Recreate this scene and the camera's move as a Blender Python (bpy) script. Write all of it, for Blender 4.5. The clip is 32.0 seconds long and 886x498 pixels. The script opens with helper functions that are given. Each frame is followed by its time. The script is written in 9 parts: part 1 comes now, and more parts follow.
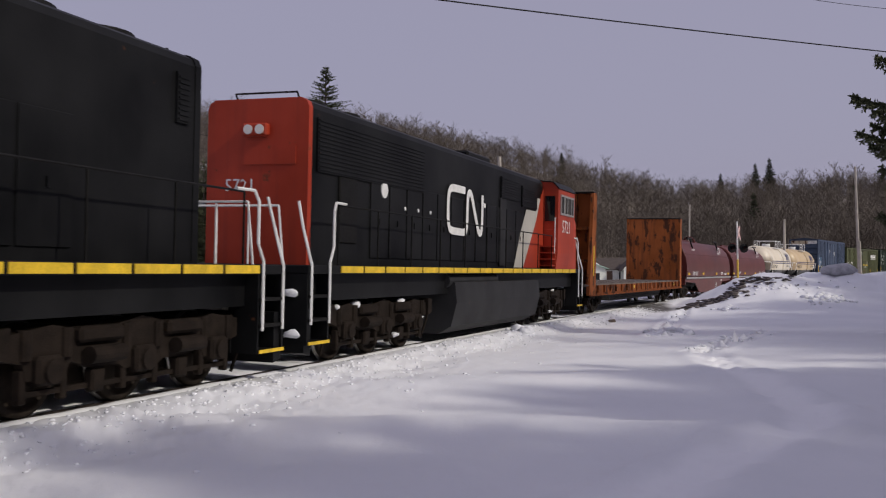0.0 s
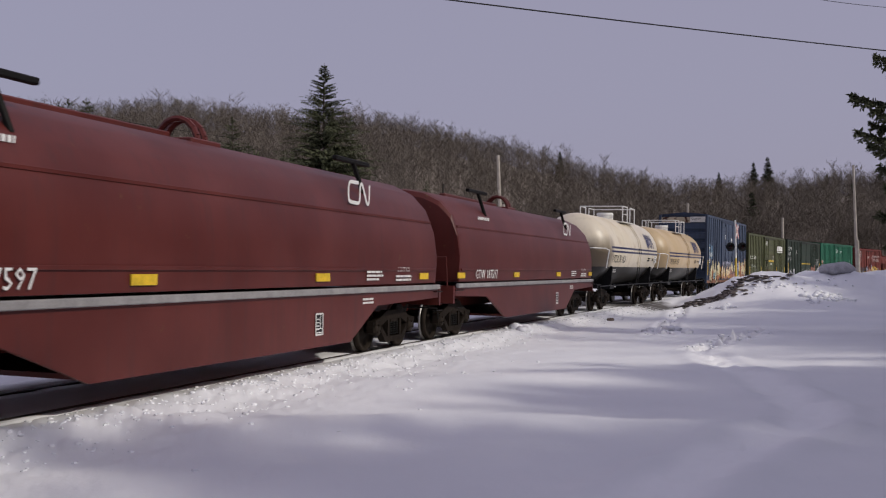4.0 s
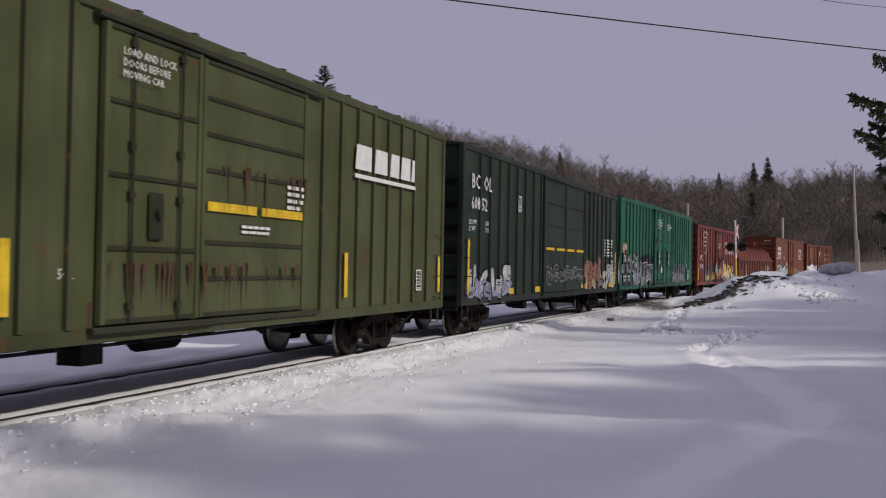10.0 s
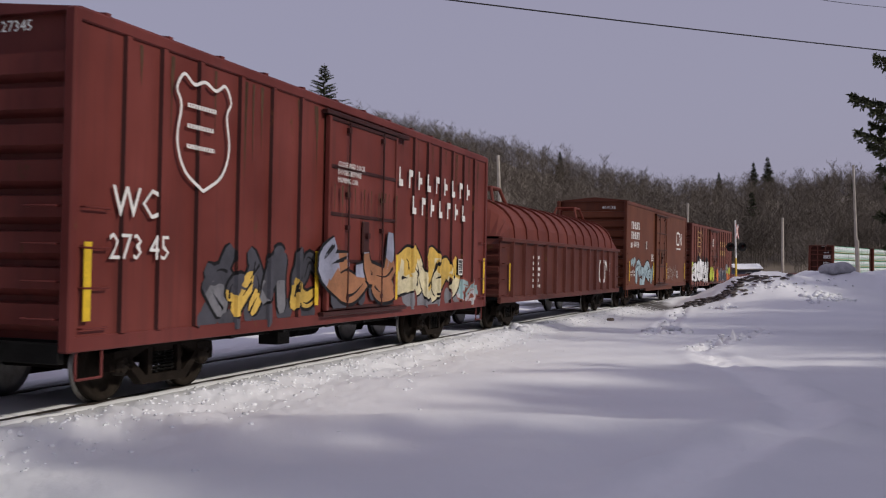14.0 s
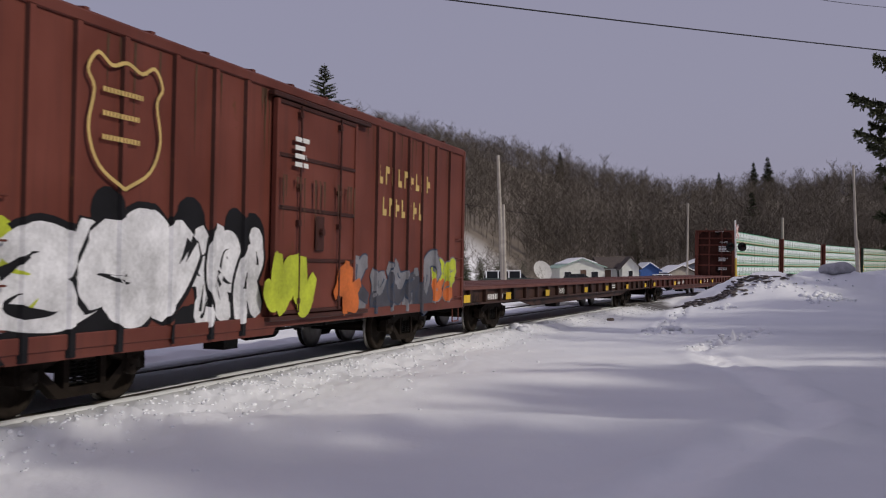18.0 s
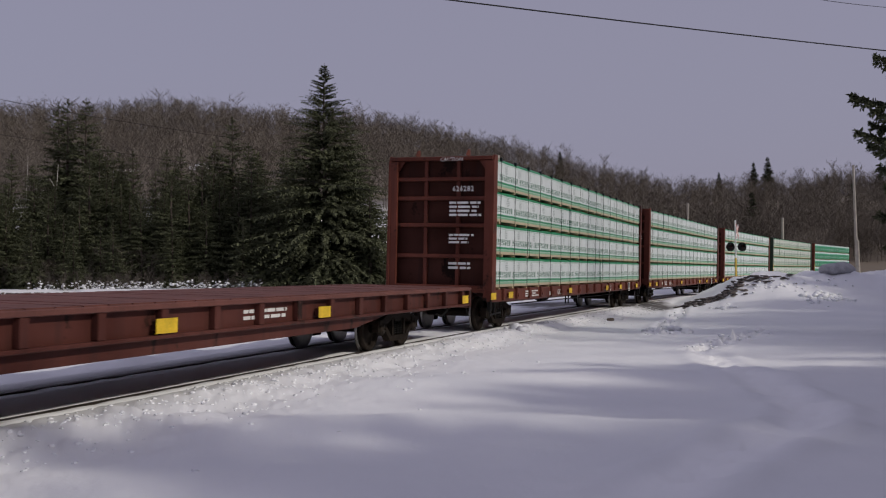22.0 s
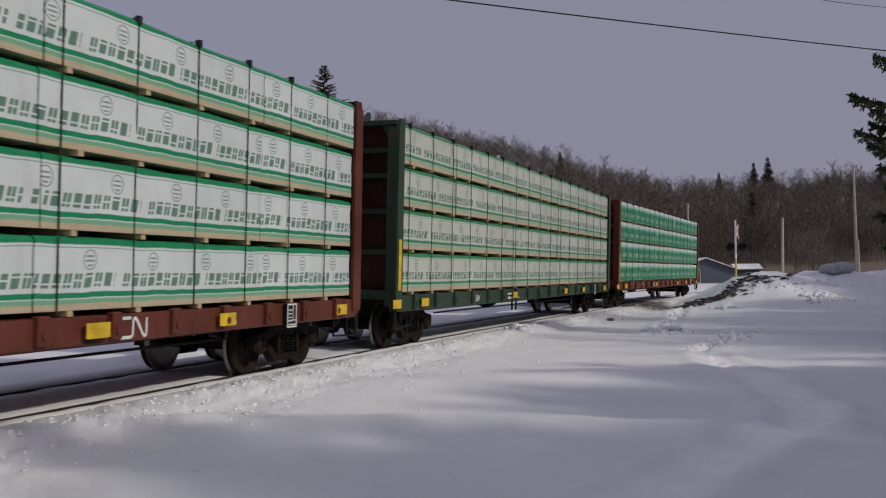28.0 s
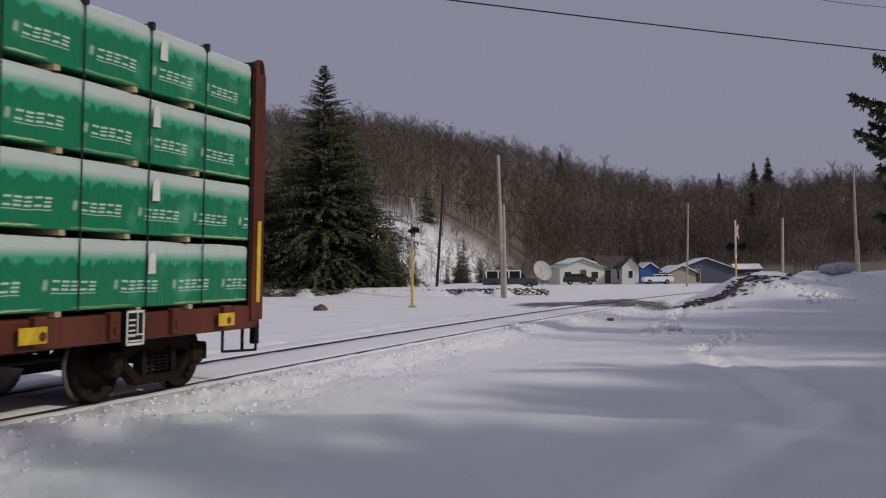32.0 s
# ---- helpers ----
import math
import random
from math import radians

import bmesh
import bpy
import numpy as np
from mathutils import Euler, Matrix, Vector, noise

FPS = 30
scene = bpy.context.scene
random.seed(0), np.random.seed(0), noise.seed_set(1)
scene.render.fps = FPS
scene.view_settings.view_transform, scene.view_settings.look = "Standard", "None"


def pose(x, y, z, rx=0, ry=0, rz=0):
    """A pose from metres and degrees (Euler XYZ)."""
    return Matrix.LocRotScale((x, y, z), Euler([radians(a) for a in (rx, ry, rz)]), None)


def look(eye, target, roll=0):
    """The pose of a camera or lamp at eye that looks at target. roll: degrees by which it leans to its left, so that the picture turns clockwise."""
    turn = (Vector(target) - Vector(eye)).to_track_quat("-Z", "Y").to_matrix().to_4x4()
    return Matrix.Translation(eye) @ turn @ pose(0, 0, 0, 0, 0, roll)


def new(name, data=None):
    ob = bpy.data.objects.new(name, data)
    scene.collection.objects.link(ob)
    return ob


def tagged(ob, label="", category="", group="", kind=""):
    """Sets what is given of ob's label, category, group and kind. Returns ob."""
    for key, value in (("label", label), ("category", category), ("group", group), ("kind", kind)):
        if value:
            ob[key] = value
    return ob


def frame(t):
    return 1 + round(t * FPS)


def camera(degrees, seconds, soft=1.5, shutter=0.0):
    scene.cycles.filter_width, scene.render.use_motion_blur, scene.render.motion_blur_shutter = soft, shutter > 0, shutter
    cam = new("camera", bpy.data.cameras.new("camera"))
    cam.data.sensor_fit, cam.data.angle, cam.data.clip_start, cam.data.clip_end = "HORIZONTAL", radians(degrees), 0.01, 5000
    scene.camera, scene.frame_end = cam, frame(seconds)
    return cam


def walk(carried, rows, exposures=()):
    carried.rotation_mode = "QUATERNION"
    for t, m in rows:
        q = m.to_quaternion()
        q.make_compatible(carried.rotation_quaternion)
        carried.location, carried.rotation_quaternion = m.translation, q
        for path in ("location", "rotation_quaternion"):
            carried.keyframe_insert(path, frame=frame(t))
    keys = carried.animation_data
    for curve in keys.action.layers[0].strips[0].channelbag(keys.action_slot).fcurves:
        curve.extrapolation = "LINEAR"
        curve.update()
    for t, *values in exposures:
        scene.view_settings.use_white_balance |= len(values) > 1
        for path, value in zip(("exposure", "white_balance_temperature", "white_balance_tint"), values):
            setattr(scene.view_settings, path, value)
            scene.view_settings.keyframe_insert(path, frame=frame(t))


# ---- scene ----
cam = camera(47.43, 32.0, soft=1.15, shutter=0.09)
EYE_Z = 1.4695
VIEW = pose(0, 0, EYE_Z, 91.4528, 0, 0) @ pose(0, 0, 0, 0, 0, -0.516)
FIRST = pose(0, 0, EYE_Z, 91.53, 0, 0.09) @ pose(0, 0, 0, 0, 0, -0.516)
walk(cam, [(0.0, FIRST), (0.8, VIEW), (32.0, VIEW)],
     exposures=[(0.0, 0.03, 6470, 10), (4.0, 0.0, 6470, 10), (6.0, -0.15, 6470, 10), (7.2, -0.15, 6470, 10), (8.8, -0.02, 6470, 10), (12.0, 0.0, 6470, 10), (20.0, -0.19, 6470, 9),
                (22.0, -0.22, 6470, 9), (23.0, -0.33, 6470, 9), (25.0, -0.40, 6470, 8), (27.5, -0.33, 6480, 8), (32.0, -0.40, 6490, 7)])

# ---- sky and sun ----
SUN_TO = Vector((0.744, -0.366, 0.559)).normalized()
world = bpy.data.worlds.new("world")
scene.world = world
world.use_nodes = True
wn = world.node_tree
sky = wn.nodes.new("ShaderNodeTexSky")
sky.sky_type = 'NISHITA'
sky.sun_disc = False
sky.sun_elevation = math.asin(SUN_TO.z)
sky.sun_rotation = math.atan2(SUN_TO.x, SUN_TO.y)
sky.air_density, sky.dust_density, sky.ozone_density = 1.0, 4.0, 3.0
# thin high haze over the blue
haze = wn.nodes.new("ShaderNodeMix")
haze.data_type = 'RGBA'
haze.inputs[0].default_value = 0.86
haze.inputs[7].default_value = (3.15, 2.95, 3.95, 1)
wn.links.new(sky.outputs[0], haze.inputs[6])
wn.nodes["Background"].inputs[1].default_value = 0.108
wn.links.new(haze.outputs[2], wn.nodes["Background"].inputs[0])
sun = bpy.data.lights.new("sun", 'SUN')
sun.energy, sun.angle, sun.color = 2.12, radians(2.2), (1.0, 0.93, 0.82)
sun_ob = new("sun", sun)
sun_ob.matrix_world = look((30, -90, 50), tuple(Vector((30, -90, 50)) - SUN_TO))

# ---- the track's line ----
SG = np.arange(-520.0, 700.0, 1.0)
_k = np.interp(SG, [-20, 20, 50, 80, 120, 170, 260],
               [0.00005, 0.0019, 0.00202, 0.00173, 0.00266, 0.00266, 0.00266])
_th = np.concatenate([[0], np.cumsum((_k[1:] + _k[:-1]) / 2)])
_th = _th - np.interp(0, SG, _th) + 0.32584
_X = np.concatenate([[0], np.cumsum((np.sin(_th)[1:] + np.sin(_th)[:-1]) / 2)])
_Y = np.concatenate([[0], np.cumsum((np.cos(_th)[1:] + np.cos(_th)[:-1]) / 2)])
_X = _X - np.interp(0, SG, _X) - 4.7779
_Y = _Y - np.interp(0, SG, _Y) + 12.7779
CANT = 1.707
GRADE = 0.00034


def track_at(s, lat=0.0):
    """x, y and heading of the track at s metres; lat: metres to the right of it."""
    a = np.interp(s, SG, _th)
    return np.interp(s, SG, _X) + lat * np.cos(a), np.interp(s, SG, _Y) - lat * np.sin(a), a


def run(t):
    """Metres that the train has gone by t seconds."""
    return 13.3169 * t - 0.033516 * (t - 16) ** 2 / 2 - 0.0032073 * (t - 16) ** 3 / 6


def ray_at(px, py, d):
    """The place d metres ahead that the camera sees at a point of its picture."""
    f = 784 / math.tan(radians(47.43) / 2)
    way = VIEW.to_3x3() @ Vector(((px - 784) / f, (441 - py) / f, -1))
    return Vector((way.x / way.y * d, d, EYE_Z + way.z / way.y * d))


# ---- materials ----
def mat(name, color, rough=0.7, metal=0.0, var=0.25, scale=3.0, bump=0.0, bscale=40.0, dark=None, coat=0.0):
    """A procedural surface: base colour varied at two scales, with fine relief."""
    m = bpy.data.materials.new(name)
    m.use_nodes = True
    nt = m.node_tree
    b = nt.nodes["Principled BSDF"]
    b.inputs["Roughness"].default_value = rough
    b.inputs["Metallic"].default_value = metal
    b.inputs["Coat Weight"].default_value = coat
    if max(color) < 0.06 and rough > 0.45:
        b.inputs["Specular IOR Level"].default_value = 0.12
    tc = nt.nodes.new("ShaderNodeTexCoord")
    n1 = nt.nodes.new("ShaderNodeTexNoise")
    n1.inputs["Scale"].default_value, n1.inputs["Detail"].default_value = scale, 6
    n2 = nt.nodes.new("ShaderNodeTexNoise")
    n2.inputs["Scale"].default_value, n2.inputs["Detail"].default_value = scale * 9, 3
    for n in (n1, n2):
        nt.links.new(tc.outputs["Object"], n.inputs["Vector"])
    add = nt.nodes.new("ShaderNodeMath")
    add.operation = 'MULTIPLY_ADD'
    add.inputs[1].default_value = 0.45
    nt.links.new(n2.outputs[0], add.inputs[0])
    nt.links.new(n1.outputs[0], add.inputs[2])
    r = nt.nodes.new("ShaderNodeValToRGB")
    d = dark or tuple(c * (1 - var) for c in color)
    e = tuple(min(1, c * (1 + var * 0.7)) for c in color)
    r.color_ramp.elements[0].position, r.color_ramp.elements[1].position = 0.45, 0.95
    r.color_ramp.elements[0].color, r.color_ramp.elements[1].color = (*d, 1), (*e, 1)
    nt.links.new(add.outputs[0], r.inputs[0])
    nt.links.new(r.outputs[0], b.inputs["Base Color"])
    if bump:
        n3 = nt.nodes.new("ShaderNodeTexNoise")
        n3.inputs["Scale"].default_value, n3.inputs["Detail"].default_value = bscale, 5
        nt.links.new(tc.outputs["Object"], n3.inputs["Vector"])
        bp = nt.nodes.new("ShaderNodeBump")
        bp.inputs["Strength"].default_value, bp.inputs["Distance"].default_value = bump, 0.02
        nt.links.new(n3.outputs[0], bp.inputs["Height"])
        nt.links.new(bp.outputs[0], b.inputs["Normal"])
    return m


class Nodes:
    """Short ways to wire a node tree."""

    def __init__(self, m):
        self.t = m.node_tree

    def math(self, op, a, b=0.0, c=0.0):
        n = self.t.nodes.new("ShaderNodeMath")
        n.operation = op
        for i, v in enumerate((a, b, c)):
            if isinstance(v, (int, float)):
                n.inputs[i].default_value = v
            else:
                self.t.links.new(v, n.inputs[i])
        return n.outputs[0]

    def noise(self, vec, scale, detail=3.0):
        n = self.t.nodes.new("ShaderNodeTexNoise")
        n.inputs["Scale"].default_value, n.inputs["Detail"].default_value = scale, detail
        self.t.links.new(vec, n.inputs["Vector"])
        return n.outputs[0]

    def scaled(self, vec, x, y, z):
        n = self.t.nodes.new("ShaderNodeMapping")
        n.inputs["Scale"].default_value = (x, y, z)
        self.t.links.new(vec, n.inputs["Vector"])
        return n.outputs[0]

    def step(self, v, a, b):
        n = self.t.nodes.new("ShaderNodeMapRange")
        n.clamp = True
        n.inputs[1].default_value, n.inputs[2].default_value = a, b
        self.t.links.new(v, n.inputs[0])
        return n.outputs[0]

    def mix(self, fac, a, b):
        n = self.t.nodes.new("ShaderNodeMix")
        n.data_type = 'RGBA'
        for s, v in ((n.inputs[0], fac), (n.inputs[6], a), (n.inputs[7], b)):
            if isinstance(v, tuple):
                s.default_value = (*v, 1)
            elif isinstance(v, (int, float)):
                s.default_value = v
            else:
                self.t.links.new(v, s)
        return n.outputs[2]

    def coords(self):
        tc = self.t.nodes.new("ShaderNodeTexCoord")
        sep = self.t.nodes.new("ShaderNodeSeparateXYZ")
        self.t.links.new(tc.outputs["Object"], sep.inputs[0])
        return tc.outputs["Object"], sep.outputs[0], sep.outputs[1], sep.outputs[2]


def car_paint(name, color, rust=0.15, rough=0.55, fade=0.2, rust_color=(0.11, 0.045, 0.02), streak=0.35, tall=1.0, grain=3.1, gloss=0.2):
    """Weathered wagon paint in the wagon's own space, with rust patches and run-down streaks."""
    m = bpy.data.materials.new(name)
    m.use_nodes = True
    N = Nodes(m)
    b = m.node_tree.nodes["Principled BSDF"]
    b.inputs["Roughness"].default_value = rough
    vec, x, y, z = N.coords()
    b.inputs["Specular IOR Level"].default_value = gloss
    big = N.noise(vec, 0.7, 5)
    fine = N.noise(vec, 14, 4)
    lo = tuple(c * (1 - fade) for c in color)
    hi = tuple(min(1, c * (1 + fade) + 0.01) for c in color)
    col = N.mix(N.step(big, 0.3, 0.7), lo, hi)
    runs = N.noise(N.scaled(vec, 6, 6, 0.35), 1.0, 4)
    grime_shade = tuple(c * 0.45 + 0.012 for c in color)
    col = N.mix(N.math('MULTIPLY', N.step(runs, 0.5, 0.75), streak), col, grime_shade)
    spots = N.math('ADD', N.noise(N.scaled(vec, 1, 1, tall), grain, 8), N.math('MULTIPLY', fine, 0.25))
    col = N.mix(N.step(spots, 0.86 - rust * 0.45, 0.93 - rust * 0.45), col, rust_color)
    m.node_tree.links.new(col, b.inputs["Base Color"])
    bp = m.node_tree.nodes.new("ShaderNodeBump")
    bp.inputs["Strength"].default_value, bp.inputs["Distance"].default_value = 0.25, 0.01
    m.node_tree.links.new(N.noise(vec, 2.2, 4), bp.inputs["Height"])
    m.node_tree.links.new(bp.outputs[0], b.inputs["Normal"])
    return m


def snow_material():
    m = bpy.data.materials.new("snow")
    m.use_nodes = True
    N = Nodes(m)
    b = m.node_tree.nodes["Principled BSDF"]
    b.inputs["Roughness"].default_value = 0.65
    b.inputs["Specular IOR Level"].default_value = 0.25
    vec, x, y, z = N.coords()
    n = N.noise(vec, 0.35, 5)
    col = N.mix(N.step(n, 0.3, 0.75), (0.785, 0.795, 0.822), (0.862, 0.862, 0.880))
    # trodden, packed snow: the brightness of its light-catching slopes put into whiter colour
    trail_lit = m.node_tree.nodes.new("ShaderNodeAttribute")
    trail_lit.attribute_name = "packed"
    col = N.mix(N.math('MULTIPLY', trail_lit.outputs["Fac"], 0.9), col, (0.94, 0.94, 0.95))
    # sanded, tyre-worn snow where the road meets the rails
    rough_n = N.noise(vec, 0.16, 6)
    grit = N.noise(N.scaled(vec, 0.5, 1.6, 1), 1.2, 6)
    dxr = N.math('DIVIDE', N.math('SUBTRACT', x, 7.4), 3.9)
    dyr = N.math('DIVIDE', N.math('SUBTRACT', y, 52.5), 9.0)
    rr = N.math('SQRT', N.math('ADD', N.math('MULTIPLY', dxr, dxr), N.math('MULTIPLY', dyr, dyr)))
    rr = N.math('ADD', rr, N.math('MULTIPLY', N.math('SUBTRACT', rough_n, 0.5), 1.2))
    road = N.math('MULTIPLY', N.step(rr, 1.0, 0.75), N.step(grit, 0.25, 0.45))
    col = N.mix(N.math('MULTIPLY', road, 0.95), col, (0.055, 0.047, 0.040))
    # forest litter on the hills
    far = N.math('SQRT', N.math('ADD', N.math('MULTIPLY', x, x), N.math('MULTIPLY', y, y)))
    litter = N.math('MULTIPLY', N.step(far, 140, 166), N.step(N.noise(vec, 0.09, 6), 0.12, 0.3))
    col = N.mix(litter, col, (0.180, 0.150, 0.120))
    m.node_tree.links.new(col, b.inputs["Base Color"])
    bp = m.node_tree.nodes.new("ShaderNodeBump")
    bp.inputs["Strength"].default_value, bp.inputs["Distance"].default_value = 0.5, 0.05
    hs = N.math('ADD', N.noise(vec, 1.1, 6), N.math('MULTIPLY', N.noise(vec, 22, 3), 0.12))
    m.node_tree.links.new(hs, bp.inputs["Height"])
    m.node_tree.links.new(bp.outputs[0], b.inputs["Normal"])
    return m


SNOW = snow_material()
STEEL = mat("dark_steel", (0.012, 0.0115, 0.011), 0.6, 0.3, 0.4, 4, 0.3, 60)
TRUCK = mat("truck_steel", (0.016, 0.0115, 0.0088), 0.85, 0.0, 0.5, 5, 0.4, 50)
WHEEL = mat("wheel_steel", (0.024, 0.018, 0.014), 0.75, 0.1, 0.45, 6)
TREAD = mat("bright_steel", (0.30, 0.29, 0.28), 0.4, 1.0, 0.3, 8)
RAILM = mat("rail_steel", (0.06, 0.045, 0.04), 0.5, 0.5, 0.3, 6)
YELLOW = mat("yellow_paint", (0.68, 0.45, 0.02), 0.6, 0, 0.35, 4)
WHITE = mat("white_paint", (0.72, 0.72, 0.70), 0.55, 0, 0.15, 4)
BLACK = mat("black_paint", (0.012, 0.012, 0.013), 0.5, 0, 0.3, 4)


# ---- mesh helpers ----
def finish(bm, name, material, smooth=False):
    me = bpy.data.meshes.new(name)
    bmesh.ops.recalc_face_normals(bm, faces=bm.faces)
    bm.to_mesh(me)
    bm.free()
    for mm in (material if isinstance(material, (list, tuple)) else [material]):
        me.materials.append(mm)
    if smooth:
        for p in me.polygons:
            p.use_smooth = True
    return me


def part(name, bm, material, parent=None, label="", at=None, smooth=False):
    """Links a bmesh, or a mesh made before, as one object under a thing or a part."""
    me = bm if isinstance(bm, bpy.types.Mesh) else finish(bm, name, material, smooth)
    ob = new(name, me)
    if parent is not None:
        ob.parent = parent
    if at is not None:
        ob.matrix_basis = at
    if label:
        ob["label"] = label
    return ob


def box(bm, x0, x1, y0, y1, z0, z1, mi=0):
    v = [bm.verts.new((x, y, z)) for x in (x0, x1) for y in (y0, y1) for z in (z0, z1)]
    for q in ((0, 1, 3, 2), (4, 6, 7, 5), (0, 4, 5, 1), (2, 3, 7, 6), (0, 2, 6, 4), (1, 5, 7, 3)):
        bm.faces.new([v[i] for i in q]).material_index = mi
    return v


def rbox(bm, x0, x1, y0, y1, z0, z1, r=0.02, mi=0):
    """A box with its edges taken off."""
    tmp = bmesh.new()
    box(tmp, x0, x1, y0, y1, z0, z1, mi)
    bmesh.ops.bevel(tmp, geom=tmp.edges[:], offset=r, segments=1, affect='EDGES')
    for f in tmp.faces:
        f.material_index = mi
    me = bpy.data.meshes.new("t")
    tmp.to_mesh(me)
    tmp.free()
    bm.from_mesh(me)
    bpy.data.meshes.remove(me)


def cyl(bm, p0, p1, r0, r1=None, seg=12, mi=0, caps=True):
    p0, p1 = Vector(p0), Vector(p1)
    r1 = r0 if r1 is None else r1
    q = (p1 - p0).to_track_quat('Z', 'Y')
    a = [[bm.verts.new(p + q @ Vector((r * math.cos(k * math.tau / seg), r * math.sin(k * math.tau / seg), 0))) for k in range(seg)]
         for p, r in ((p0, r0), (p1, r1))]
    for k in range(seg):
        f = bm.faces.new((a[0][k], a[0][(k + 1) % seg], a[1][(k + 1) % seg], a[1][k]))
        f.material_index = mi
    if caps:
        for ring in (a[0][::-1], a[1]):
            bm.faces.new(ring).material_index = mi


def tube(bm, pts, r, seg=6, mi=0):
    for a, b in zip(pts[:-1], pts[1:]):
        cyl(bm, a, b, r, r, seg, mi)


def prism(bm, prof, x0, x1, axis='X', mi=0):
    """A closed profile drawn out along an axis. X: (y, z) points; Y: (x, z) points; Z: (x, y) points."""
    def at(p, d):
        return {'X': (d, p[0], p[1]), 'Y': (p[0], d, p[1]), 'Z': (p[0], p[1], d)}[axis]
    a = [bm.verts.new(at(p, x0)) for p in prof]
    b = [bm.verts.new(at(p, x1)) for p in prof]
    n = len(prof)
    for i in range(n):
        bm.faces.new((a[i], a[(i + 1) % n], b[(i + 1) % n], b[i])).material_index = mi
    bm.faces.new(a[::-1]).material_index = mi
    bm.faces.new(b).material_index = mi


def lathe(bm, prof, axis_pt, seg=24, mi=0):
    """A profile of (x, r) turned about an axis along x through axis_pt (y, z)."""
    rings = []
    for x, r in prof:
        rings.append([bm.verts.new((x, axis_pt[0] + r * math.cos(k * math.tau / seg), axis_pt[1] + r * math.sin(k * math.tau / seg))) for k in range(seg)])
    for a, b in zip(rings[:-1], rings[1:]):
        for k in range(seg):
            bm.faces.new((a[k], a[(k + 1) % seg], b[(k + 1) % seg], b[k])).material_index = mi
    bm.faces.new(rings[0][::-1]).material_index = mi
    bm.faces.new(rings[-1]).material_index = mi


_words = {}


def words(text, size):
    """A thin mesh of the words, in the plane x, z, facing -y."""
    if (text, size) not in _words:
        cu = bpy.data.curves.new("w", 'FONT')
        cu.body, cu.size, cu.extrude, cu.resolution_u = text, size, 0.002, 1
        ob = bpy.data.objects.new("w", cu)
        me = bpy.data.meshes.new_from_object(ob)
        me.transform(Matrix.Rotation(radians(90), 4, 'X'))
        bpy.data.objects.remove(ob)
        _words[(text, size)] = me
    return _words[(text, size)].copy()


def letter(parent, text, x, z, size, material, y, name="lettering", turn=0, label=""):
    me = words(text, size)
    me.materials.clear()
    me.materials.append(material)
    return part(name, me, material, parent, label or "stencilled lettering", pose(x, y, z, 0, 0, turn))


def bars(parent, x, z, w, h, rows, material, y, name="stencil_block", fill=0.8, seed=1):
    """Small unreadable stencilling as plain bars."""
    rng = random.Random(seed)
    bm = bmesh.new()
    pitch = h / rows
    for i in range(rows):
        zz = z + h - (i + 1) * pitch
        ww = w * (0.7 + 0.3 * rng.random())
        xx = x
        while xx < x + ww:
            l = min(x + ww - xx, pitch * (0.62 if rows == 1 else 1.2 + 2.5 * rng.random()))
            box(bm, xx, xx + l * (0.7 if rows == 1 else 0.85), y - 0.002, y + 0.002, zz, zz + pitch * fill * 0.7)
            xx += l
    return part(name, bm, material, parent)


# ---- ground ----
SIL = np.array([(-900, 200), (0, 195), (100, 192), (200, 184), (300, 172), (450, 184), (600, 186), (700, 198), (800, 220), (900, 240),
                (1000, 270), (1100, 295), (1200, 318), (1400, 318), (1480, 312), (1568, 318), (2400, 330)], float)
F_LEN = 784 / math.tan(radians(47.43) / 2)
_lump = np.random.RandomState(4)
_waves = [(_lump.uniform(0, math.tau), _lump.uniform(0, math.tau), 2.2 ** k) for k in range(7) for _ in range(3)]


def rough(x, y, size, seed=0):
    """Smooth uneven relief between about -1 and 1, in waves of that size and smaller."""
    out = np.zeros_like(x)
    for i, (a, p, k) in enumerate(_waves):
        a2 = a + seed * 1.7
        out = out + np.sin((x * math.cos(a2) + y * math.sin(a2)) * k * math.tau / size + p * (seed + 1) + 1.3 * np.sin((x * math.sin(a2) - y * math.cos(a2)) * k * 4.1 / size)) / k ** 0.9
    return out / 4.5


def ease(t):
    t = np.clip(t, 0, 1)
    return t * t * (3 - 2 * t)


_ts = np.arange(-60, 160, 2.0)
_tx, _ty, _ta = track_at(_ts)


def track_lat(x, y):
    """Metres to the right of the track, and metres along it."""
    d2 = (x[..., None] - _tx) ** 2 + (y[..., None] - _ty) ** 2
    j = np.argmin(d2, -1)
    dx, dy, a = x - _tx[j], y - _ty[j], _ta[j]
    return dx * np.cos(a) - dy * np.sin(a), _ts[j] + dx * np.sin(a) + dy * np.cos(a)


STEPS = [[(1165, 592), (1180, 575), (1205, 548)], [(1228, 618), (1290, 603), (1352, 585)],
         [(1250, 622), (1300, 655), (1380, 690), (1430, 720), (1420, 750), (1330, 785), (1230, 830), (1120, 882)]]


def foot_line(pts):
    out = []
    for px, py in pts:
        a, b = ray_at(px, py, 10.0), Vector((0, 0, EYE_Z))
        w = a - b
        k = (-0.2 - EYE_Z) / w.z
        out.append((w.x * k, w.y * k))
    return out


FEET = [foot_line(p) for p in STEPS]


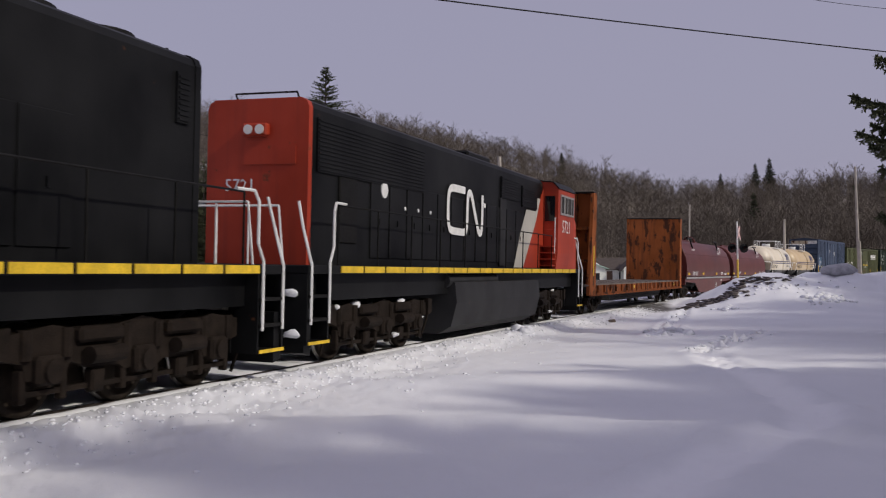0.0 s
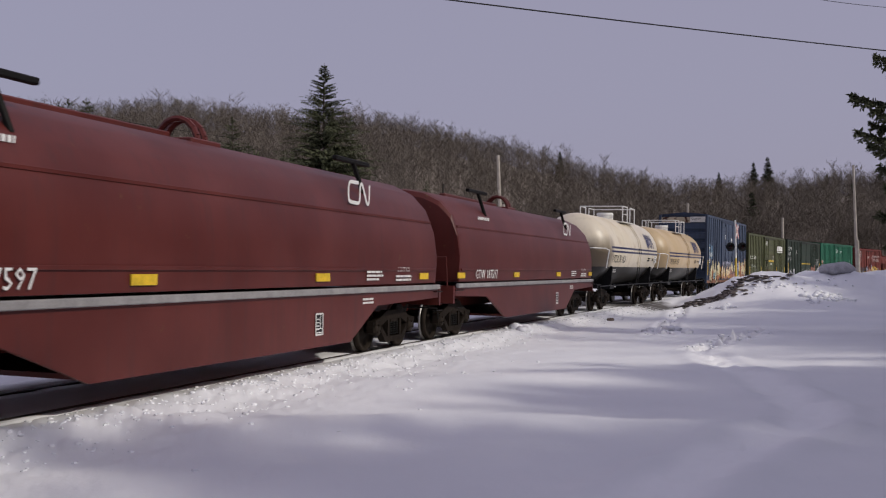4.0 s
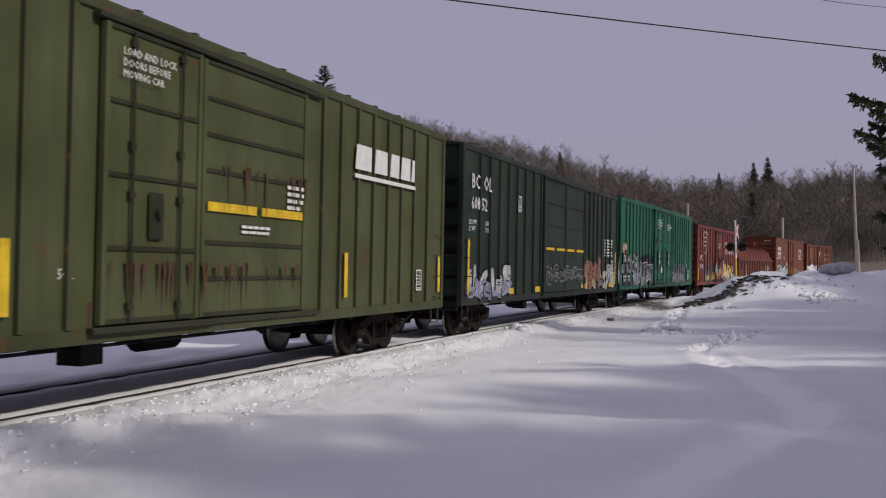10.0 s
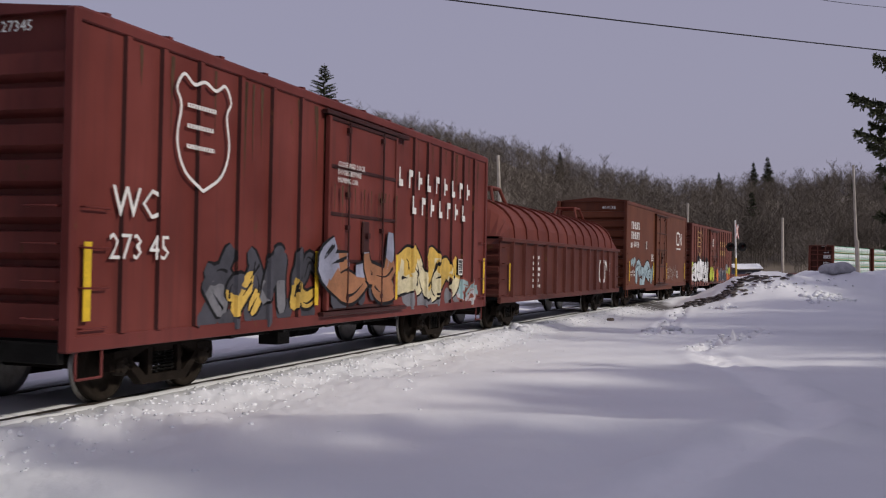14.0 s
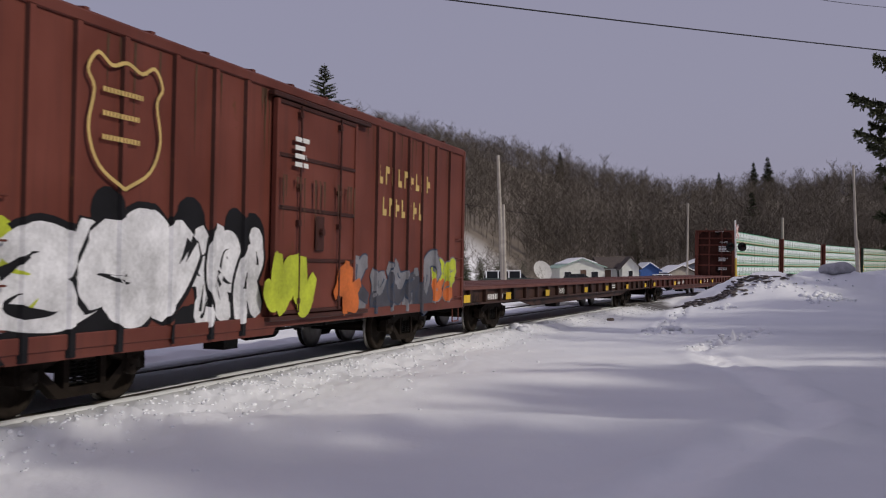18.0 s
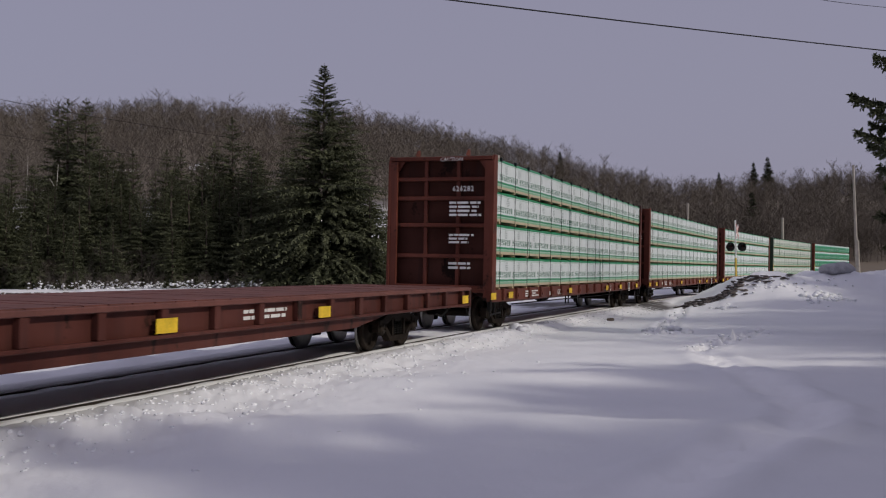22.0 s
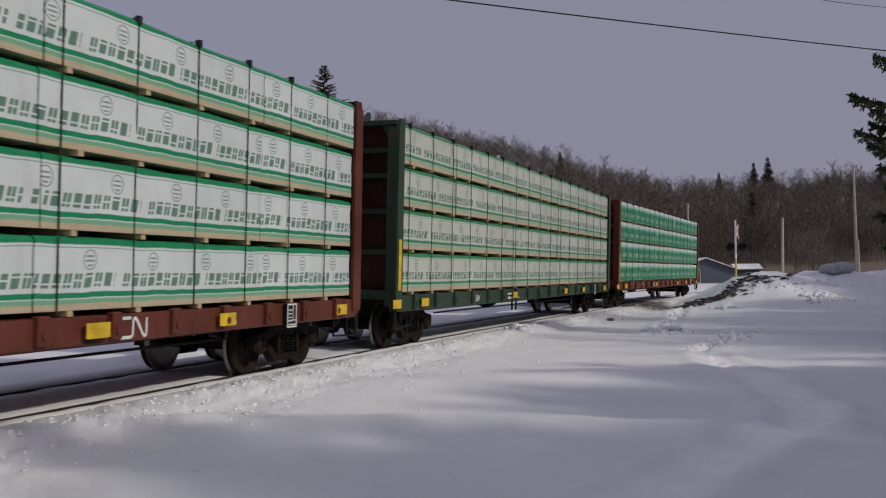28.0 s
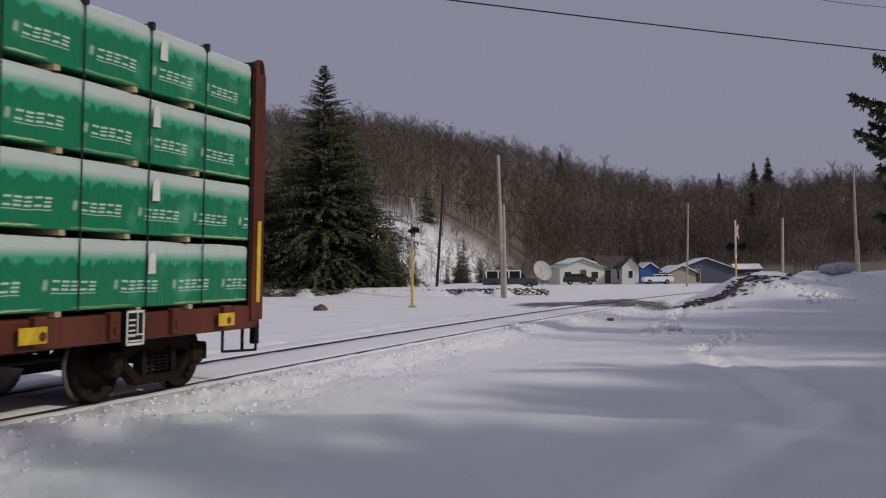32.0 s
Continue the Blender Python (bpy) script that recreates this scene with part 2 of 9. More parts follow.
def ground_z(x, y):
    x, y = np.asarray(x, float), np.asarray(y, float)
    r = np.hypot(x, y)
    lat, along = track_lat(x, y)
    z = -0.24 + 0.07 * rough(x, y, 9.0) * ease((14 - np.abs(r - 14)) / 8 + 0.3) + 0.02 * rough(x, y, 2.4, 2)
    # long low drifts in front of the camera
    z = z + 0.10 * np.exp(-((y - 15.5 - 0.12 * x - 0.5 * np.sin(x * 0.7)) / 1.1) ** 2) * ease((x + 5) / 3) * ease((9 - x) / 4)
    z = z + 0.09 * np.exp(-((y - 11.2 + 0.05 * x - 0.4 * np.sin(x * 0.9 + 1)) / 0.8) ** 2) * ease((x + 6) / 3) * ease((6 - x) / 4)
    z = z + 0.004 * np.clip(-lat - 6, 0, 80)
    # bed of the track
    plane = -lat * math.sin(radians(CANT))
    bed = ease((2.2 - np.abs(lat)) / 0.9) * ease((140 - np.abs(along)) / 30)
    z = z * (1 - bed) + (plane * np.clip(1 - (np.abs(lat) - 0.9), 0.2, 1) - 0.12) * bed
    # thrown snow along the rail
    z = z + 0.085 * ease((lat - 0.78) / 0.14) * ease((2.3 - lat) / 1.0) * ease((140 - np.abs(along)) / 30)
    berm = np.exp(-((lat - 1.65) / 0.6) ** 2) + 0.45 * np.exp(-((lat - 2.7) / 0.9) ** 2)
    z = z + berm * (0.045 + 0.055 * np.maximum(rough(x, y, 0.9, 3), -0.3) + 0.035 * rough(x, y, 0.36, 5)) * ease((lat - 0.78) / 0.25)
    z = z + 0.16 * np.exp(-((lat + 3.0) / 0.9) ** 2) * (1 + 0.5 * rough(x, y, 2.0, 6))
    # ploughed heap beside the road
    px = 784 + F_LEN * x / np.maximum(y, 0.5)
    heap = ease((x - 10.5 - 0.10 * (y - 50)) / 5.5) * np.exp(-((y - 50 - 0.15 * (x - 18)) / 6.0) ** 2)
    z = z + heap * (1.62 + 0.28 * rough(x, y, 7.0, 7) + 0.20 * rough(x, y, 2.2, 8)) * (y > 0)
    # raised ground with a cut edge beyond the track
    edge = 79 + 0.03 * x + 0.5 * rough(x, y, 6, 9)
    z = z + 0.62 * ease((y - edge) / 0.35) * ease((8.2 - x) / 1.2) * ease((lat * -1 - 6) / 4) * (y > 0)
    z = z + 0.30 * ease((y - 86) / 10) * ease((x - 5) / 5) * ease((34 - x) / 8) * (y > 0) * np.exp(-((y - 96) / 7) ** 2) * (1.4 + rough(x, y, 5, 10))
    # hills
    top = np.interp(px, SIL[:, 0], SIL[:, 1])
    reach = np.interp(px, [0, 700, 1000, 1600], [330, 330, 360, 420])
    start = np.interp(px, [-500, 300, 690, 760, 960, 1200, 1600], [104, 104, 106, 112, 165, 175, 180])
    crest = (486 - top) / F_LEN * reach - 8.8
    t = np.clip((r - start) / (reach - start), 0, 1.25)
    t = np.where(t < 1, t ** 0.92, 1 - 0.25 * (t - 1))
    z = z + np.where(y > 20, crest * t * ease((r - start) / 14 + 0.15) * (r > start), 0) + np.where((r > start) & (y > 20), 1.6 * t * rough(x, y, 60, 11), 0)
    # trodden snow
    for pts in FEET:
        for (x0, y0), (x1, y1) in zip(pts[:-1], pts[1:]):
            l2 = (x1 - x0) ** 2 + (y1 - y0) ** 2
            k = np.clip(((x - x0) * (x1 - x0) + (y - y0) * (y1 - y0)) / l2, 0, 1)
            d = np.hypot(x - x0 - k * (x1 - x0), y - y0 - k * (y1 - y0))
            if pts is FEET[2]:
                old = np.clip((y - 15.0) / 4.0, 0.0, 1.0)
                z = z - np.exp(-(d / 0.30) ** 2) * (0.02 + (0.03 + 0.07 * old) * rough(x, y, 0.62, 12)) + 0.04 * np.exp(-((d - 0.5) / 0.2) ** 2)
            else:
                z = z - np.exp(-(d / 0.26) ** 2) * (0.08 + 0.32 * rough(x, y, 0.62, 12)) + 0.05 * np.exp(-((d - 0.42) / 0.16) ** 2)
    return z


def sheet():
    ang = np.radians(np.concatenate([np.linspace(-28.5, 28.5, 360), np.linspace(31, 329, 70)]))
    rad = [0.6]
    while rad[-1] < 75:
        rad.append(rad[-1] + (0.14 if 13 < rad[-1] < 34 else rad[-1] * 0.0125 + 0.01))
    while rad[-1] < 4200:
        rad.append(rad[-1] * 1.05)
    rad = np.array(rad)
    A, R = np.meshgrid(ang, rad)
    x, y = (R * np.sin(A)).ravel(), (R * np.cos(A)).ravel()
    z = np.concatenate([ground_z(x[i:i + 20000], y[i:i + 20000]) for i in range(0, len(x), 20000)])
    na, nr = len(ang), len(rad)
    i = np.arange(na * (nr - 1)).reshape(nr - 1, na)
    j = np.roll(i, -1, axis=1)
    quads = np.stack([i, j, j + na, i + na], -1).reshape(-1, 4)
    verts = np.column_stack([x, y, z])
    verts = np.vstack([verts, [[0, 0, float(z[:na].mean())]]])
    c = len(verts) - 1
    tris = [(c, (k + 1) % na, k) for k in range(na)]
    me = bpy.data.meshes.new("ground")
    me.from_pydata(verts.tolist(), [], quads.tolist() + tris)
    me.materials.append(SNOW)
    # mask of the footprint trails, where the snow colour is painted brighter
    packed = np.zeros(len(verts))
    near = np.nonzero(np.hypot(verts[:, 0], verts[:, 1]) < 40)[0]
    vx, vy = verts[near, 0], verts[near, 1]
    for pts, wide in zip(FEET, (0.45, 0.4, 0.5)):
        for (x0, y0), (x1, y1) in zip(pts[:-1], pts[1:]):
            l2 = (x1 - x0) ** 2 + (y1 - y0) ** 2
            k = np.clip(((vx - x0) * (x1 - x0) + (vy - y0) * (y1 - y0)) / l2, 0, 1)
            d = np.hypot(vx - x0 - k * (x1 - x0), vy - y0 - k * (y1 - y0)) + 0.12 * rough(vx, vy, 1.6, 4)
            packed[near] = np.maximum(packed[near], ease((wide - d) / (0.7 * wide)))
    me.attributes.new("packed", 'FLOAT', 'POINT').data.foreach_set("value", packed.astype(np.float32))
    for p in me.polygons:
        p.use_smooth = True
    me.validate()
    return tagged(new("ground", me), "wind-drifted snow over open ground with wooded hills", "ground", kind="structure")


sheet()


def gz(x, y):
    return float(ground_z(np.array([x]), np.array([y]))[0])


# ---- rails ----
def rail(lat):
    prof = [(-0.036, 0.0), (0.036, 0.0), (0.036, -0.03), (0.01, -0.045), (0.01, -0.13), (0.07, -0.15), (0.07, -0.17), (-0.07, -0.17), (-0.07, -0.15), (-0.01, -0.13), (-0.01, -0.045), (-0.036, -0.03)]
    bm = bmesh.new()
    rows = []
    for s in np.concatenate([np.arange(-60, 150, 1.5), np.arange(150, 520, 6)]):
        row = []
        for dy, dz in prof:
            x, y, a = track_at(s, lat + dy)
            row.append(bm.verts.new((float(x), float(y), -math.sin(radians(CANT)) * (lat + dy) + dz + GRADE * (float(y) - 12))))
        rows.append(row)
    n = len(prof)
    for a, b in zip(rows[:-1], rows[1:]):
        for k in range(n):
            bm.faces.new((a[k], b[k], b[(k + 1) % n], a[(k + 1) % n]))
    return tagged(part("rail", bm, RAILM), "dark worn steel rail half sunk in snow", "rail", "rails of the track", "structure")


rail(0.755)
rail(-0.755)


# ---- snow packed between and beside the rails ----
def bed_strip(lats, drop, seed):
    bm = bmesh.new()
    rows = []
    for s in np.concatenate([np.arange(-50, 60, 0.3), np.arange(60, 160, 2)]):
        row = []
        for i, lat in enumerate(lats):
            x, y, _ = track_at(s, lat)
            h = 0.014 * float(rough(np.array([float(x)]), np.array([float(y)]), 0.8, seed)[0])
            z = -math.sin(radians(CANT)) * lat + drop[i] + GRADE * (float(y) - 12) + (h if 0 < i < len(lats) - 1 else 0)
            row.append(bm.verts.new((float(x), float(y), z)))
        rows.append(row)
    for a, b in zip(rows[:-1], rows[1:]):
        for k in range(len(lats) - 1):
            bm.faces.new((a[k], a[k + 1], b[k + 1], b[k]))
    return tagged(part("snow_bed", bm, SNOW, smooth=True), "packed snow filling the track level with the rails", "snow", kind="structure")


bed_strip([-0.71, -0.69, -0.4, 0.0, 0.4, 0.67, 0.70], [-0.05, -0.02, -0.012, -0.01, -0.012, -0.022, -0.05], 21)
bed_strip([0.792, 0.80, 0.86, 0.93, 1.0, 1.1], [-0.03, -0.006, -0.002, -0.02, -0.08, -0.22], 22)
bed_strip([-2.1, -1.75, -1.4, -1.05, -0.81, -0.795], [-0.3, -0.06, -0.015, -0.005, -0.018, -0.05], 23)


# ---- running gear shared by the wagons ----
def ring_y(bm, prof, seg=24, mi=0):
    """A profile of (y, r) turned about the y axis."""
    rings = [[bm.verts.new((r * math.cos(k * math.tau / seg), y, r * math.sin(k * math.tau / seg))) for k in range(seg)] for y, r in prof]
    for (a, b) in zip(rings[:-1], rings[1:]):
        for k in range(seg):
            bm.faces.new((a[k], a[(k + 1) % seg], b[(k + 1) % seg], b[k])).material_index = mi
    bm.faces.new(rings[0][::-1]).material_index = mi
    bm.faces.new(rings[-1]).material_index = mi


def wheelset_mesh(r, cap=1.06):
    bm = bmesh.new()
    for s in (-1, 1):
        ring_y(bm, [(s * y, q) for y, q in ((0.66, r * 0.8), (0.665, r + 0.028), (0.695, r + 0.026), (0.71, r))], 28, 1)
        ring_y(bm, [(s * y, q) for y, q in ((0.71, r), (0.805, r - 0.005), (0.81, r * 0.84), (0.775, r * 0.8), (0.745, r * 0.4), (0.80, r * 0.3), (0.80, r * 0.2))], 28, 0)
        ring_y(bm, [(s * y, q) for y, q in ((0.80, 0.09), (0.98, 0.09), (0.98, 0.13), (cap, 0.13), (cap + 0.02, 0.11))], 14, 0)
        for k in range(3):
            a = k * math.tau / 3
            cyl(bm, (0.08 * math.cos(a), s * (cap + 0.02), 0.08 * math.sin(a)), (0.08 * math.cos(a), s * (cap + 0.045), 0.08 * math.sin(a)), 0.02, seg=6)
    cyl(bm, (0, -0.8, 0), (0, 0.8, 0), 0.085, seg=12)
    return finish(bm, "wheelset", [WHEEL, TREAD], True)


def side_frame_mesh():
    bm = bmesh.new()
    for y0, y1 in ((-0.07, 0.07),):
        prism(bm, [(-1.12, 0.47), (-1.10, 0.60), (-0.78, 0.66), (-0.42, 0.80), (0.42, 0.80), (0.78, 0.66), (1.10, 0.60), (1.12, 0.47), (0.72, 0.50), (0.36, 0.62), (-0.36, 0.62), (-0.72, 0.50)], y0, y1, 'Y')
        prism(bm, [(-0.86, 0.52), (-0.74, 0.54), (-0.40, 0.28), (0.40, 0.28), (0.74, 0.54), (0.86, 0.52), (0.46, 0.17), (-0.46, 0.17)], y0, y1, 'Y')
        box(bm, -0.36, -0.27, y0, y1, 0.27, 0.64)
        box(bm, 0.27, 0.36, y0, y1, 0.27, 0.64)
        for s in (-1, 1):
            box(bm, s * 0.89 - 0.17, s * 0.89 + 0.17, y0 - 0.02, y1 + 0.02, 0.53, 0.62)
            box(bm, s * 1.07 - 0.04, s * 1.07 + 0.04, y0, y1, 0.38, 0.55)
            box(bm, s * 0.71 - 0.04, s * 0.71 + 0.04, y0, y1, 0.38, 0.55)
    return finish(bm, "side_frame", TRUCK)


def spring_mesh():
    bm = bmesh.new()
    for x in (-0.17, 0.0, 0.17):
        for k in range(6):
            ring = [(x + 0.075 * math.cos(a * math.tau / 10), 0.06 * math.sin(a * math.tau / 10), 0.29 + k * 0.045 + a * 0.0045) for a in range(11)]
            tube(bm, ring, 0.014, 4)
    return finish(bm, "spring_nest", STEEL)


def bolster_mesh():
    bm = bmesh.new()
    rbox(bm, -0.2, 0.2, -1.05, 1.05, 0.55, 0.74, 0.02)
    cyl(bm, (0, 0, 0.74), (0, 0, 0.80), 0.2, seg=14)
    for s in (-1, 1):
        box(bm, s * 0.42 - 0.05, s * 0.42 + 0.05, -0.72, 0.72, 0.34, 0.42)
        for y in (-0.76, 0.76):
            rbox(bm, s * 0.44 - 0.05, s * 0.44 + 0.05, y - 0.05, y + 0.05, 0.28, 0.55, 0.015)
    return finish(bm, "truck", TRUCK)


WHEEL_M, FRAME_M, SPRING_M, BOLSTER_M = wheelset_mesh(0.445), side_frame_mesh(), spring_mesh(), bolster_mesh()
ROLLING = []  # (wheelset, wagon, radius)
TRAIN = []  # (wagon, middle along the train, half the distance between truck centres)


def freight_truck(car, x):
    tr = part("truck", BOLSTER_M, TRUCK, car, "dark cast steel truck", pose(x, 0, 0))
    for s in (-1, 1):
        part("side_frame", FRAME_M, TRUCK, tr, at=pose(0, s * 0.99, 0))
        part("spring_nest", SPRING_M, STEEL, tr, at=pose(0, s * 0.99, 0))
        ROLLING.append((part("wheelset", WHEEL_M, WHEEL, tr, at=pose(s * 0.89, 0, 0.445)), car, 0.445))
    return tr


def coupler_mesh():
    bm = bmesh.new()
    box(bm, -0.1, 0.62, -0.08, 0.08, 0.80, 0.95)
    rbox(bm, 0.55, 0.86, -0.16, 0.14, 0.73, 1.01, 0.03)
    rbox(bm, 0.78, 0.95, -0.16, -0.02, 0.74, 1.0, 0.04)
    tube(bm, [(0.1, 0.35, 0.80), (0.35, 0.38, 0.55), (0.7, 0.36, 0.42), (0.95, 0.30, 0.5)], 0.025, 6)
    tube(bm, [(-0.05, -0.2, 0.78), (0.05, -0.9, 0.78), (0.08, -1.35, 0.78), (0.1, -1.38, 0.55)], 0.016, 5)
    return finish(bm, "coupler", STEEL)


COUPLER_M = coupler_mesh()


def wagon(name, label, o0, o1, trucks, category="freight wagon"):
    """An empty wagon at rail level, its length along x, -y to the camera's side."""
    ob = tagged(new(name), label, category, "wagons of the train")
    ob.empty_display_size = 0.5
    half = (o1 - o0) / 2
    for x in (-trucks, trucks):
        freight_truck(ob, x)
    part("coupler", COUPLER_M, STEEL, ob, at=pose(half - 0.02, 0, 0))
    part("coupler", COUPLER_M, STEEL, ob, at=pose(-half + 0.02, 0, 0, 0, 0, 180))
    TRAIN.append((ob, (o0 + o1) / 2, trucks, False))
    return ob, half


def reflector(car, x, z0, z1, w=0.1, y=-1.5, material=None, name="reflector"):
    bm = bmesh.new()
    box(bm, x - w / 2, x + w / 2, y - 0.004, y + 0.004, z0, z1)
    return part(name, bm, material or YELLOW, car, "yellow reflective strip" if material is None else "")


def ladder(car, x, z0, z1, y, material, w=0.42, n=None):
    n = n or int((z1 - z0) / 0.38) + 1
    out = -0.07 if y < 0 else 0.07
    for k in range(n):
        z = z0 + (z1 - z0) * k / max(1, n - 1)
        bm = bmesh.new()
        tube(bm, [(x - w / 2, y, z), (x - w / 2, y + out, z), (x + w / 2, y + out, z), (x + w / 2, y, z)], 0.012, 5)
        part("ladder_rung", bm, material, car)


def smooth_line(pts, n=6):
    """A Catmull-Rom line through the points."""
    p = [Vector(q) for q in pts]
    p = [p[0] * 2 - p[1]] + p + [p[-1] * 2 - p[-2]]
    out = []
    for i in range(1, len(p) - 2):
        for k in range(n):
            t = k / n
            out.append(0.5 * (2 * p[i] + (p[i + 1] - p[i - 1]) * t + (2 * p[i - 1] - 5 * p[i] + 4 * p[i + 1] - p[i + 2]) * t * t + (3 * p[i] - p[i - 1] - 3 * p[i + 1] + p[i + 2]) * t ** 3))
    return out + [p[-2]]


def ribbon(bm, pts, wide, y, mi=0, creep=0.00002, pick=None):
    """A flat band along a line in the plane x, z; wide(u) is its half width."""
    n = len(pts)
    rows = []
    for k, p in enumerate(pts):
        d = (pts[min(n - 1, k + 1)] - pts[max(0, k - 1)])
        d = d.normalized() if d.length > 1e-6 else Vector((1, 0))
        w = wide(k / (n - 1))
        yy = y - creep * k
        rows.append((bm.verts.new((p.x - d.y * w, yy, p.y + d.x * w)), bm.verts.new((p.x + d.y * w, yy, p.y - d.x * w))))
    for k, (a, b) in enumerate(zip(rows[:-1], rows[1:])):
        f = bm.faces.new((a[0], b[0], b[1], a[1]))
        f.material_index = pick(pts[k]) if pick else mi


def open_band(car, x, z, h, material, y, name="emblem"):
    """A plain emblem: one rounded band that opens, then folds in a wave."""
    w = h * 1.2
    for pts in ([(1.0, 1.0), (0.55, 1.0), (0.2, 0.99), (0.06, 0.9), (0.0, 0.7), (0.0, 0.35), (0.06, 0.12), (0.2, 0.02), (0.6, 0.0), (0.95, 0.0), (1.09, 0.07), (1.14, 0.25),
                 (1.15, 0.6), (1.18, 0.9), (1.28, 0.97), (1.40, 0.9), (1.55, 0.65), (1.80, 0.2), (1.92, 0.05), (2.03, 0.02), (2.1, 0.12), (2.13, 0.4), (2.13, 0.98)],):
        bm = bmesh.new()
        ribbon(bm, smooth_line([(x + a * w, z + b * h) for a, b in pts], 5), lambda u: h * 0.087, y, 0, 0.00001)
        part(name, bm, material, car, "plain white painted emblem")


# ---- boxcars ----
def boxcar(label, o0, o1, eave, sill, paint, trim, posts, door, smooth_end=False, roof_mat=None, name="boxcar", half_w=1.47, post_w=0.06, end_ribs=9, trucks=None, skirt=(), sill_mat=None, grime_shade=None):
    car, half = wagon(name, label, o0, o1, trucks or (o1 - o0) / 2 - 2.35)
    y = half_w
    for s in (-1, 1):
        bm = bmesh.new()
        box(bm, -half + 0.05, half - 0.05, s * y - 0.025, s * y + 0.025, sill + 0.12, eave)
        part("side_wall", bm, paint, car)
        bm = bmesh.new()
        rbox(bm, -half + 0.02, half - 0.02, s * y - 0.05, s * y + 0.05, sill, sill + 0.17, 0.012)
        for x0, x1, drop in skirt:
            prism(bm, [(x0, sill + 0.02), (x0 + drop, sill - drop), (x1 - drop, sill - drop), (x1, sill + 0.02)], s * y - 0.03, s * y + 0.03, 'Y')
        part("side_sill", bm, sill_mat or trim, car)
        bm = bmesh.new()
        rbox(bm, -half, half, s * y - 0.06, s * y + 0.06, eave - 0.12, eave + 0.02, 0.015)
        part("roof_rail", bm, trim, car)
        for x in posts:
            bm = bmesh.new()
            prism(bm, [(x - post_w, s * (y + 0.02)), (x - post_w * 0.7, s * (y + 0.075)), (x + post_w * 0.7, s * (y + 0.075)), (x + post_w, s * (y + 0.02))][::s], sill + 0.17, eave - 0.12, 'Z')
            # flanks coloured darker: shade beside each post, with grime, put into the paint
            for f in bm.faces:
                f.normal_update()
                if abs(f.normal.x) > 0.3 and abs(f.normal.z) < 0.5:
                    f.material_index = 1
            part("side_post", bm, [paint, grime_shade or trim], car)
    for s in (-1, 1):
        bm = bmesh.new()
        n = end_ribs
        prof = [(s * (half - 0.2), sill + 0.02), (s * (half - 0.14), sill + 0.02)]
        pitch = (eave - 0.35 - sill - 0.2) / n
        for k in range(n):
            z = sill + 0.2 + k * pitch
            prof += [(s * (half - 0.14), z), (s * (half - 0.01), z + pitch * 0.2), (s * (half - 0.01), z + pitch * 0.78), (s * (half - 0.14), z + pitch * 0.84)]
        prof += [(s * (half - 0.14), eave + 0.02), (s * (half - 0.2), eave + 0.02)]
        prism(bm, prof, -y + 0.03, y - 0.03, 'Y')
        part("end_wall", bm, paint, car)
        for q in (-1, 1):
            bm = bmesh.new()
            rbox(bm, s * half - 0.09, s * half + 0.03, q * y - 0.07, q * y + 0.07, sill, eave + 0.01, 0.02)
            part("corner_post", bm, trim, car)
        bm = bmesh.new()
        rbox(bm, s * (half + 0.04) - 0.05, s * (half + 0.04) + 0.05, -y + 0.05, y - 0.05, sill - 0.12, sill + 0.1, 0.01)
        part("end_sill", bm, STEEL, car)
        ladder(car, s * (half - 0.32), sill + 0.25, sill + 1.55, -y - 0.02, trim)
        bm = bmesh.new()
        tube(bm, [(s * (half - 0.55), -y, sill), (s * (half - 0.55), -y, sill - 0.3), (s * (half - 0.12), -y, sill - 0.3), (s * (half - 0.12), -y, sill)], 0.016, 5)
        part("stirrup_step", bm, trim, car)
        for k in range(4):
            z = sill + 0.35 + k * 0.4
            bm = bmesh.new()
            tube(bm, [(s * (half + 0.0), -y + 0.12, z), (s * (half + 0.09), -y + 0.12, z), (s * (half + 0.09), -y + 0.55, z), (s * half, -y + 0.55, z)], 0.012, 5)
            part("end_rung", bm, trim, car)
    bm = bmesh.new()
    prism(bm, [(-y - 0.04, eave), (y + 0.04, eave), (y + 0.04, eave + 0.03), (0, eave + 0.17), (-y - 0.04, eave + 0.03)], -half + 0.02, half - 0.02, 'X')
    k = -half + 0.5
    while k < half - 0.4:
        prism(bm, [(-y - 0.03, eave + 0.03), (0, eave + 0.17), (y + 0.03, eave + 0.03), (y + 0.03, eave + 0.065), (0, eave + 0.21), (-y - 0.03, eave + 0.065)], k - 0.04, k + 0.04, 'X')
        k += 1.18
    part("roof", bm, roof_mat or trim, car)
    bm = bmesh.new()
    box(bm, -half + 0.2, half - 0.2, -0.3, 0.3, sill - 0.12, sill + 0.05)
    box(bm, -half + 0.1, half - 0.1, -y + 0.04, y - 0.04, sill + 0.06, sill + 0.12)
    for k in np.arange(-half + 3.4, half - 3.3, 1.5):
        box(bm, k - 0.05, k + 0.05, -y + 0.05, y - 0.05, sill - 0.06, sill + 0.06)
    part("underframe", bm, STEEL, car)
    bm = bmesh.new()
    cyl(bm, (1.2, 0.5, sill - 0.25), (2.1, 0.5, sill - 0.25), 0.2, seg=12)
    tube(bm, [(-half + 3, -0.6, sill - 0.15), (half - 3, -0.6, sill - 0.15)], 0.025, 5)
    box(bm, -1.6, -1.2, -0.75, -0.4, sill - 0.35, sill - 0.06)
    part("brake_gear", bm, STEEL, car)
    return car, half


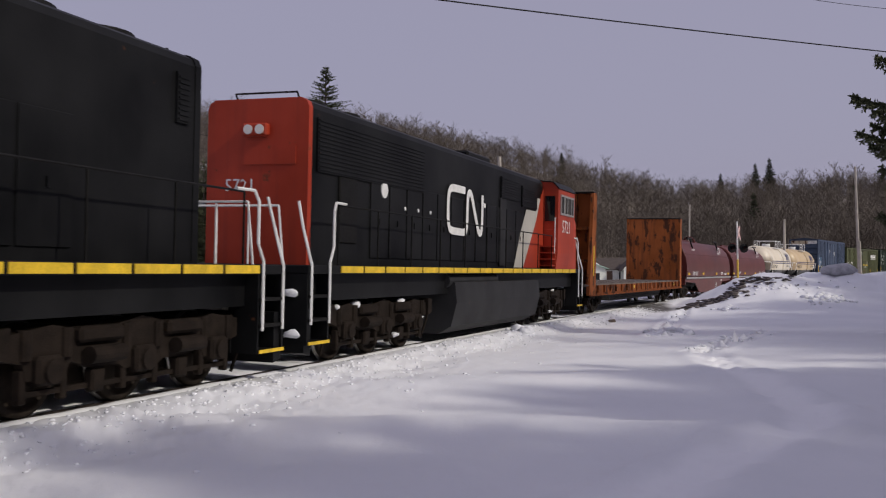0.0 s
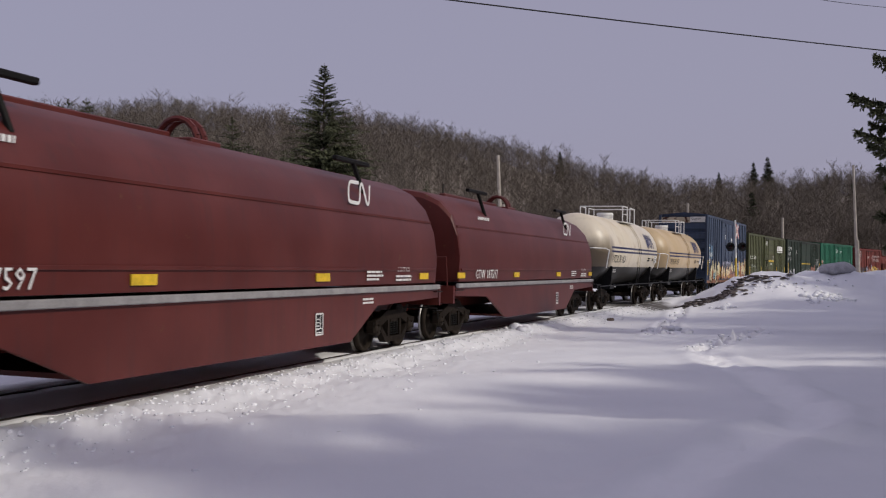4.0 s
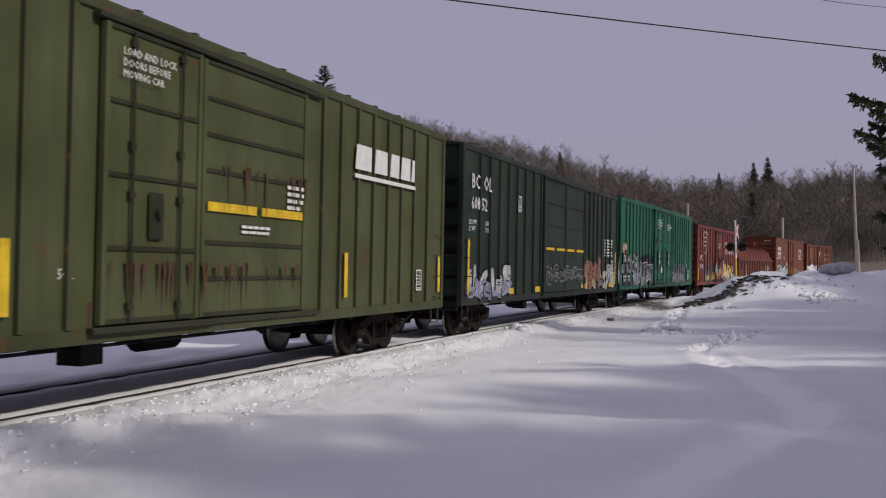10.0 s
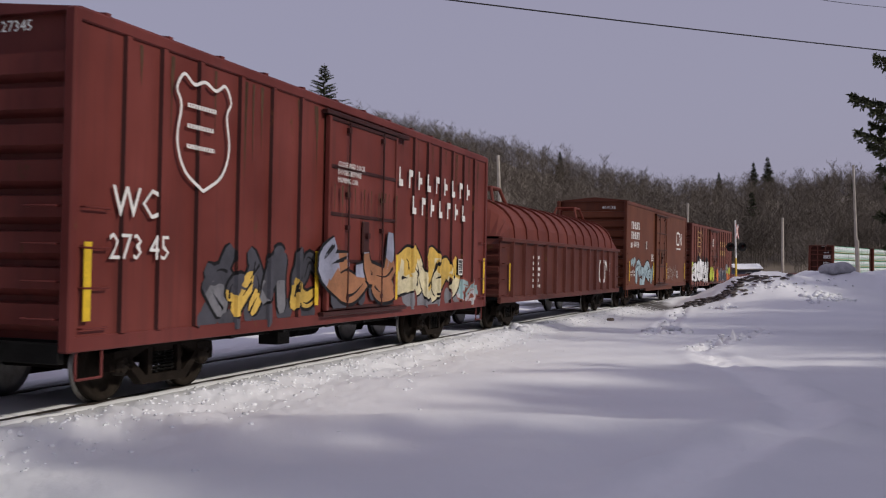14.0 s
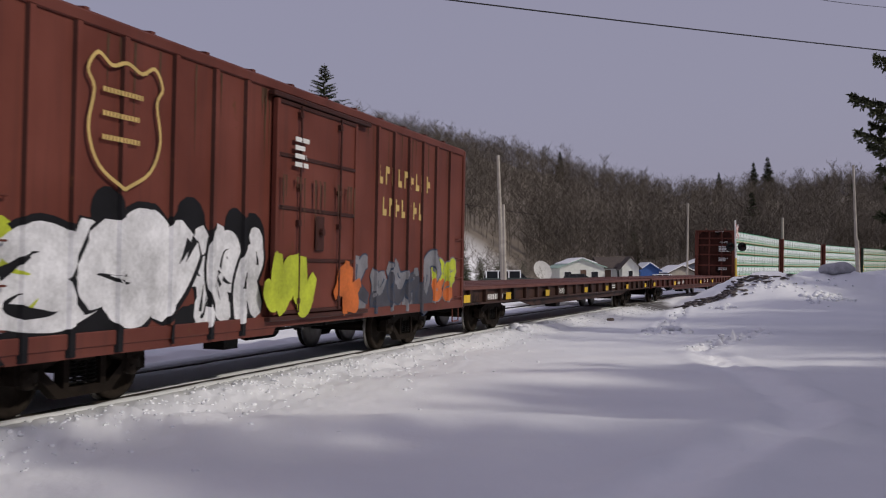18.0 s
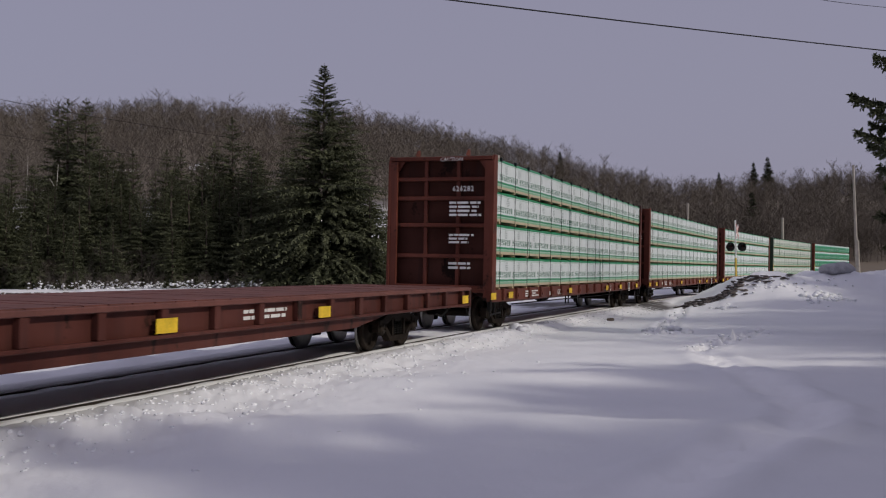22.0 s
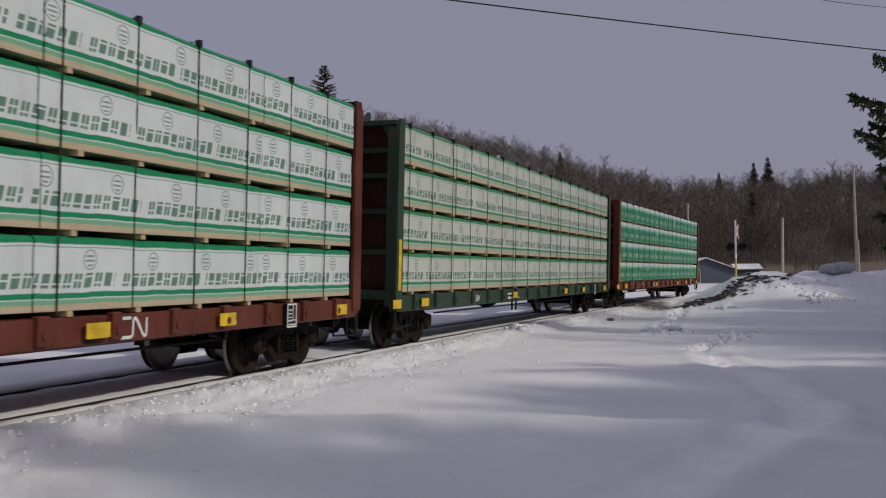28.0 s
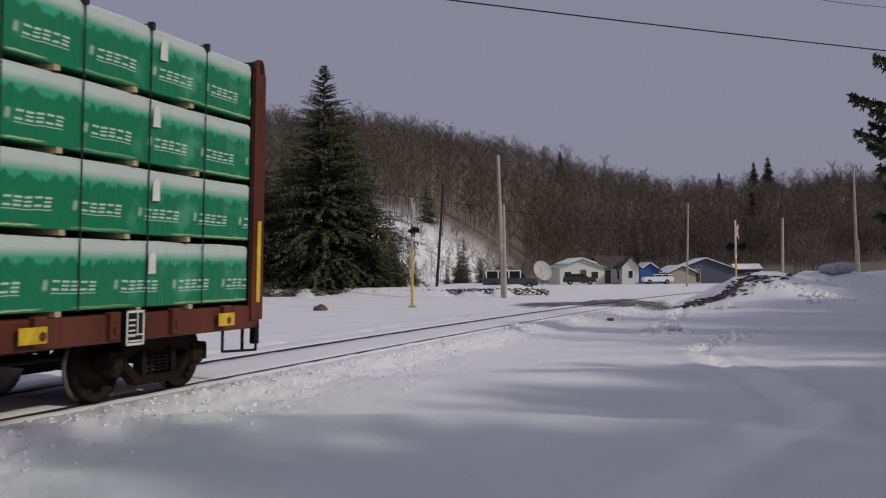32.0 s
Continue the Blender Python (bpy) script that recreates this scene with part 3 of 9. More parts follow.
def slide_door(car, x0, x1, z0, z1, paint, trim, y=-1.53, panels=4, rods=2, track=True, split=1):
    """A plug or sliding door: a ribbed leaf with locking rods, on its tracks."""
    w = (x1 - x0) / split
    for k in range(split):
        a, b = x0 + k * w + 0.02, x0 + (k + 1) * w - 0.02
        bm = bmesh.new()
        box(bm, a, b, y - 0.02, y + 0.03, z0, z1)
        for q in (a, b - 0.08):
            rbox(bm, q, q + 0.08, y - 0.05, y - 0.01, z0, z1, 0.01)
        leaf = part("door", bm, paint, car)
        for i in range(panels + 1):
            z = z0 + (z1 - z0 - 0.06) * i / panels
            bm = bmesh.new()
            rbox(bm, a + 0.05, b - 0.05, y - 0.045, y - 0.015, z, z + 0.06, 0.01)
            part("door_rib", bm, trim, leaf)
        for i in range(rods):
            xx = a + (b - a) * (i + 0.5) / rods
            bm = bmesh.new()
            tube(bm, [(xx, y - 0.07, z0 + 0.02), (xx, y - 0.07, z1 - 0.02)], 0.018, 6)
            for z in (z0 + 0.15, (z0 + z1) / 2 - 0.25, (z0 + z1) / 2 + 0.3, z1 - 0.2):
                box(bm, xx - 0.05, xx + 0.05, y - 0.08, y - 0.02, z, z + 0.08)
            part("lock_rod", bm, trim, leaf)
        if rods:
            bm = bmesh.new()
            xm = (a + b) / 2
            rbox(bm, xm - 0.14, xm + 0.14, y - 0.075, y - 0.03, z0 + 0.95, z0 + 1.5, 0.02)
            cyl(bm, (xm, y - 0.13, z0 + 1.25), (xm, y - 0.06, z0 + 1.25), 0.06, seg=10)
            part("lock_box", bm, trim, leaf)
    if track:
        for z in (z0 - 0.09, z1 + 0.02):
            bm = bmesh.new()
            rbox(bm, x0 - 0.1, x1 + 0.1 + (x1 - x0) * 0.15, y - 0.06, y + 0.05, z, z + 0.07, 0.01)
            part("door_track", bm, trim, car)


def spread(a, b, n):
    return [a + (b - a) * k / (n - 1) for k in range(n)]


def scrawl(rng):
    """Strokes of one letter-like but wordless sign, in a unit square."""
    out = []
    x = rng.uniform(0.08, 0.3)
    out.append([(x, 0), (x + rng.uniform(-0.15, 0.2), 0.5), (x + rng.uniform(-0.1, 0.3), 1)])
    for _ in range(rng.choice((1, 2, 2))):
        cx, cz = rng.uniform(0.4, 0.65), rng.choice((0.28, 0.5, 0.72))
        rx, rz = rng.uniform(0.25, 0.42), rng.uniform(0.22, 0.34)
        a, sweep = rng.uniform(0, math.tau), rng.choice((-1, 1)) * rng.uniform(2.4, 4.4)
        out.append([(cx + rx * math.cos(a + sweep * k / 5), cz + rz * math.sin(a + sweep * k / 5)) for k in range(6)])
    if rng.random() < 0.6:
        out.append([(rng.uniform(0, 0.4), rng.uniform(0, 1)), (0.55, rng.uniform(0.3, 0.7)), (rng.uniform(0.8, 1.1), rng.uniform(0, 1))])
    return out


def spray(car, posts, post_w, x0, x1, z0, z1, n, fills, line, seed, spiky, y=-1.499, line_w=0.05, fat=0.0, cloud=None):
    """Sprayed unreadable lettering-like strokes on the side wall, carried over the posts."""
    rng = random.Random(seed)
    bm = bmesh.new()
    H, w = z1 - z0, (x1 - x0) / n
    half = (fat or (0.115 if spiky else 0.15)) * min(w, H) * 1.0
    line_w = min(line_w, half * 0.55)
    mats = [line, *fills] + ([cloud] if cloud else [])
    if cloud:
        for k in range(n * 5):
            big = cloud.name == "spray_black"
            cx, cz = rng.uniform(x0, x1), (rng.choice((z0 + H * 0.08, z1 - H * 0.12)) if big else z0 + H * 0.15) + rng.uniform(-0.06, 0.06) * H
            r = H * (rng.uniform(0.14, 0.24) if big else rng.uniform(0.08, 0.2))
            bm.faces.new([bm.verts.new((cx + r * math.cos(a * math.tau / 14), y - 0.0006 - 0.00002 * k, max(z0 - 0.02, cz + r * math.sin(a * math.tau / 14)))) for a in range(14)]).material_index = len(mats) - 1
    for i in range(n):
        ox, oz = x0 + w * (i - 0.04), z0 + half + rng.uniform(0, 0.08) * H
        sw, sh = w * rng.uniform(1.05, 1.35), (H - 2 * half) * rng.uniform(0.85, 1.0)
        lean, j = rng.uniform(-0.1, 0.3), 0.14 if spiky else 0.10
        turn = rng.uniform(0, math.tau)
        mid = oz + sh * rng.uniform(0.3, 0.6)
        one, two = 1, 1 + (1 + i % (len(fills) - 1) if len(fills) > 1 else 0)
        flip_x, flip_z = rng.random() < 0.5, rng.random() < 0.5
        lines = []
        for st in scrawl(rng):
            q = []
            for a, b in st:
                a, b = (1 - a if flip_x else a) + rng.uniform(-j, j), (1 - b if flip_z else b) + rng.uniform(-j, j)
                q.append((ox + (a + lean * (b - 0.5)) * sw, oz + b * sh))
            lines.append(smooth_line(q, 5))

        def tone(p):
            return two if p.y < mid + 0.1 * H * math.sin(p.x * 7 / w + turn) else one

        def taper(r):
            if spiky:
                return lambda u: r * (0.45 + 0.75 * math.sin(math.pi * (0.12 + 0.8 * u)))
            return lambda u: r * min(1.0, 0.35 + 6 * u, 0.35 + 6 * (1 - u)) ** 0.6
        d = 0.0016 + 0.0028 * i
        for g in lines:
            ribbon(bm, g, taper(half + line_w), y - d, 0)
            d += 0.00025
        for g in lines:
            ribbon(bm, g, taper(half), y - d - 0.0006, 0, pick=tone)
            d += 0.00025
        # thin inner lines and flecks
        for g in lines * 2:
            if len(g) > 8 and rng.random() < 0.8:
                c = rng.randrange(len(g) // 2)
                off = Vector((rng.uniform(-0.5, 0.5), rng.uniform(-0.5, 0.5))) * half
                ribbon(bm, [p + off for p in g[c:c + max(4, len(g) // 3)]], lambda u: half * 0.17 * (1 - u) + 0.005, y - d - 0.0012, 0 if rng.random() < 0.75 else 1)
                d += 0.00012
    me = bpy.data.meshes.new("t")
    bm.to_mesh(me)
    for p in posts:
        if not x0 - 0.3 < p < x1 + 0.3:
            continue
        for a, b, lift in ((p - post_w * 1.03, p - post_w * 0.7, 1), (p - post_w * 0.7, p + post_w * 0.7, 0), (p + post_w * 0.7, p + post_w * 1.03, -1)):
            cut = bmesh.new()
            cut.from_mesh(me)
            for co, no in (((a, 0, 0), (-1, 0, 0)), ((b, 0, 0), (1, 0, 0))):
                bmesh.ops.bisect_plane(cut, geom=cut.verts[:] + cut.edges[:] + cut.faces[:], plane_co=co, plane_no=no, clear_outer=True)
            for v in cut.verts:
                u = (v.co.x - a) / (b - a)
                v.co.y -= 0.0485 * (1 if lift == 0 else u if lift > 0 else 1 - u)
            m2 = bpy.data.meshes.new("t")
            cut.to_mesh(m2)
            cut.free()
            bm.from_mesh(m2)
            bpy.data.meshes.remove(m2)
    bpy.data.meshes.remove(me)
    return part("sprayed_lettering", bm, mats, car, "sprayed outlined lettering-like shapes")


def stain(car, spots, material, y, seed):
    """Ragged patches where the paint has come off."""
    rng = random.Random(seed)
    for x, z, w, h in spots:
        bm = bmesh.new()
        vs = []
        for k in range(22):
            a = k * math.tau / 22
            r = rng.uniform(0.45, 1.0)
            vs.append(bm.verts.new((x + w / 2 * r * math.cos(a), y, z + h / 2 * r * math.sin(a))))
        bm.faces.new(vs)
        part("rust_patch", bm, material, car, "ragged bare rust patch")


def rust_runs(car, x0, x1, z, n, material, y, seed, longest=0.9):
    """Narrow ragged streaks of rust run down from a rail or a rib."""
    rng = random.Random(seed)
    for k in range(n):
        x, l, w = rng.uniform(x0, x1), longest * rng.uniform(0.2, 1.0), rng.uniform(0.015, 0.06)
        bm = bmesh.new()
        left = [(x - w * (1 - u) * rng.uniform(0.4, 1.1), z - l * u) for u in (0, 0.25, 0.5, 0.75, 1.0)]
        right = [(x + w * (1 - u) * rng.uniform(0.4, 1.1) + 0.004, z - l * u) for u in (1.0, 0.75, 0.5, 0.25, 0)]
        bm.faces.new([bm.verts.new((a, y, b)) for a, b in left + right])
        part("rust_streak", bm, material, car, "thin run-down streak of rust")


# ---- lumber wrap ----
def wrap_material(name, kind):
    m = bpy.data.materials.new(name)
    m.use_nodes = True
    N = Nodes(m)
    b = m.node_tree.nodes["Principled BSDF"]
    b.inputs["Roughness"].default_value = 0.42
    vec, x, y, z = N.coords()
    info = m.node_tree.nodes.new("ShaderNodeObjectInfo")
    rnd = info.outputs["Random"]
    x = N.math('ADD', x, N.math('MULTIPLY', rnd, 1.7))
    crease = N.noise(N.scaled(vec, 1, 1, 0.7), 2.4, 5)
    zw = N.math('ADD', z, N.math('MULTIPLY', N.math('SUBTRACT', crease, 0.5), 0.05))
    blot = N.noise(vec, 1.1, 5)

    def band(v, a, c, e=0.012):
        return N.math('MULTIPLY', N.step(v, a, a + e), N.step(v, c, c - e))
    if kind in (0, 1):
        white = (0.70, 0.75, 0.75) if kind == 0 else (0.57, 0.60, 0.54)
        col = N.mix(N.step(blot, 0.35, 0.7), white, tuple(c * 0.86 for c in white))
        green, pale = ((0.012, 0.24, 0.10), (0.20, 0.42, 0.26)) if kind == 0 else ((0.045, 0.25, 0.11), (0.32, 0.43, 0.30))
        col = N.mix(band(zw, 0.69, 0.80), col, green)
        col = N.mix(band(zw, 0.655, 0.675), col, green)
        col = N.mix(band(zw, 0.06, 0.125), col, pale)
        col = N.mix(band(zw, 0.125, 0.195), col, green)
        # a row of letter-like strokes and a ring, as plain shapes
        xs_ = N.math('ADD', N.math('DIVIDE', x, 0.165), N.math('MULTIPLY', zw, -1.6))
        cell = N.math('FRACT', xs_)
        word = N.math('FRACT', N.math('DIVIDE', xs_, 10.606))
        pick = N.math('FRACT', N.math('MULTIPLY', N.math('SINE', N.math('MULTIPLY', N.math('FLOOR', xs_), 12.99)), 437.5))

        def chance(k, p):
            return N.math('LESS_THAN', N.math('FRACT', N.math('MULTIPLY', pick, k)), p)
        block = N.math('MULTIPLY', band(cell, 0.05, 0.80, 0.04), band(zw, 0.235, 0.40))
        gap_at = N.math('ADD', 0.272, N.math('MULTIPLY', N.math('FLOOR', N.math('MULTIPLY', pick, 3.0)), 0.036))
        gap_z = N.math('SUBTRACT', zw, gap_at)
        gap = N.math('MULTIPLY', N.math('MULTIPLY', N.step(gap_z, 0.0, 0.006), N.step(gap_z, 0.026, 0.02)), chance(7.3, 0.75))
        slit = N.math('MULTIPLY', band(cell, 0.36, 0.50, 0.04), chance(5.9, 0.6))
        sign = N.math('MULTIPLY', block, N.math('SUBTRACT', 1.0, N.math('MAXIMUM', gap, slit)))
        row = N.math('MULTIPLY', sign, N.math('LESS_THAN', word, 0.92))
        col = N.mix(N.math('MULTIPLY', row, 0.85), col, (0.035, 0.15, 0.085))
        cx = N.math('SUBTRACT', N.math('MULTIPLY', N.math('SUBTRACT', N.math('FRACT', N.math('DIVIDE', x, 1.16)), 0.5), 1.16), 0.1)
        cz = N.math('SUBTRACT', zw, 0.535)
        rad = N.math('SQRT', N.math('ADD', N.math('MULTIPLY', cx, cx), N.math('MULTIPLY', cz, cz)))
        ring = band(rad, 0.092, 0.116, 0.01)
        dash = N.math('MULTIPLY', N.math('LESS_THAN', rad, 0.075), band(N.math('FRACT', N.math('DIVIDE', zw, 0.05)), 0.2, 0.7, 0.1))
        col = N.mix(N.math('MULTIPLY', N.math('MAXIMUM', ring, dash), 0.75), col, (0.08, 0.13, 0.12))
        wood = N.mix(N.noise(N.scaled(vec, 1, 1, 12), 3, 3), (0.42, 0.33, 0.20), (0.58, 0.50, 0.36))
        col = N.mix(N.step(zw, 0.072, 0.066), col, wood)
    else:
        jag = N.noise(N.scaled(vec, 9, 9, 0.3), 1.0, 4)
        jag2 = N.noise(N.scaled(vec, 22, 22, 0.3), 1.0, 2)
        edge = N.math('ADD', z, N.math('ADD', N.math('MULTIPLY', jag, -0.26), N.math('MULTIPLY', jag2, -0.10)))
        col = N.mix(N.step(edge, 0.33, 0.36), (0.008, 0.19, 0.085), (0.045, 0.36, 0.21))
        col = N.mix(N.step(zw, 0.55, 0.66), col, (0.55, 0.62, 0.60))
        col = N.mix(N.step(blot, 0.62, 0.75), col, (0.10, 0.38, 0.25))
        slant = N.math('ADD', x, N.math('MULTIPLY', zw, -0.2))
        cell = N.math('FRACT', N.math('DIVIDE', slant, 0.145))
        word = N.math('FRACT', N.math('DIVIDE', slant, 1.16))
        pick = N.math('FLOOR', N.math('DIVIDE', word, 0.125))
        odd = N.math('LESS_THAN', N.math('FRACT', N.math('MULTIPLY', pick, 0.37)), 0.5)
        rungs = N.math('MAXIMUM', band(zw, 0.287, 0.317, 0.006), band(zw, 0.203, 0.233, 0.006))
        rungs = N.math('MAXIMUM', rungs, N.math('MULTIPLY', band(zw, 0.247, 0.272, 0.006), odd))
        row = N.math('MULTIPLY', N.math('MULTIPLY', rungs, band(cell, 0.06, 0.86, 0.04)), band(word, 0.25, 0.875, 0.004))
        leaf = N.math('MULTIPLY', band(word, 0.13, 0.21, 0.02), band(zw, 0.195, 0.33, 0.03))
        row = N.math('MAXIMUM', row, N.math('MULTIPLY', leaf, 0.6))
        under = N.math('MULTIPLY', band(word, 0.25, 0.875, 0.01), band(zw, 0.172, 0.185, 0.004))
        col = N.mix(N.math('MULTIPLY', N.math('MAXIMUM', row, under), 0.8), col, (0.62, 0.70, 0.66))
        base = N.math('MULTIPLY', band(zw, 0.015, 0.04, 0.006), N.step(N.noise(N.scaled(vec, 1, 0, 0), 0.7, 1), 0.48, 0.52))
        col = N.mix(base, col, (0.45, 0.50, 0.25))
    dirt = N.noise(N.scaled(vec, 3, 3, 0.6), 1.2, 6)
    col = N.mix(N.math('MULTIPLY', N.step(dirt, 0.6, 0.8), 0.3), col, (0.22, 0.21, 0.18))
    m.node_tree.links.new(col, b.inputs["Base Color"])
    bp = m.node_tree.nodes.new("ShaderNodeBump")
    bp.inputs["Strength"].default_value, bp.inputs["Distance"].default_value = 0.7, 0.04
    m.node_tree.links.new(N.math('ADD', crease, N.math('MULTIPLY', N.noise(N.scaled(vec, 6, 6, 1.2), 1.4, 5), 0.6)), bp.inputs["Height"])
    m.node_tree.links.new(bp.outputs[0], b.inputs["Normal"])
    return m


WRAPS = [wrap_material("white_green_wrap", 0), wrap_material("faded_white_wrap", 1), wrap_material("green_wrap", 2)]
WOOD = mat("raw_lumber", (0.50, 0.38, 0.22), 0.8, 0, 0.3, 5, 0.2, 60)
STRAP = mat("dark_strap", (0.03, 0.035, 0.035), 0.5, 0, 0.2)


def bundle_mesh(length, w, h, wrap, seed):
    """A wrapped pack of boards: sagging film with rounded edges over a slightly uneven stack."""
    rng = random.Random(seed)
    bm = bmesh.new()
    nx = 9
    sec = []
    for i in range(nx):
        x = -length / 2 + length * i / (nx - 1)
        e = 0.012 if i in (0, nx - 1) else 0.0
        j = rng.uniform(-0.012, 0.012)
        k = rng.uniform(-0.012, 0.006)
        sec.append([bm.verts.new((x, y, z)) for y, z in ((-w / 2 + e + j, 0.0), (-w / 2 + e + j, h * 0.35), (-w / 2 + e + j + rng.uniform(0, 0.012), h * 0.7), (-w / 2 + e + j, h - 0.04 + k),
                                                        (-w / 2 + 0.05 + j, h + k), (w / 2 - 0.05, h + k), (w / 2 - e, h - 0.04 + k), (w / 2 - e, 0.0))])
    for a, b in zip(sec[:-1], sec[1:]):
        for k in range(8):
            bm.faces.new((a[k], a[(k + 1) % 8], b[(k + 1) % 8], b[k]))
    bm.faces.new(sec[0])
    bm.faces.new(sec[-1][::-1])
    return finish(bm, "lumber_pack", wrap)


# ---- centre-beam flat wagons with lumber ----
# recessed bulkhead panels: darker, streaked paint than the ribs round them
PANEL = car_paint("dark_panel", (0.045, 0.014, 0.009), 0.30, rough=0.8, fade=0.4, rust_color=(0.016, 0.009, 0.007), streak=0.7, tall=0.5, grain=1.6, gloss=0.08)
def centrebeam(label, o0, o1, paint, wrap, cuts, strap_xs, seed, marks, top=4.5, yellow=()):
    car, half = wagon("centrebeam_flat_wagon", label, o0, o1, (o1 - o0) / 2 - 1.9)
    inner = half - 0.30
    for s in (-1, 1):
        bm = bmesh.new()
        rbox(bm, -half, half, s * 1.38 - 0.06, s * 1.38 + 0.06, 0.78, 1.10, 0.02)
        part("side_sill", bm, paint, car)
        for k in range(17):
            x = -half + 1.0 + (2 * half - 2.0) * k / 16
            bm = bmesh.new()
            rbox(bm, x - 0.09, x + 0.09, s * 1.46 - 0.05, s * 1.46 + 0.05, 0.82, 1.13, 0.015)
            cyl(bm, (x, s * 1.47 - 0.0, 0.93), (x, s * 1.53, 0.93), 0.05, seg=8)
            part("stake_pocket", bm, paint, car)
    bm = bmesh.new()
    box(bm, -half + 0.05, half - 0.05, -1.33, 1.33, 1.02, 1.11)
    box(bm, -half + 0.2, half - 0.2, -0.33, 0.33, 0.62, 1.02)
    for k in np.arange(-half + 3.6, half - 3.5, 1.3):
        prism(bm, [(-1.33, 1.0), (-0.33, 0.68), (0.33, 0.68), (1.33, 1.0)], k - 0.04, k + 0.04, 'X')
    part("deck", bm, paint, car)
    bm = bmesh.new()
    tube(bm, [(-half + 3.6, -0.9, 0.62), (half - 3.6, -0.9, 0.6)], 0.02, 5)
    for k in (-0.9, -0.5, 2.2):
        box(bm, k - 0.02, k + 0.02, -0.92, -0.88, 0.45, 0.8)
    cyl(bm, (1.0, 0.6, 0.62), (1.9, 0.6, 0.62), 0.19, seg=12)
    part("brake_gear", bm, STEEL, car)
    bm = bmesh.new()
    box(bm, -inner, inner, -0.10, 0.10, top - 0.22, top - 0.02)
    for k in spread(-inner + 0.4, inner - 0.4, 11):
        box(bm, k - 0.06, k + 0.06, -0.08, 0.08, 1.1, top - 0.2)
    part("centre_beam", bm, paint, car)
    for s in (-1, 1):
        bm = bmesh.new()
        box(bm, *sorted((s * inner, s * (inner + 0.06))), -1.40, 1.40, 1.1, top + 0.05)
        bh = part("bulkhead", bm, PANEL, car, "dark streaked bulkhead panel")
        for q in (-1, 1):
            bm = bmesh.new()
            prism(bm, [(s * (inner - 0.005), 0.9), (s * (half + 0.02), 0.9), (s * (half - 0.02), top - 0.15), (s * (half - 0.10), top + 0.06), (s * (inner - 0.005), top + 0.06)], q * 1.44 - 0.03, q * 1.44 + 0.03, 'Y')
            prism(bm, [(q * 1.41, top + 0.04), (q * 0.95, top + 0.04), (q * 1.15, top - 0.25), (q * 1.41, top - 0.6)], s * (half - 0.16), s * (half - 0.12), 'X')
            box(bm, *sorted((s * (half - 0.10), s * (half - 0.02))), *sorted((q * 1.41, q * 1.22)), 0.9, top - 0.1)
            part("side_plate", bm, paint, bh)
        for z, d in ((1.15, 0.27), (1.95, 0.19), (2.75, 0.19), (3.45, 0.19), (3.95, 0.19), (top - 0.02, 0.25)):
            bm = bmesh.new()
            rbox(bm, *sorted((s * inner, s * (inner + d))), -1.41, 1.41, z - 0.05, z + 0.05, 0.012)
            part("bulkhead_rib", bm, paint, bh)
        for yy in (-0.45, 0.45):
            bm = bmesh.new()
            rbox(bm, *sorted((s * inner, s * (inner + 0.14))), yy - 0.05, yy + 0.05, 1.1, top, 0.012)
            part("bulkhead_post", bm, paint, bh)
        bm = bmesh.new()
        tube(bm, [(s * (half - 0.03), -1.40, 0.85), (s * (half - 0.03), -1.40, 0.46), (s * (half - 0.95), -1.40, 0.50), (s * (half - 0.95), -1.40, 0.80)], 0.02, 6)
        tube(bm, [(s * (half - 0.42), -1.40, 0.80), (s * (half - 0.42), -1.40, 0.48)], 0.024, 6)
        rbox(bm, *sorted((s * (half - 0.12), s * half)), -1.44, -1.34, 0.55, 0.86, 0.015)
        part("stirrup_step", bm, STEEL, car)
        for yy in (-0.7, 0.7):
            bm = bmesh.new()
            prism(bm, [(s * inner, top + 0.05), (s * (inner + 0.28), top + 0.05), (s * (inner + 0.1), top + 0.22), (s * inner, top + 0.22)], yy - 0.02, yy + 0.02, 'Y')
            part("top_bracket", bm, paint, bh)
    # packs, four high on each side
    rows = (1.17, 2.02, 2.87, 3.72)
    rng = random.Random(seed)
    shared = {}
    for r, z in enumerate(rows):
        edges = [-inner + 0.04] + [c + rng.uniform(-0.08, 0.08) for c in cuts] + [inner - 0.04]
        for a, b in zip(edges[:-1], edges[1:]):
            for s in (-1, 1):
                part("lumber_pack", bundle_mesh(b - a - 0.03, 1.26, 0.775, wrap, rng.random()), wrap, car, at=pose((a + b) / 2, s * 0.79 + s * rng.uniform(0, 0.02), z, 0, 0, 0 if s < 0 else 180))
        for a in np.arange(-inner + 0.5, inner - 0.3, 1.25):
            key = "dunnage"
            if key not in shared:
                bm = bmesh.new()
                box(bm, -0.045, 0.045, -1.42, 1.42, -0.062, -0.002)
                shared[key] = finish(bm, "dunnage", WOOD)
            part("dunnage", shared[key], WOOD, car, at=pose(a + rng.uniform(-0.15, 0.15), rng.uniform(-0.03, 0.0), z))
    for x in strap_xs:
        bm = bmesh.new()
        for s in (-1, 1):
            box(bm, x - 0.009, x + 0.009, s * 1.445 - 0.004, s * 1.445 + 0.004, 1.15, 4.52)
        box(bm, x - 0.014, x + 0.014, -1.445, 1.445, 4.51, 4.518)
        box(bm, x - 0.03, x + 0.03, -1.47, -1.40, 4.44, 4.535)
        part("strap", bm, STRAP, car)
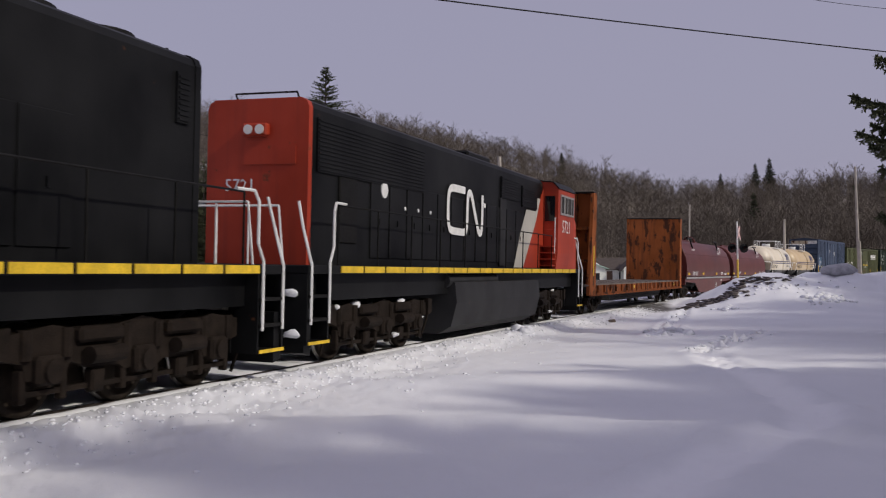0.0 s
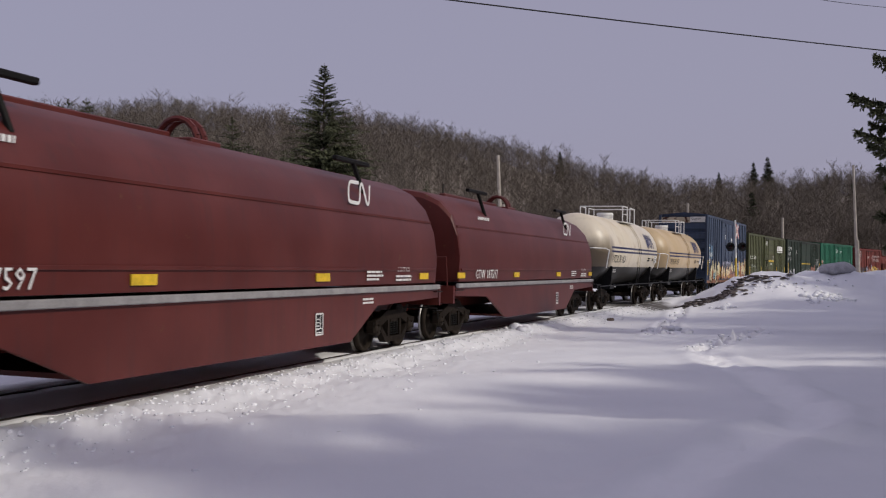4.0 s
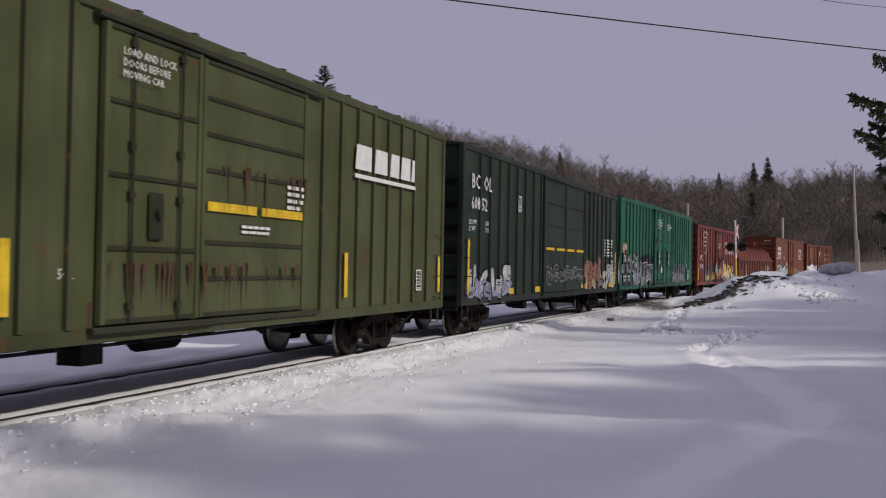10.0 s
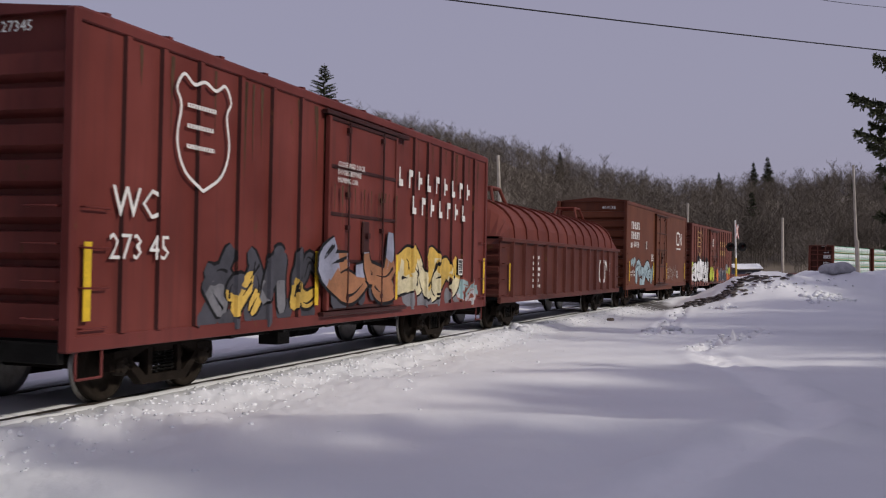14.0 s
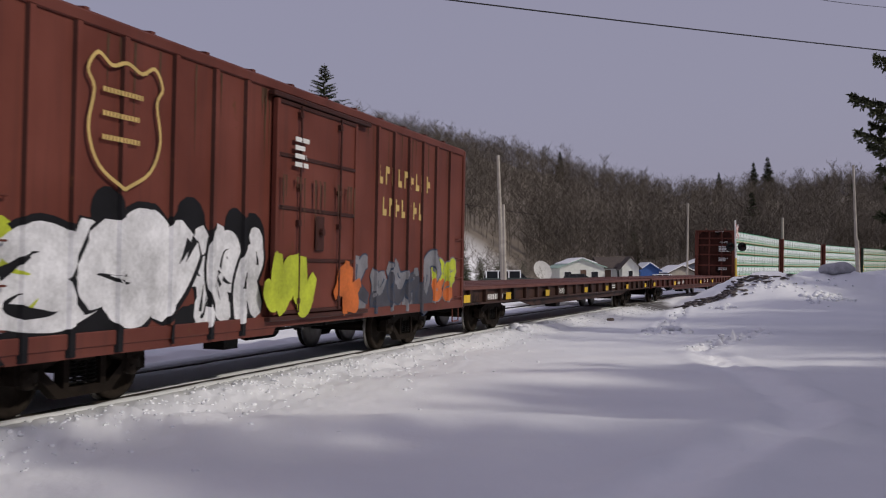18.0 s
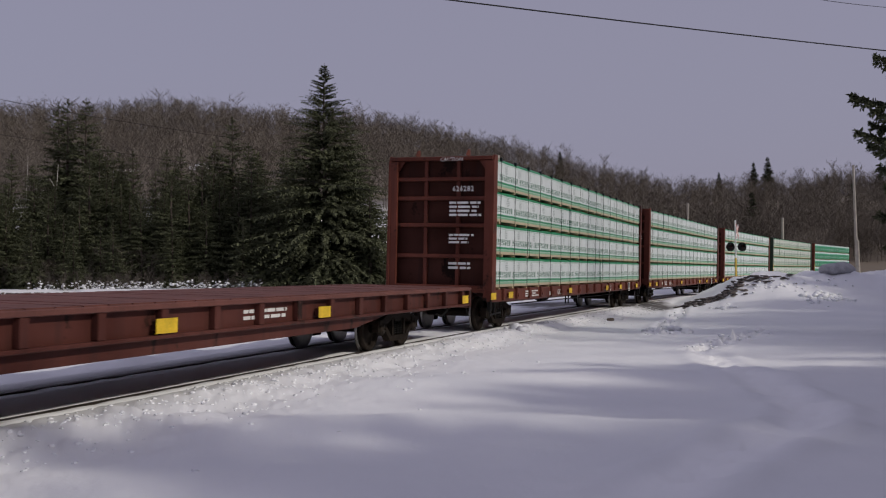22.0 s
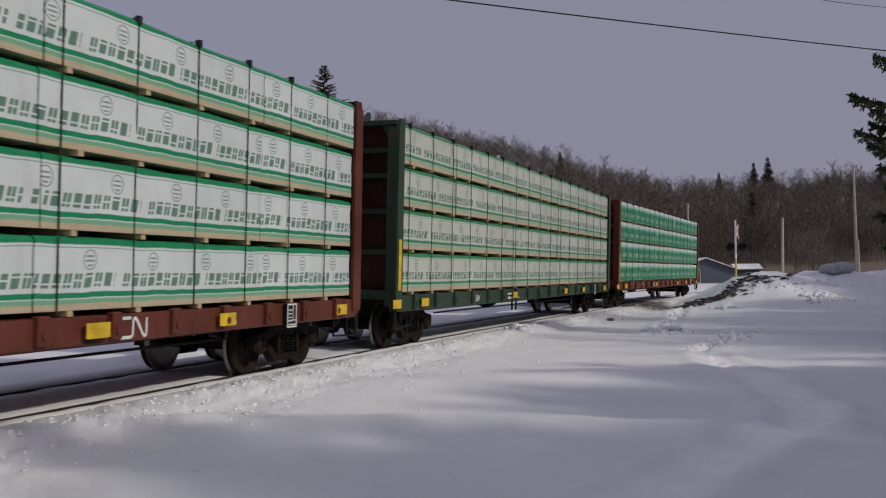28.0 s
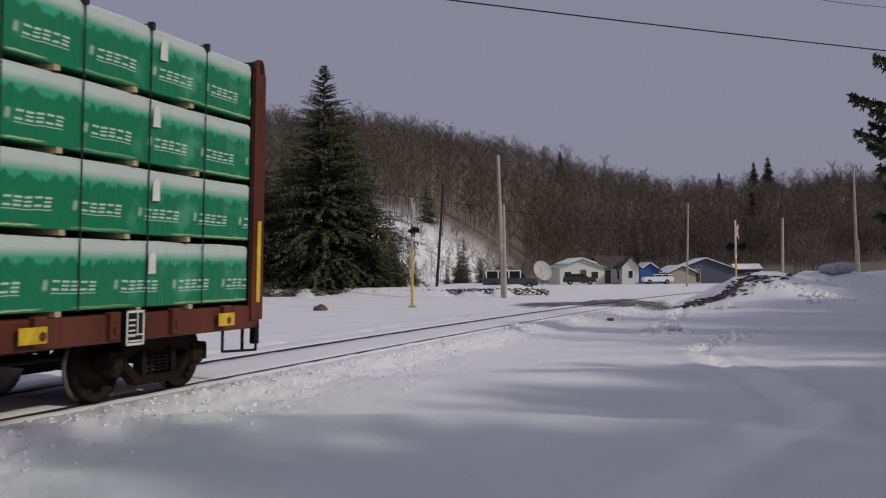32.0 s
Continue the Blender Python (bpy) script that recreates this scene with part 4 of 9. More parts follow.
    for x in yellow:
        bm = bmesh.new()
        box(bm, x - 0.2, x + 0.2, -1.522, -1.514, 0.86, 1.03)
        box(bm, x - 0.15, x + 0.15, -1.514, -1.44, 0.9, 1.0, 1)
        part("placard", bm, [YELLOW, paint], car, "yellow reflective placard")
    for kind, x, z, size, *rest in marks:
        if kind == "t":
            letter(car, rest[0], x, z, size, WHITE, -1.455)
        elif kind == "b":
            bars(car, x, z, rest[0], size, rest[1], WHITE, -1.455, seed=int(abs(x) * 10))
        elif kind == "f":
            frame_mark(car, x, z, size, -1.52)
        elif kind == "e":
            open_band(car, x, z, size, WHITE, -1.455)
    return car, half


def frame_mark(car, x, z, h, y, w=None):
    """A dark consolidated stencil in a white frame."""
    w = w or h * 0.85
    bm = bmesh.new()
    t = h * 0.07
    box(bm, x, x + w, y - 0.002, y + 0.06, z, z + h, 1)
    for a in ((x, x + w, z, z + t), (x, x + w, z + h - t, z + h), (x, x + w, z + h * 0.28, z + h * 0.28 + t * 0.6), (x, x + t, z, z + h), (x + w - t, x + w, z, z + h), (x + w * 0.6, x + w * 0.6 + t * 0.6, z + h * 0.28, z + h)):
        box(bm, a[0], a[1], y - 0.007, y - 0.003, a[2], a[3])
    for k in range(5):
        box(bm, x + w * 0.14, x + w * (0.5 if k > 0 else 0.85), y - 0.007, y - 0.003, z + h * (0.1 + 0.15 * k), z + h * (0.15 + 0.15 * k))
    return part("stencil_frame", bm, [WHITE, BLACK], car, "black stencil panel in a white frame")


# ---- plain flat wagons ----
def flat_wagon(label, o0, o1, paint, deck_mat, marks, yellow):
    car, half = wagon("flat_wagon", label, o0, o1, (o1 - o0) / 2 - 3.6)
    bm = bmesh.new()
    rbox(bm, -half, half, -1.5, 1.5, 1.13, 1.20, 0.01)
    part("deck", bm, deck_mat, car, "worn rust-brown deck")
    rng = random.Random(int(o0))
    for k in range(60):
        x = -half + 0.25 + (2 * half - 0.5) * k / 59
        bm = bmesh.new()
        box(bm, x - 0.2, x + 0.2, -1.44, 1.44, 1.2, 1.212 + rng.random() * 0.008)
        part("deck_board", bm, deck_mat, car)
    for s in (-1, 1):
        bm = bmesh.new()
        box(bm, -half + 0.02, half - 0.02, s * 1.36 - 0.03, s * 1.36 + 0.03, 0.80, 1.13)
        prism(bm, [(-half + 4.5, 0.82), (-half + 6.5, 0.58), (half - 6.5, 0.58), (half - 4.5, 0.82)], s * 1.33 - 0.03, s * 1.33 + 0.03, 'Y')
        rbox(bm, -half, half, s * 1.41 - 0.08, s * 1.41 + 0.08, 0.77, 0.82, 0.01)
        part("side_sill", bm, paint, car)
        for k in range(22):
            x = -half + 0.6 + (2 * half - 1.2) * k / 21
            bm = bmesh.new()
            rbox(bm, x - 0.07, x + 0.07, s * 1.44 - 0.05, s * 1.44 + 0.05, 0.82, 1.13, 0.012)
            part("stake_pocket", bm, paint, car)
    bm = bmesh.new()
    box(bm, -half + 0.1, half - 0.1, -0.35, 0.35, 0.6, 1.13)
    for s in (-1, 1):
        rbox(bm, *sorted((s * half, s * (half - 0.12))), -1.5, 1.5, 0.72, 1.18, 0.02)
    part("underframe", bm, paint, car)
    bm = bmesh.new()
    tube(bm, [(-half + 5, -0.8, 0.5), (half - 5, -0.8, 0.52)], 0.02, 5)
    cyl(bm, (1.0, 0.6, 0.55), (1.9, 0.6, 0.55), 0.19, seg=12)
    rbox(bm, -2.2, -1.7, -0.9, -0.5, 0.38, 0.6, 0.02)
    part("brake_gear", bm, STEEL, car)
    for x in yellow:
        bm = bmesh.new()
        box(bm, x - 0.22, x + 0.22, -1.506, -1.498, 0.84, 1.02)
        box(bm, x - 0.15, x + 0.15, -1.498, -1.40, 0.87, 0.99, 1)
        part("placard", bm, [YELLOW, paint], car, "yellow reflective placard")
    for kind, x, z, size, *rest in marks:
        if kind == "t":
            letter(car, rest[0], x, z, size, WHITE, -1.396)
        else:
            bars(car, x, z, rest[0], size, rest[1], WHITE, -1.396, seed=int(abs(x) * 10))
    return car, half


# ---- bulkhead flat ----
SILL_ORANGE = car_paint("rust_dark_orange", (0.19, 0.055, 0.016), 0.45, rough=0.85, fade=0.35, rust_color=(0.045, 0.019, 0.011), streak=0.8, tall=0.6, grain=2.6, gloss=0.08)
def bulkhead_flat(label, o0, o1, paint, deck_mat):
    car, half = wagon("bulkhead_flat_wagon", label, o0, o1, 8.0)
    bm = bmesh.new()
    rbox(bm, -half, half, -1.42, 1.42, 1.06, 1.13, 0.01)
    part("deck", bm, deck_mat, car, "grey-brown plank deck")
    for k in range(44):
        x = -9.3 + 18.7 * k / 43
        bm = bmesh.new()
        box(bm, x - 0.2, x + 0.2, -1.40, 1.40, 1.13, 1.142 + (k * 7 % 5) * 0.002)
        part("deck_plank", bm, deck_mat, car)
    for s in (-1, 1):
        bm = bmesh.new()
        rbox(bm, -half, half, s * 1.40 - 0.06, s * 1.40 + 0.06, 0.74, 1.10, 0.015)
        box(bm, -half, half, s * 1.47 - 0.05, s * 1.47 + 0.02, 0.72, 0.76)
        part("side_sill", bm, SILL_ORANGE, car, "rust-darkened orange side sill")
        for k in range(19):
            x = -9.2 + 18.6 * k / 18
            bm = bmesh.new()
            rbox(bm, x - 0.08, x + 0.08, s * 1.49 - 0.05, s * 1.49 + 0.05, 0.84, 1.10, 0.015)
            part("stake_pocket", bm, SILL_ORANGE, car)
            bm = bmesh.new()
            box(bm, x + 0.25, x + 0.42, s * 1.465 - 0.01, s * 1.465 + 0.01, 0.88, 0.98)
            part("slot", bm, STEEL, car)
    bm = bmesh.new()
    box(bm, -half + 0.1, half - 0.1, -0.35, 0.35, 0.6, 1.06)
    prism(bm, [(-6.2, 0.74), (-5.4, 0.42), (5.4, 0.42), (6.2, 0.74)], -1.1, 1.1, 'Y')
    tube(bm, [(-5, -1.2, 0.5), (5, -1.2, 0.52)], 0.02, 5)
    part("underframe", bm, STEEL, car)
    for s, inner in ((-1, 9.54), (1, 9.79)):
        out = half
        bm = bmesh.new()
        box(bm, *sorted((s * inner, s * (inner + 0.06))), -1.38, 1.38, 1.1, 4.5)
        bh = part("bulkhead", bm, paint, car, "rust-streaked orange bulkhead")
        for y in (-1.41, 1.41):
            bm = bmesh.new()
            prism(bm, [(s * (inner - 0.03), 0.75), (s * out, 0.75), (s * (inner + 0.42), 4.50), (s * (inner - 0.03), 4.50)], y - 0.06, y + 0.06, 'Y')
            part("side_post", bm, paint, bh)
        for y in (-0.75, -0.3, 0.3, 0.75):
            bm = bmesh.new()
            prism(bm, [(s * (inner + 0.05), 1.1), (s * (out - 0.15), 1.1), (s * (inner + 0.25), 4.45), (s * (inner + 0.05), 4.45)], y - 0.04, y + 0.04, 'Y')
            part("brace", bm, paint, bh)
        for z in (2.0, 3.2):
            bm = bmesh.new()
            rbox(bm, *sorted((s * (inner + 0.05), s * (inner + 0.3))), -1.36, 1.36, z - 0.05, z + 0.05, 0.01)
            part("cross_rib", bm, paint, bh)
        bm = bmesh.new()
        rbox(bm, *sorted((s * (inner - 0.03), s * (inner + 0.44))), -1.47, 1.47, 4.48, 4.54, 0.01)
        part("top_cap", bm, STEEL, bh)
    reflector(car, -9.86, 1.45, 2.55, 0.12, -1.475)
    for x in (-2.6, 7.7):
        bm = bmesh.new()
        box(bm, x - 0.22, x + 0.22, -1.47, -1.455, 0.9, 1.04)
        part("placard", bm, YELLOW, car, "faded yellow placard")
    return car, half


# ---- covered coil wagons ----
def coil_wagon(label, o0, o1, paint, grey):
    car, half = wagon("coil_wagon", label, o0, o1, 6.45)
    h0, h1 = -half + 0.35, half - 0.35
    arc = [(-1.45, 1.34), (-1.47, 1.95), (-1.40, 2.45), (-1.22, 2.90), (-0.92, 3.22), (-0.5, 3.42), (0, 3.50), (0.5, 3.42), (0.92, 3.22), (1.22, 2.90), (1.40, 2.45), (1.47, 1.95), (1.45, 1.34)]
    bm = bmesh.new()
    secs = []
    for x, k in ((h0, 0.93), (h0 + 0.06, 0.985), (h0 + 0.18, 1.0), (h1 - 0.18, 1.0), (h1 - 0.06, 0.985), (h1, 0.93)):
        secs.append([bm.verts.new((x, y * (0.95 + 0.05 * k if k < 1 else 1), 1.34 + (z - 1.34) * k)) for y, z in arc])
    for a, b in zip(secs[:-1], secs[1:]):
        for i in range(len(arc) - 1):
            bm.faces.new((a[i], a[i + 1], b[i + 1], b[i]))
    bm.faces.new(secs[0])
    bm.faces.new(secs[-1][::-1])
    for f in bm.faces:
        f.smooth = f.calc_center_median().x > h0 + 0.2 and f.calc_center_median().x < h1 - 0.2
    cover = part("cover", bm, paint, car, "arched red-brown coil cover")
    for z, t in ((2.62, 0.012), (1.62, 0.012)):
        bm = bmesh.new()
        for s in (-1, 1):
            y = 1.475 if z < 2 else 1.345
            rbox(bm, h0 + 0.1, h1 - 0.1, s * y - 0.012, s * y + 0.012, z - 0.025, z + 0.025, 0.005)
        part("cover_rib", bm, paint, cover)
    bm = bmesh.new()
    for dx in (-0.10, 0.10):
        tube(bm, [(0.3 + dx, 0.36 * math.cos(a), 3.42 + 0.40 * math.sin(a)) for a in np.linspace(0, math.pi, 10)], 0.05, 6)
    rbox(bm, -0.1, 0.7, -0.45, 0.45, 3.40, 3.50, 0.02)
    part("lifting_bail", bm, paint, cover)
    bm = bmesh.new()
    rbox(bm, -4.6, -0.1, -0.09, 0.09, 3.47, 3.58, 0.02)
    part("ridge_bar", bm, paint, cover)
    for x in (-4.4, 4.6):
        for s in (-1, 1):
            bm = bmesh.new()
            tube(bm, [(x, s * 1.12, 2.98), (x - 0.14, s * 0.95, 3.60)], 0.045, 6)
            rbox(bm, x - 0.95, x + 0.55, s * 0.95 - 0.05, s * 0.95 + 0.05, 3.56, 3.64, 0.015)
            part("stacking_bracket", bm, STEEL, cover)
    bm = bmesh.new()
    for s in (-1, 1):
        rbox(bm, -half + 0.2, half - 0.2, s * 1.47 - 0.04, s * 1.47 + 0.04, 1.20, 1.30, 0.012)
    part("top_chord", bm, grey, car, "bare grey side chord")
    for s in (-1, 1):
        bm = bmesh.new()
        prism(bm, [(-half + 0.15, 1.2), (-half + 0.15, 1.02), (-5.1, 0.95), (-3.5, 0.36), (3.4, 0.36), (4.6, 0.95), (half - 0.15, 1.02), (half - 0.15, 1.2)], s * 1.42 - 0.025, s * 1.42 + 0.025, 'Y')
        part("side_plate", bm, paint, car)
    bm = bmesh.new()
    box(bm, -half + 0.1, half - 0.1, -1.4, 1.4, 1.05, 1.2)
    box(bm, -3.4, 3.3, -1.38, 1.38, 0.38, 0.44)
    box(bm, -half, half, -0.33, 0.33, 0.65, 1.1)
    for s in (-1, 1):
        box(bm, *sorted((s * half, s * (half - 0.1))), -1.45, 1.45, 0.85, 1.25)
    part("underframe", bm, paint, car)
    for s in (-1, 1):
        ladder(car, s * (half - 0.3), 0.75, 1.15, -1.46, STEEL, 0.4, 2)
        bm = bmesh.new()
        tube(bm, [(s * half, -1.3, 1.25), (s * (half + 0.12), -1.3, 1.9), (s * (half + 0.12), -0.3, 1.9), (s * half, -0.3, 1.25)], 0.015, 5)
        part("end_rail", bm, paint, car)
    for x in (-7.2, -2.6, 2.2, 7.0):
        bm = bmesh.new()
        box(bm, x - 0.25, x + 0.25, -1.483, -1.462, 1.42, 1.55)
        part("placard", bm, YELLOW, car, "yellow reflective placard")
    open_band(car, 3.5, 2.80, 0.36, WHITE, -1.31)
    bars(car, -5.4, 2.86, 1.2, 0.13, 1, WHITE, -1.255, seed=3)
    letter(car, "GTW 187597", -6.2, 1.40, 0.32, WHITE, -1.486)
    bars(car, 4.0, 1.42, 0.8, 0.2, 3, WHITE, -1.476, seed=5)
    letter(car, "L 53 FT 6 IN", 5.5, 1.58, 0.12, WHITE, -1.485)
    bars(car, 5.4, 1.4, 0.9, 0.14, 2, WHITE, -1.485, seed=6)
    frame_mark(car, 2.0, 0.55, 0.36, -1.452, 0.28)
    bars(car, 3.9, 1.0, 0.6, 0.13, 2, WHITE, -1.452, seed=7)
    return car, half


# ---- tank wagons ----
def tank_paint(name, cream, stain):
    m = bpy.data.materials.new(name)
    m.use_nodes = True
    N = Nodes(m)
    b = m.node_tree.nodes["Principled BSDF"]
    b.inputs["Roughness"].default_value = 0.4
    vec, x, y, z = N.coords()
    big = N.noise(vec, 0.6, 5)
    col = N.mix(N.step(big, 0.3, 0.7), cream, tuple(c * k for c, k in zip(cream, (0.93, 0.88, 0.78))))
    runs = N.noise(N.scaled(vec, 5, 5, 0.4), 1.0, 5)
    col = N.mix(N.math('MULTIPLY', N.step(runs, 0.55, 0.8), 0.5), col, tuple(c * 0.6 for c in cream))
    rust = N.math('MULTIPLY', N.step(N.noise(vec, 1.6, 8), 0.56, 0.72), stain * 0.35)
    col = N.mix(rust, col, (0.30, 0.16, 0.06))
    # soot round the hand brake end
    dx, dz = N.math('ADD', x, 5.15), N.math('SUBTRACT', z, 2.1)
    dy = N.math('ADD', y, 0.95)
    d = N.math('SQRT', N.math('ADD', N.math('ADD', N.math('MULTIPLY', dx, dx), N.math('MULTIPLY', dz, dz)), N.math('MULTIPLY', N.math('MULTIPLY', dy, dy), 0.5)))
    d = N.math('ADD', d, N.math('MULTIPLY', N.math('SUBTRACT', big, 0.5), 1.6))
    col = N.mix(N.math('MULTIPLY', N.step(d, 1.15, 0.5), stain), col, (0.05, 0.028, 0.012))
    zz = N.math('ADD', z, N.math('MULTIPLY', N.math('SUBTRACT', N.noise(vec, 9, 3), 0.5), 0.03))
    col = N.mix(N.step(zz, 1.76, 1.745), col, (0.014, 0.013, 0.012))
    body = N.math('MULTIPLY', N.step(x, -4.72, -4.71), N.step(x, 6.0, 5.99))
    for a in (2.33, 2.49):
        band = N.math('MULTIPLY', N.step(z, a, a + 0.008), N.step(z, a + 0.09, a + 0.082))
        col = N.mix(N.math('MULTIPLY', band, body), col, (0.022, 0.026, 0.085))
    m.node_tree.links.new(col, b.inputs["Base Color"])
    return m


def on_shell(ob, radius, centre):
    """Bends flat writing onto the round of a tank."""
    home = ob.matrix_basis.translation
    mean = sum(v.co.y for v in ob.data.vertices) / len(ob.data.vertices)
    for v in ob.data.vertices:
        surface = -math.sqrt(max(0.01, (radius + 0.011) ** 2 - (home.z + v.co.z - centre) ** 2))
        v.co.y = surface - home.y + (0.001 if v.co.y > mean else -0.001)
    return ob


def tank_wagon(label, o0, o1, paint, number):
    car, half = wagon("tank_wagon", label, o0, o1, 4.42, "tank wagon")
    R, zc = 1.46, 2.44
    prof = [(-half + 1.22, 0.02), (-half + 1.24, 0.4), (-half + 1.34, 0.8), (-half + 1.52, 1.12), (-half + 1.76, 1.33), (-half + 1.95, 1.425), (-half + 2.10, R), (-half + 4.2, R), (-half + 4.21, R + 0.008), (half - 4.0, R + 0.008), (half - 3.99, R),
            (half - 1.62, R), (half - 1.45, 1.425), (half - 1.26, 1.33), (half - 1.02, 1.12), (half - 0.84, 0.8), (half - 0.74, 0.4), (half - 0.72, 0.02)]
    bm = bmesh.new()
    lathe(bm, prof, (0, zc), 48)
    shell = part("tank", bm, paint, car, "cream tank shell with black underside and blue stripes", smooth=True)
    for x in (-4.2, 4.2):
        for s in (-1, 1):
            bm = bmesh.new()
            prism(bm, [(s * 0.4, 0.95), (s * 1.3, 0.95), (s * 1.38, 1.75), (s * 1.2, 1.85), (s * 0.6, 1.15)], x - 0.06, x + 0.06, 'X')
            box(bm, x - 0.35, x + 0.35, min(s * 0.35, s * 1.35), max(s * 0.35, s * 1.35), 0.86, 0.98)
            part("saddle", bm, BLACK, car)
    bm = bmesh.new()
    for s in (-1, 1):
        box(bm, *sorted((s * (half - 2.9), s * (half + 0.02))), -0.3, 0.3, 0.72, 1.05)
        box(bm, *sorted((s * (half - 0.1), s * (half + 0.02))), -1.42, 1.42, 0.95, 1.08)
        box(bm, *sorted((s * (half - 0.55), s * (half - 0.02))), -1.42, 1.42, 1.04, 1.08)
    for s in (-1, 1):
        tube(bm, [(-half + 0.5, s * 1.38, 1.0), (half - 0.5, s * 1.38, 1.0)], 0.025, 6)
    part("underframe", bm, BLACK, car)
    bm = bmesh.new()
    cyl(bm, (0.3, 0, zc + R - 0.1), (0.3, 0, 4.06), 0.36, seg=20)
    cyl(bm, (0.3, 0, 4.06), (0.3, 0, 4.16), 0.39, 0.36, seg=20)
    part("manway", bm, WHITE, car, "white domed manway")
    for x in (1.0, 1.5):
        bm = bmesh.new()
        cyl(bm, (x, 0.1, zc + R - 0.1), (x, 0.1, 4.05), 0.09, seg=10)
        part("valve", bm, WHITE, car)
    bm = bmesh.new()
    for s in (-1, 1):
        box(bm, -0.5, 2.2, *sorted((s * 0.5, s * 1.0)), 3.72, 3.75)
    part("platform", bm, WHITE, car)
    for y in (-0.95, 0.95):
        for x0, x1 in ((-0.45, 0.55), (1.15, 2.15)):
            bm = bmesh.new()
            tube(bm, [(x0, y, 3.7), (x0, y, 4.42), (x1, y, 4.42), (x1, y, 3.7)], 0.025, 6)
            part("safety_rail", bm, WHITE, car, "white tubular safety rail")
        bm = bmesh.new()
        tube(bm, [(-0.45, y, 4.08), (0.55, y, 4.08)], 0.02, 6)
        part("middle_rail", bm, WHITE, car)
    for x in (-0.45, 2.15):
        bm = bmesh.new()
        tube(bm, [(x, -0.95, 4.42), (x, 0.95, 4.42)], 0.025, 6)
        part("cross_rail", bm, WHITE, car)
    for y, z in ((-1.0, 3.6), (-1.25, 3.3), (-1.43, 2.9), (-1.5, 2.45), (-1.45, 2.0), (-1.4, 1.5)):
        bm = bmesh.new()
        tube(bm, [(0.65, y, z), (1.05, y, z)], 0.015, 5)
        part("ladder_rung", bm, paint, car)
    for x in (0.65, 1.05):
        bm = bmesh.new()
        tube(bm, [(x, y, z) for y, z in ((-0.95, 3.7), (-1.2, 3.35), (-1.43, 2.95), (-1.52, 2.44), (-1.46, 1.9), (-1.38, 1.05))], 0.018, 5)
        part("ladder_stile", bm, paint, car)
    for s in (-1, 1):
        bm = bmesh.new()
        tube(bm, [(s * (half - 1.35), -1.44, 1.7), (s * (half - 1.35), -1.55, 2.4), (s * (half - 0.9), -1.5, 2.46), (s * (half - 0.1), -1.2, 2.46), (s * (half - 0.05), 0.9, 2.46)], 0.022, 6)
        part("grab_rail", bm, WHITE, car)
        bm = bmesh.new()
        tube(bm, [(s * (half - 0.15), -1.4, 1.0), (s * (half - 0.15), -1.42, 0.6), (s * (half - 0.5), -1.42, 0.6), (s * (half - 0.5), -1.4, 1.0)], 0.016, 5)
        part("stirrup_step", bm, BLACK, car)
    on_shell(letter(car, number, -3.2, 1.93, 0.44, BLACK, -1.468, "number"), R, zc)
    on_shell(letter(car, "UTLX", -4.42, 1.93, 0.44, BLACK, -1.468), R, zc)
    on_shell(bars(car, -3.9, 1.52, 1.3, 0.16, 2, WHITE, -1.27, seed=3), R, zc)
    navy = NAVY
    for k, pts in enumerate(([(3.02 + 0.2 * math.cos(q), 2.98 + 0.30 * math.sin(q)) for q in np.linspace(0.3, 6.5, 22)], [(2.92, 2.78), (3.0, 3.2)], [(3.06, 2.74), (3.12, 3.2)],
                           [(3.32, 2.66), (3.36, 3.3), (3.62, 2.70), (3.66, 3.28)], [(3.72, 3.3), (3.92, 2.98), (3.9, 2.66)], [(4.1, 3.3), (3.94, 2.98)], [(4.02, 2.66), (4.30, 3.26), (4.46, 2.66)])):
        bm = bmesh.new()
        fine = [Vector(p) for p in pts] if k == 0 else [Vector(p).lerp(Vector(q), u / 6) for p, q in zip(pts[:-1], pts[1:]) for u in range(7)]
        ribbon(bm, fine, lambda u: 0.042, 0.0)
        for v in bm.verts:
            v.co.y = -math.sqrt((R + 0.012) ** 2 - (v.co.z - zc) ** 2) - 0.0002 * k
        part("emblem_stroke", bm, navy, car, "dark blue painted emblem stroke")
    on_shell(letter(car, "SLURRY", 3.95, 2.06, 0.18, BLACK, -1.468), R, zc)
    bm = bmesh.new()
    box(bm, 4.68, 5.18, -1.463, -1.36, 1.98, 2.29)
    board = part("data_panel", bm, WHITE, car, "white panel of small print")
    bars(board, 4.71, 2.0, 0.44, 0.27, 8, BLACK, -1.466, seed=11, fill=0.5)
    on_shell(bars(car, 3.05, 2.04, 0.8, 0.2, 2, BLACK, -1.47, seed=8), R, zc)
    return car, half


NAVY = mat("navy_paint", (0.028, 0.034, 0.13), 0.5, 0, 0.2)


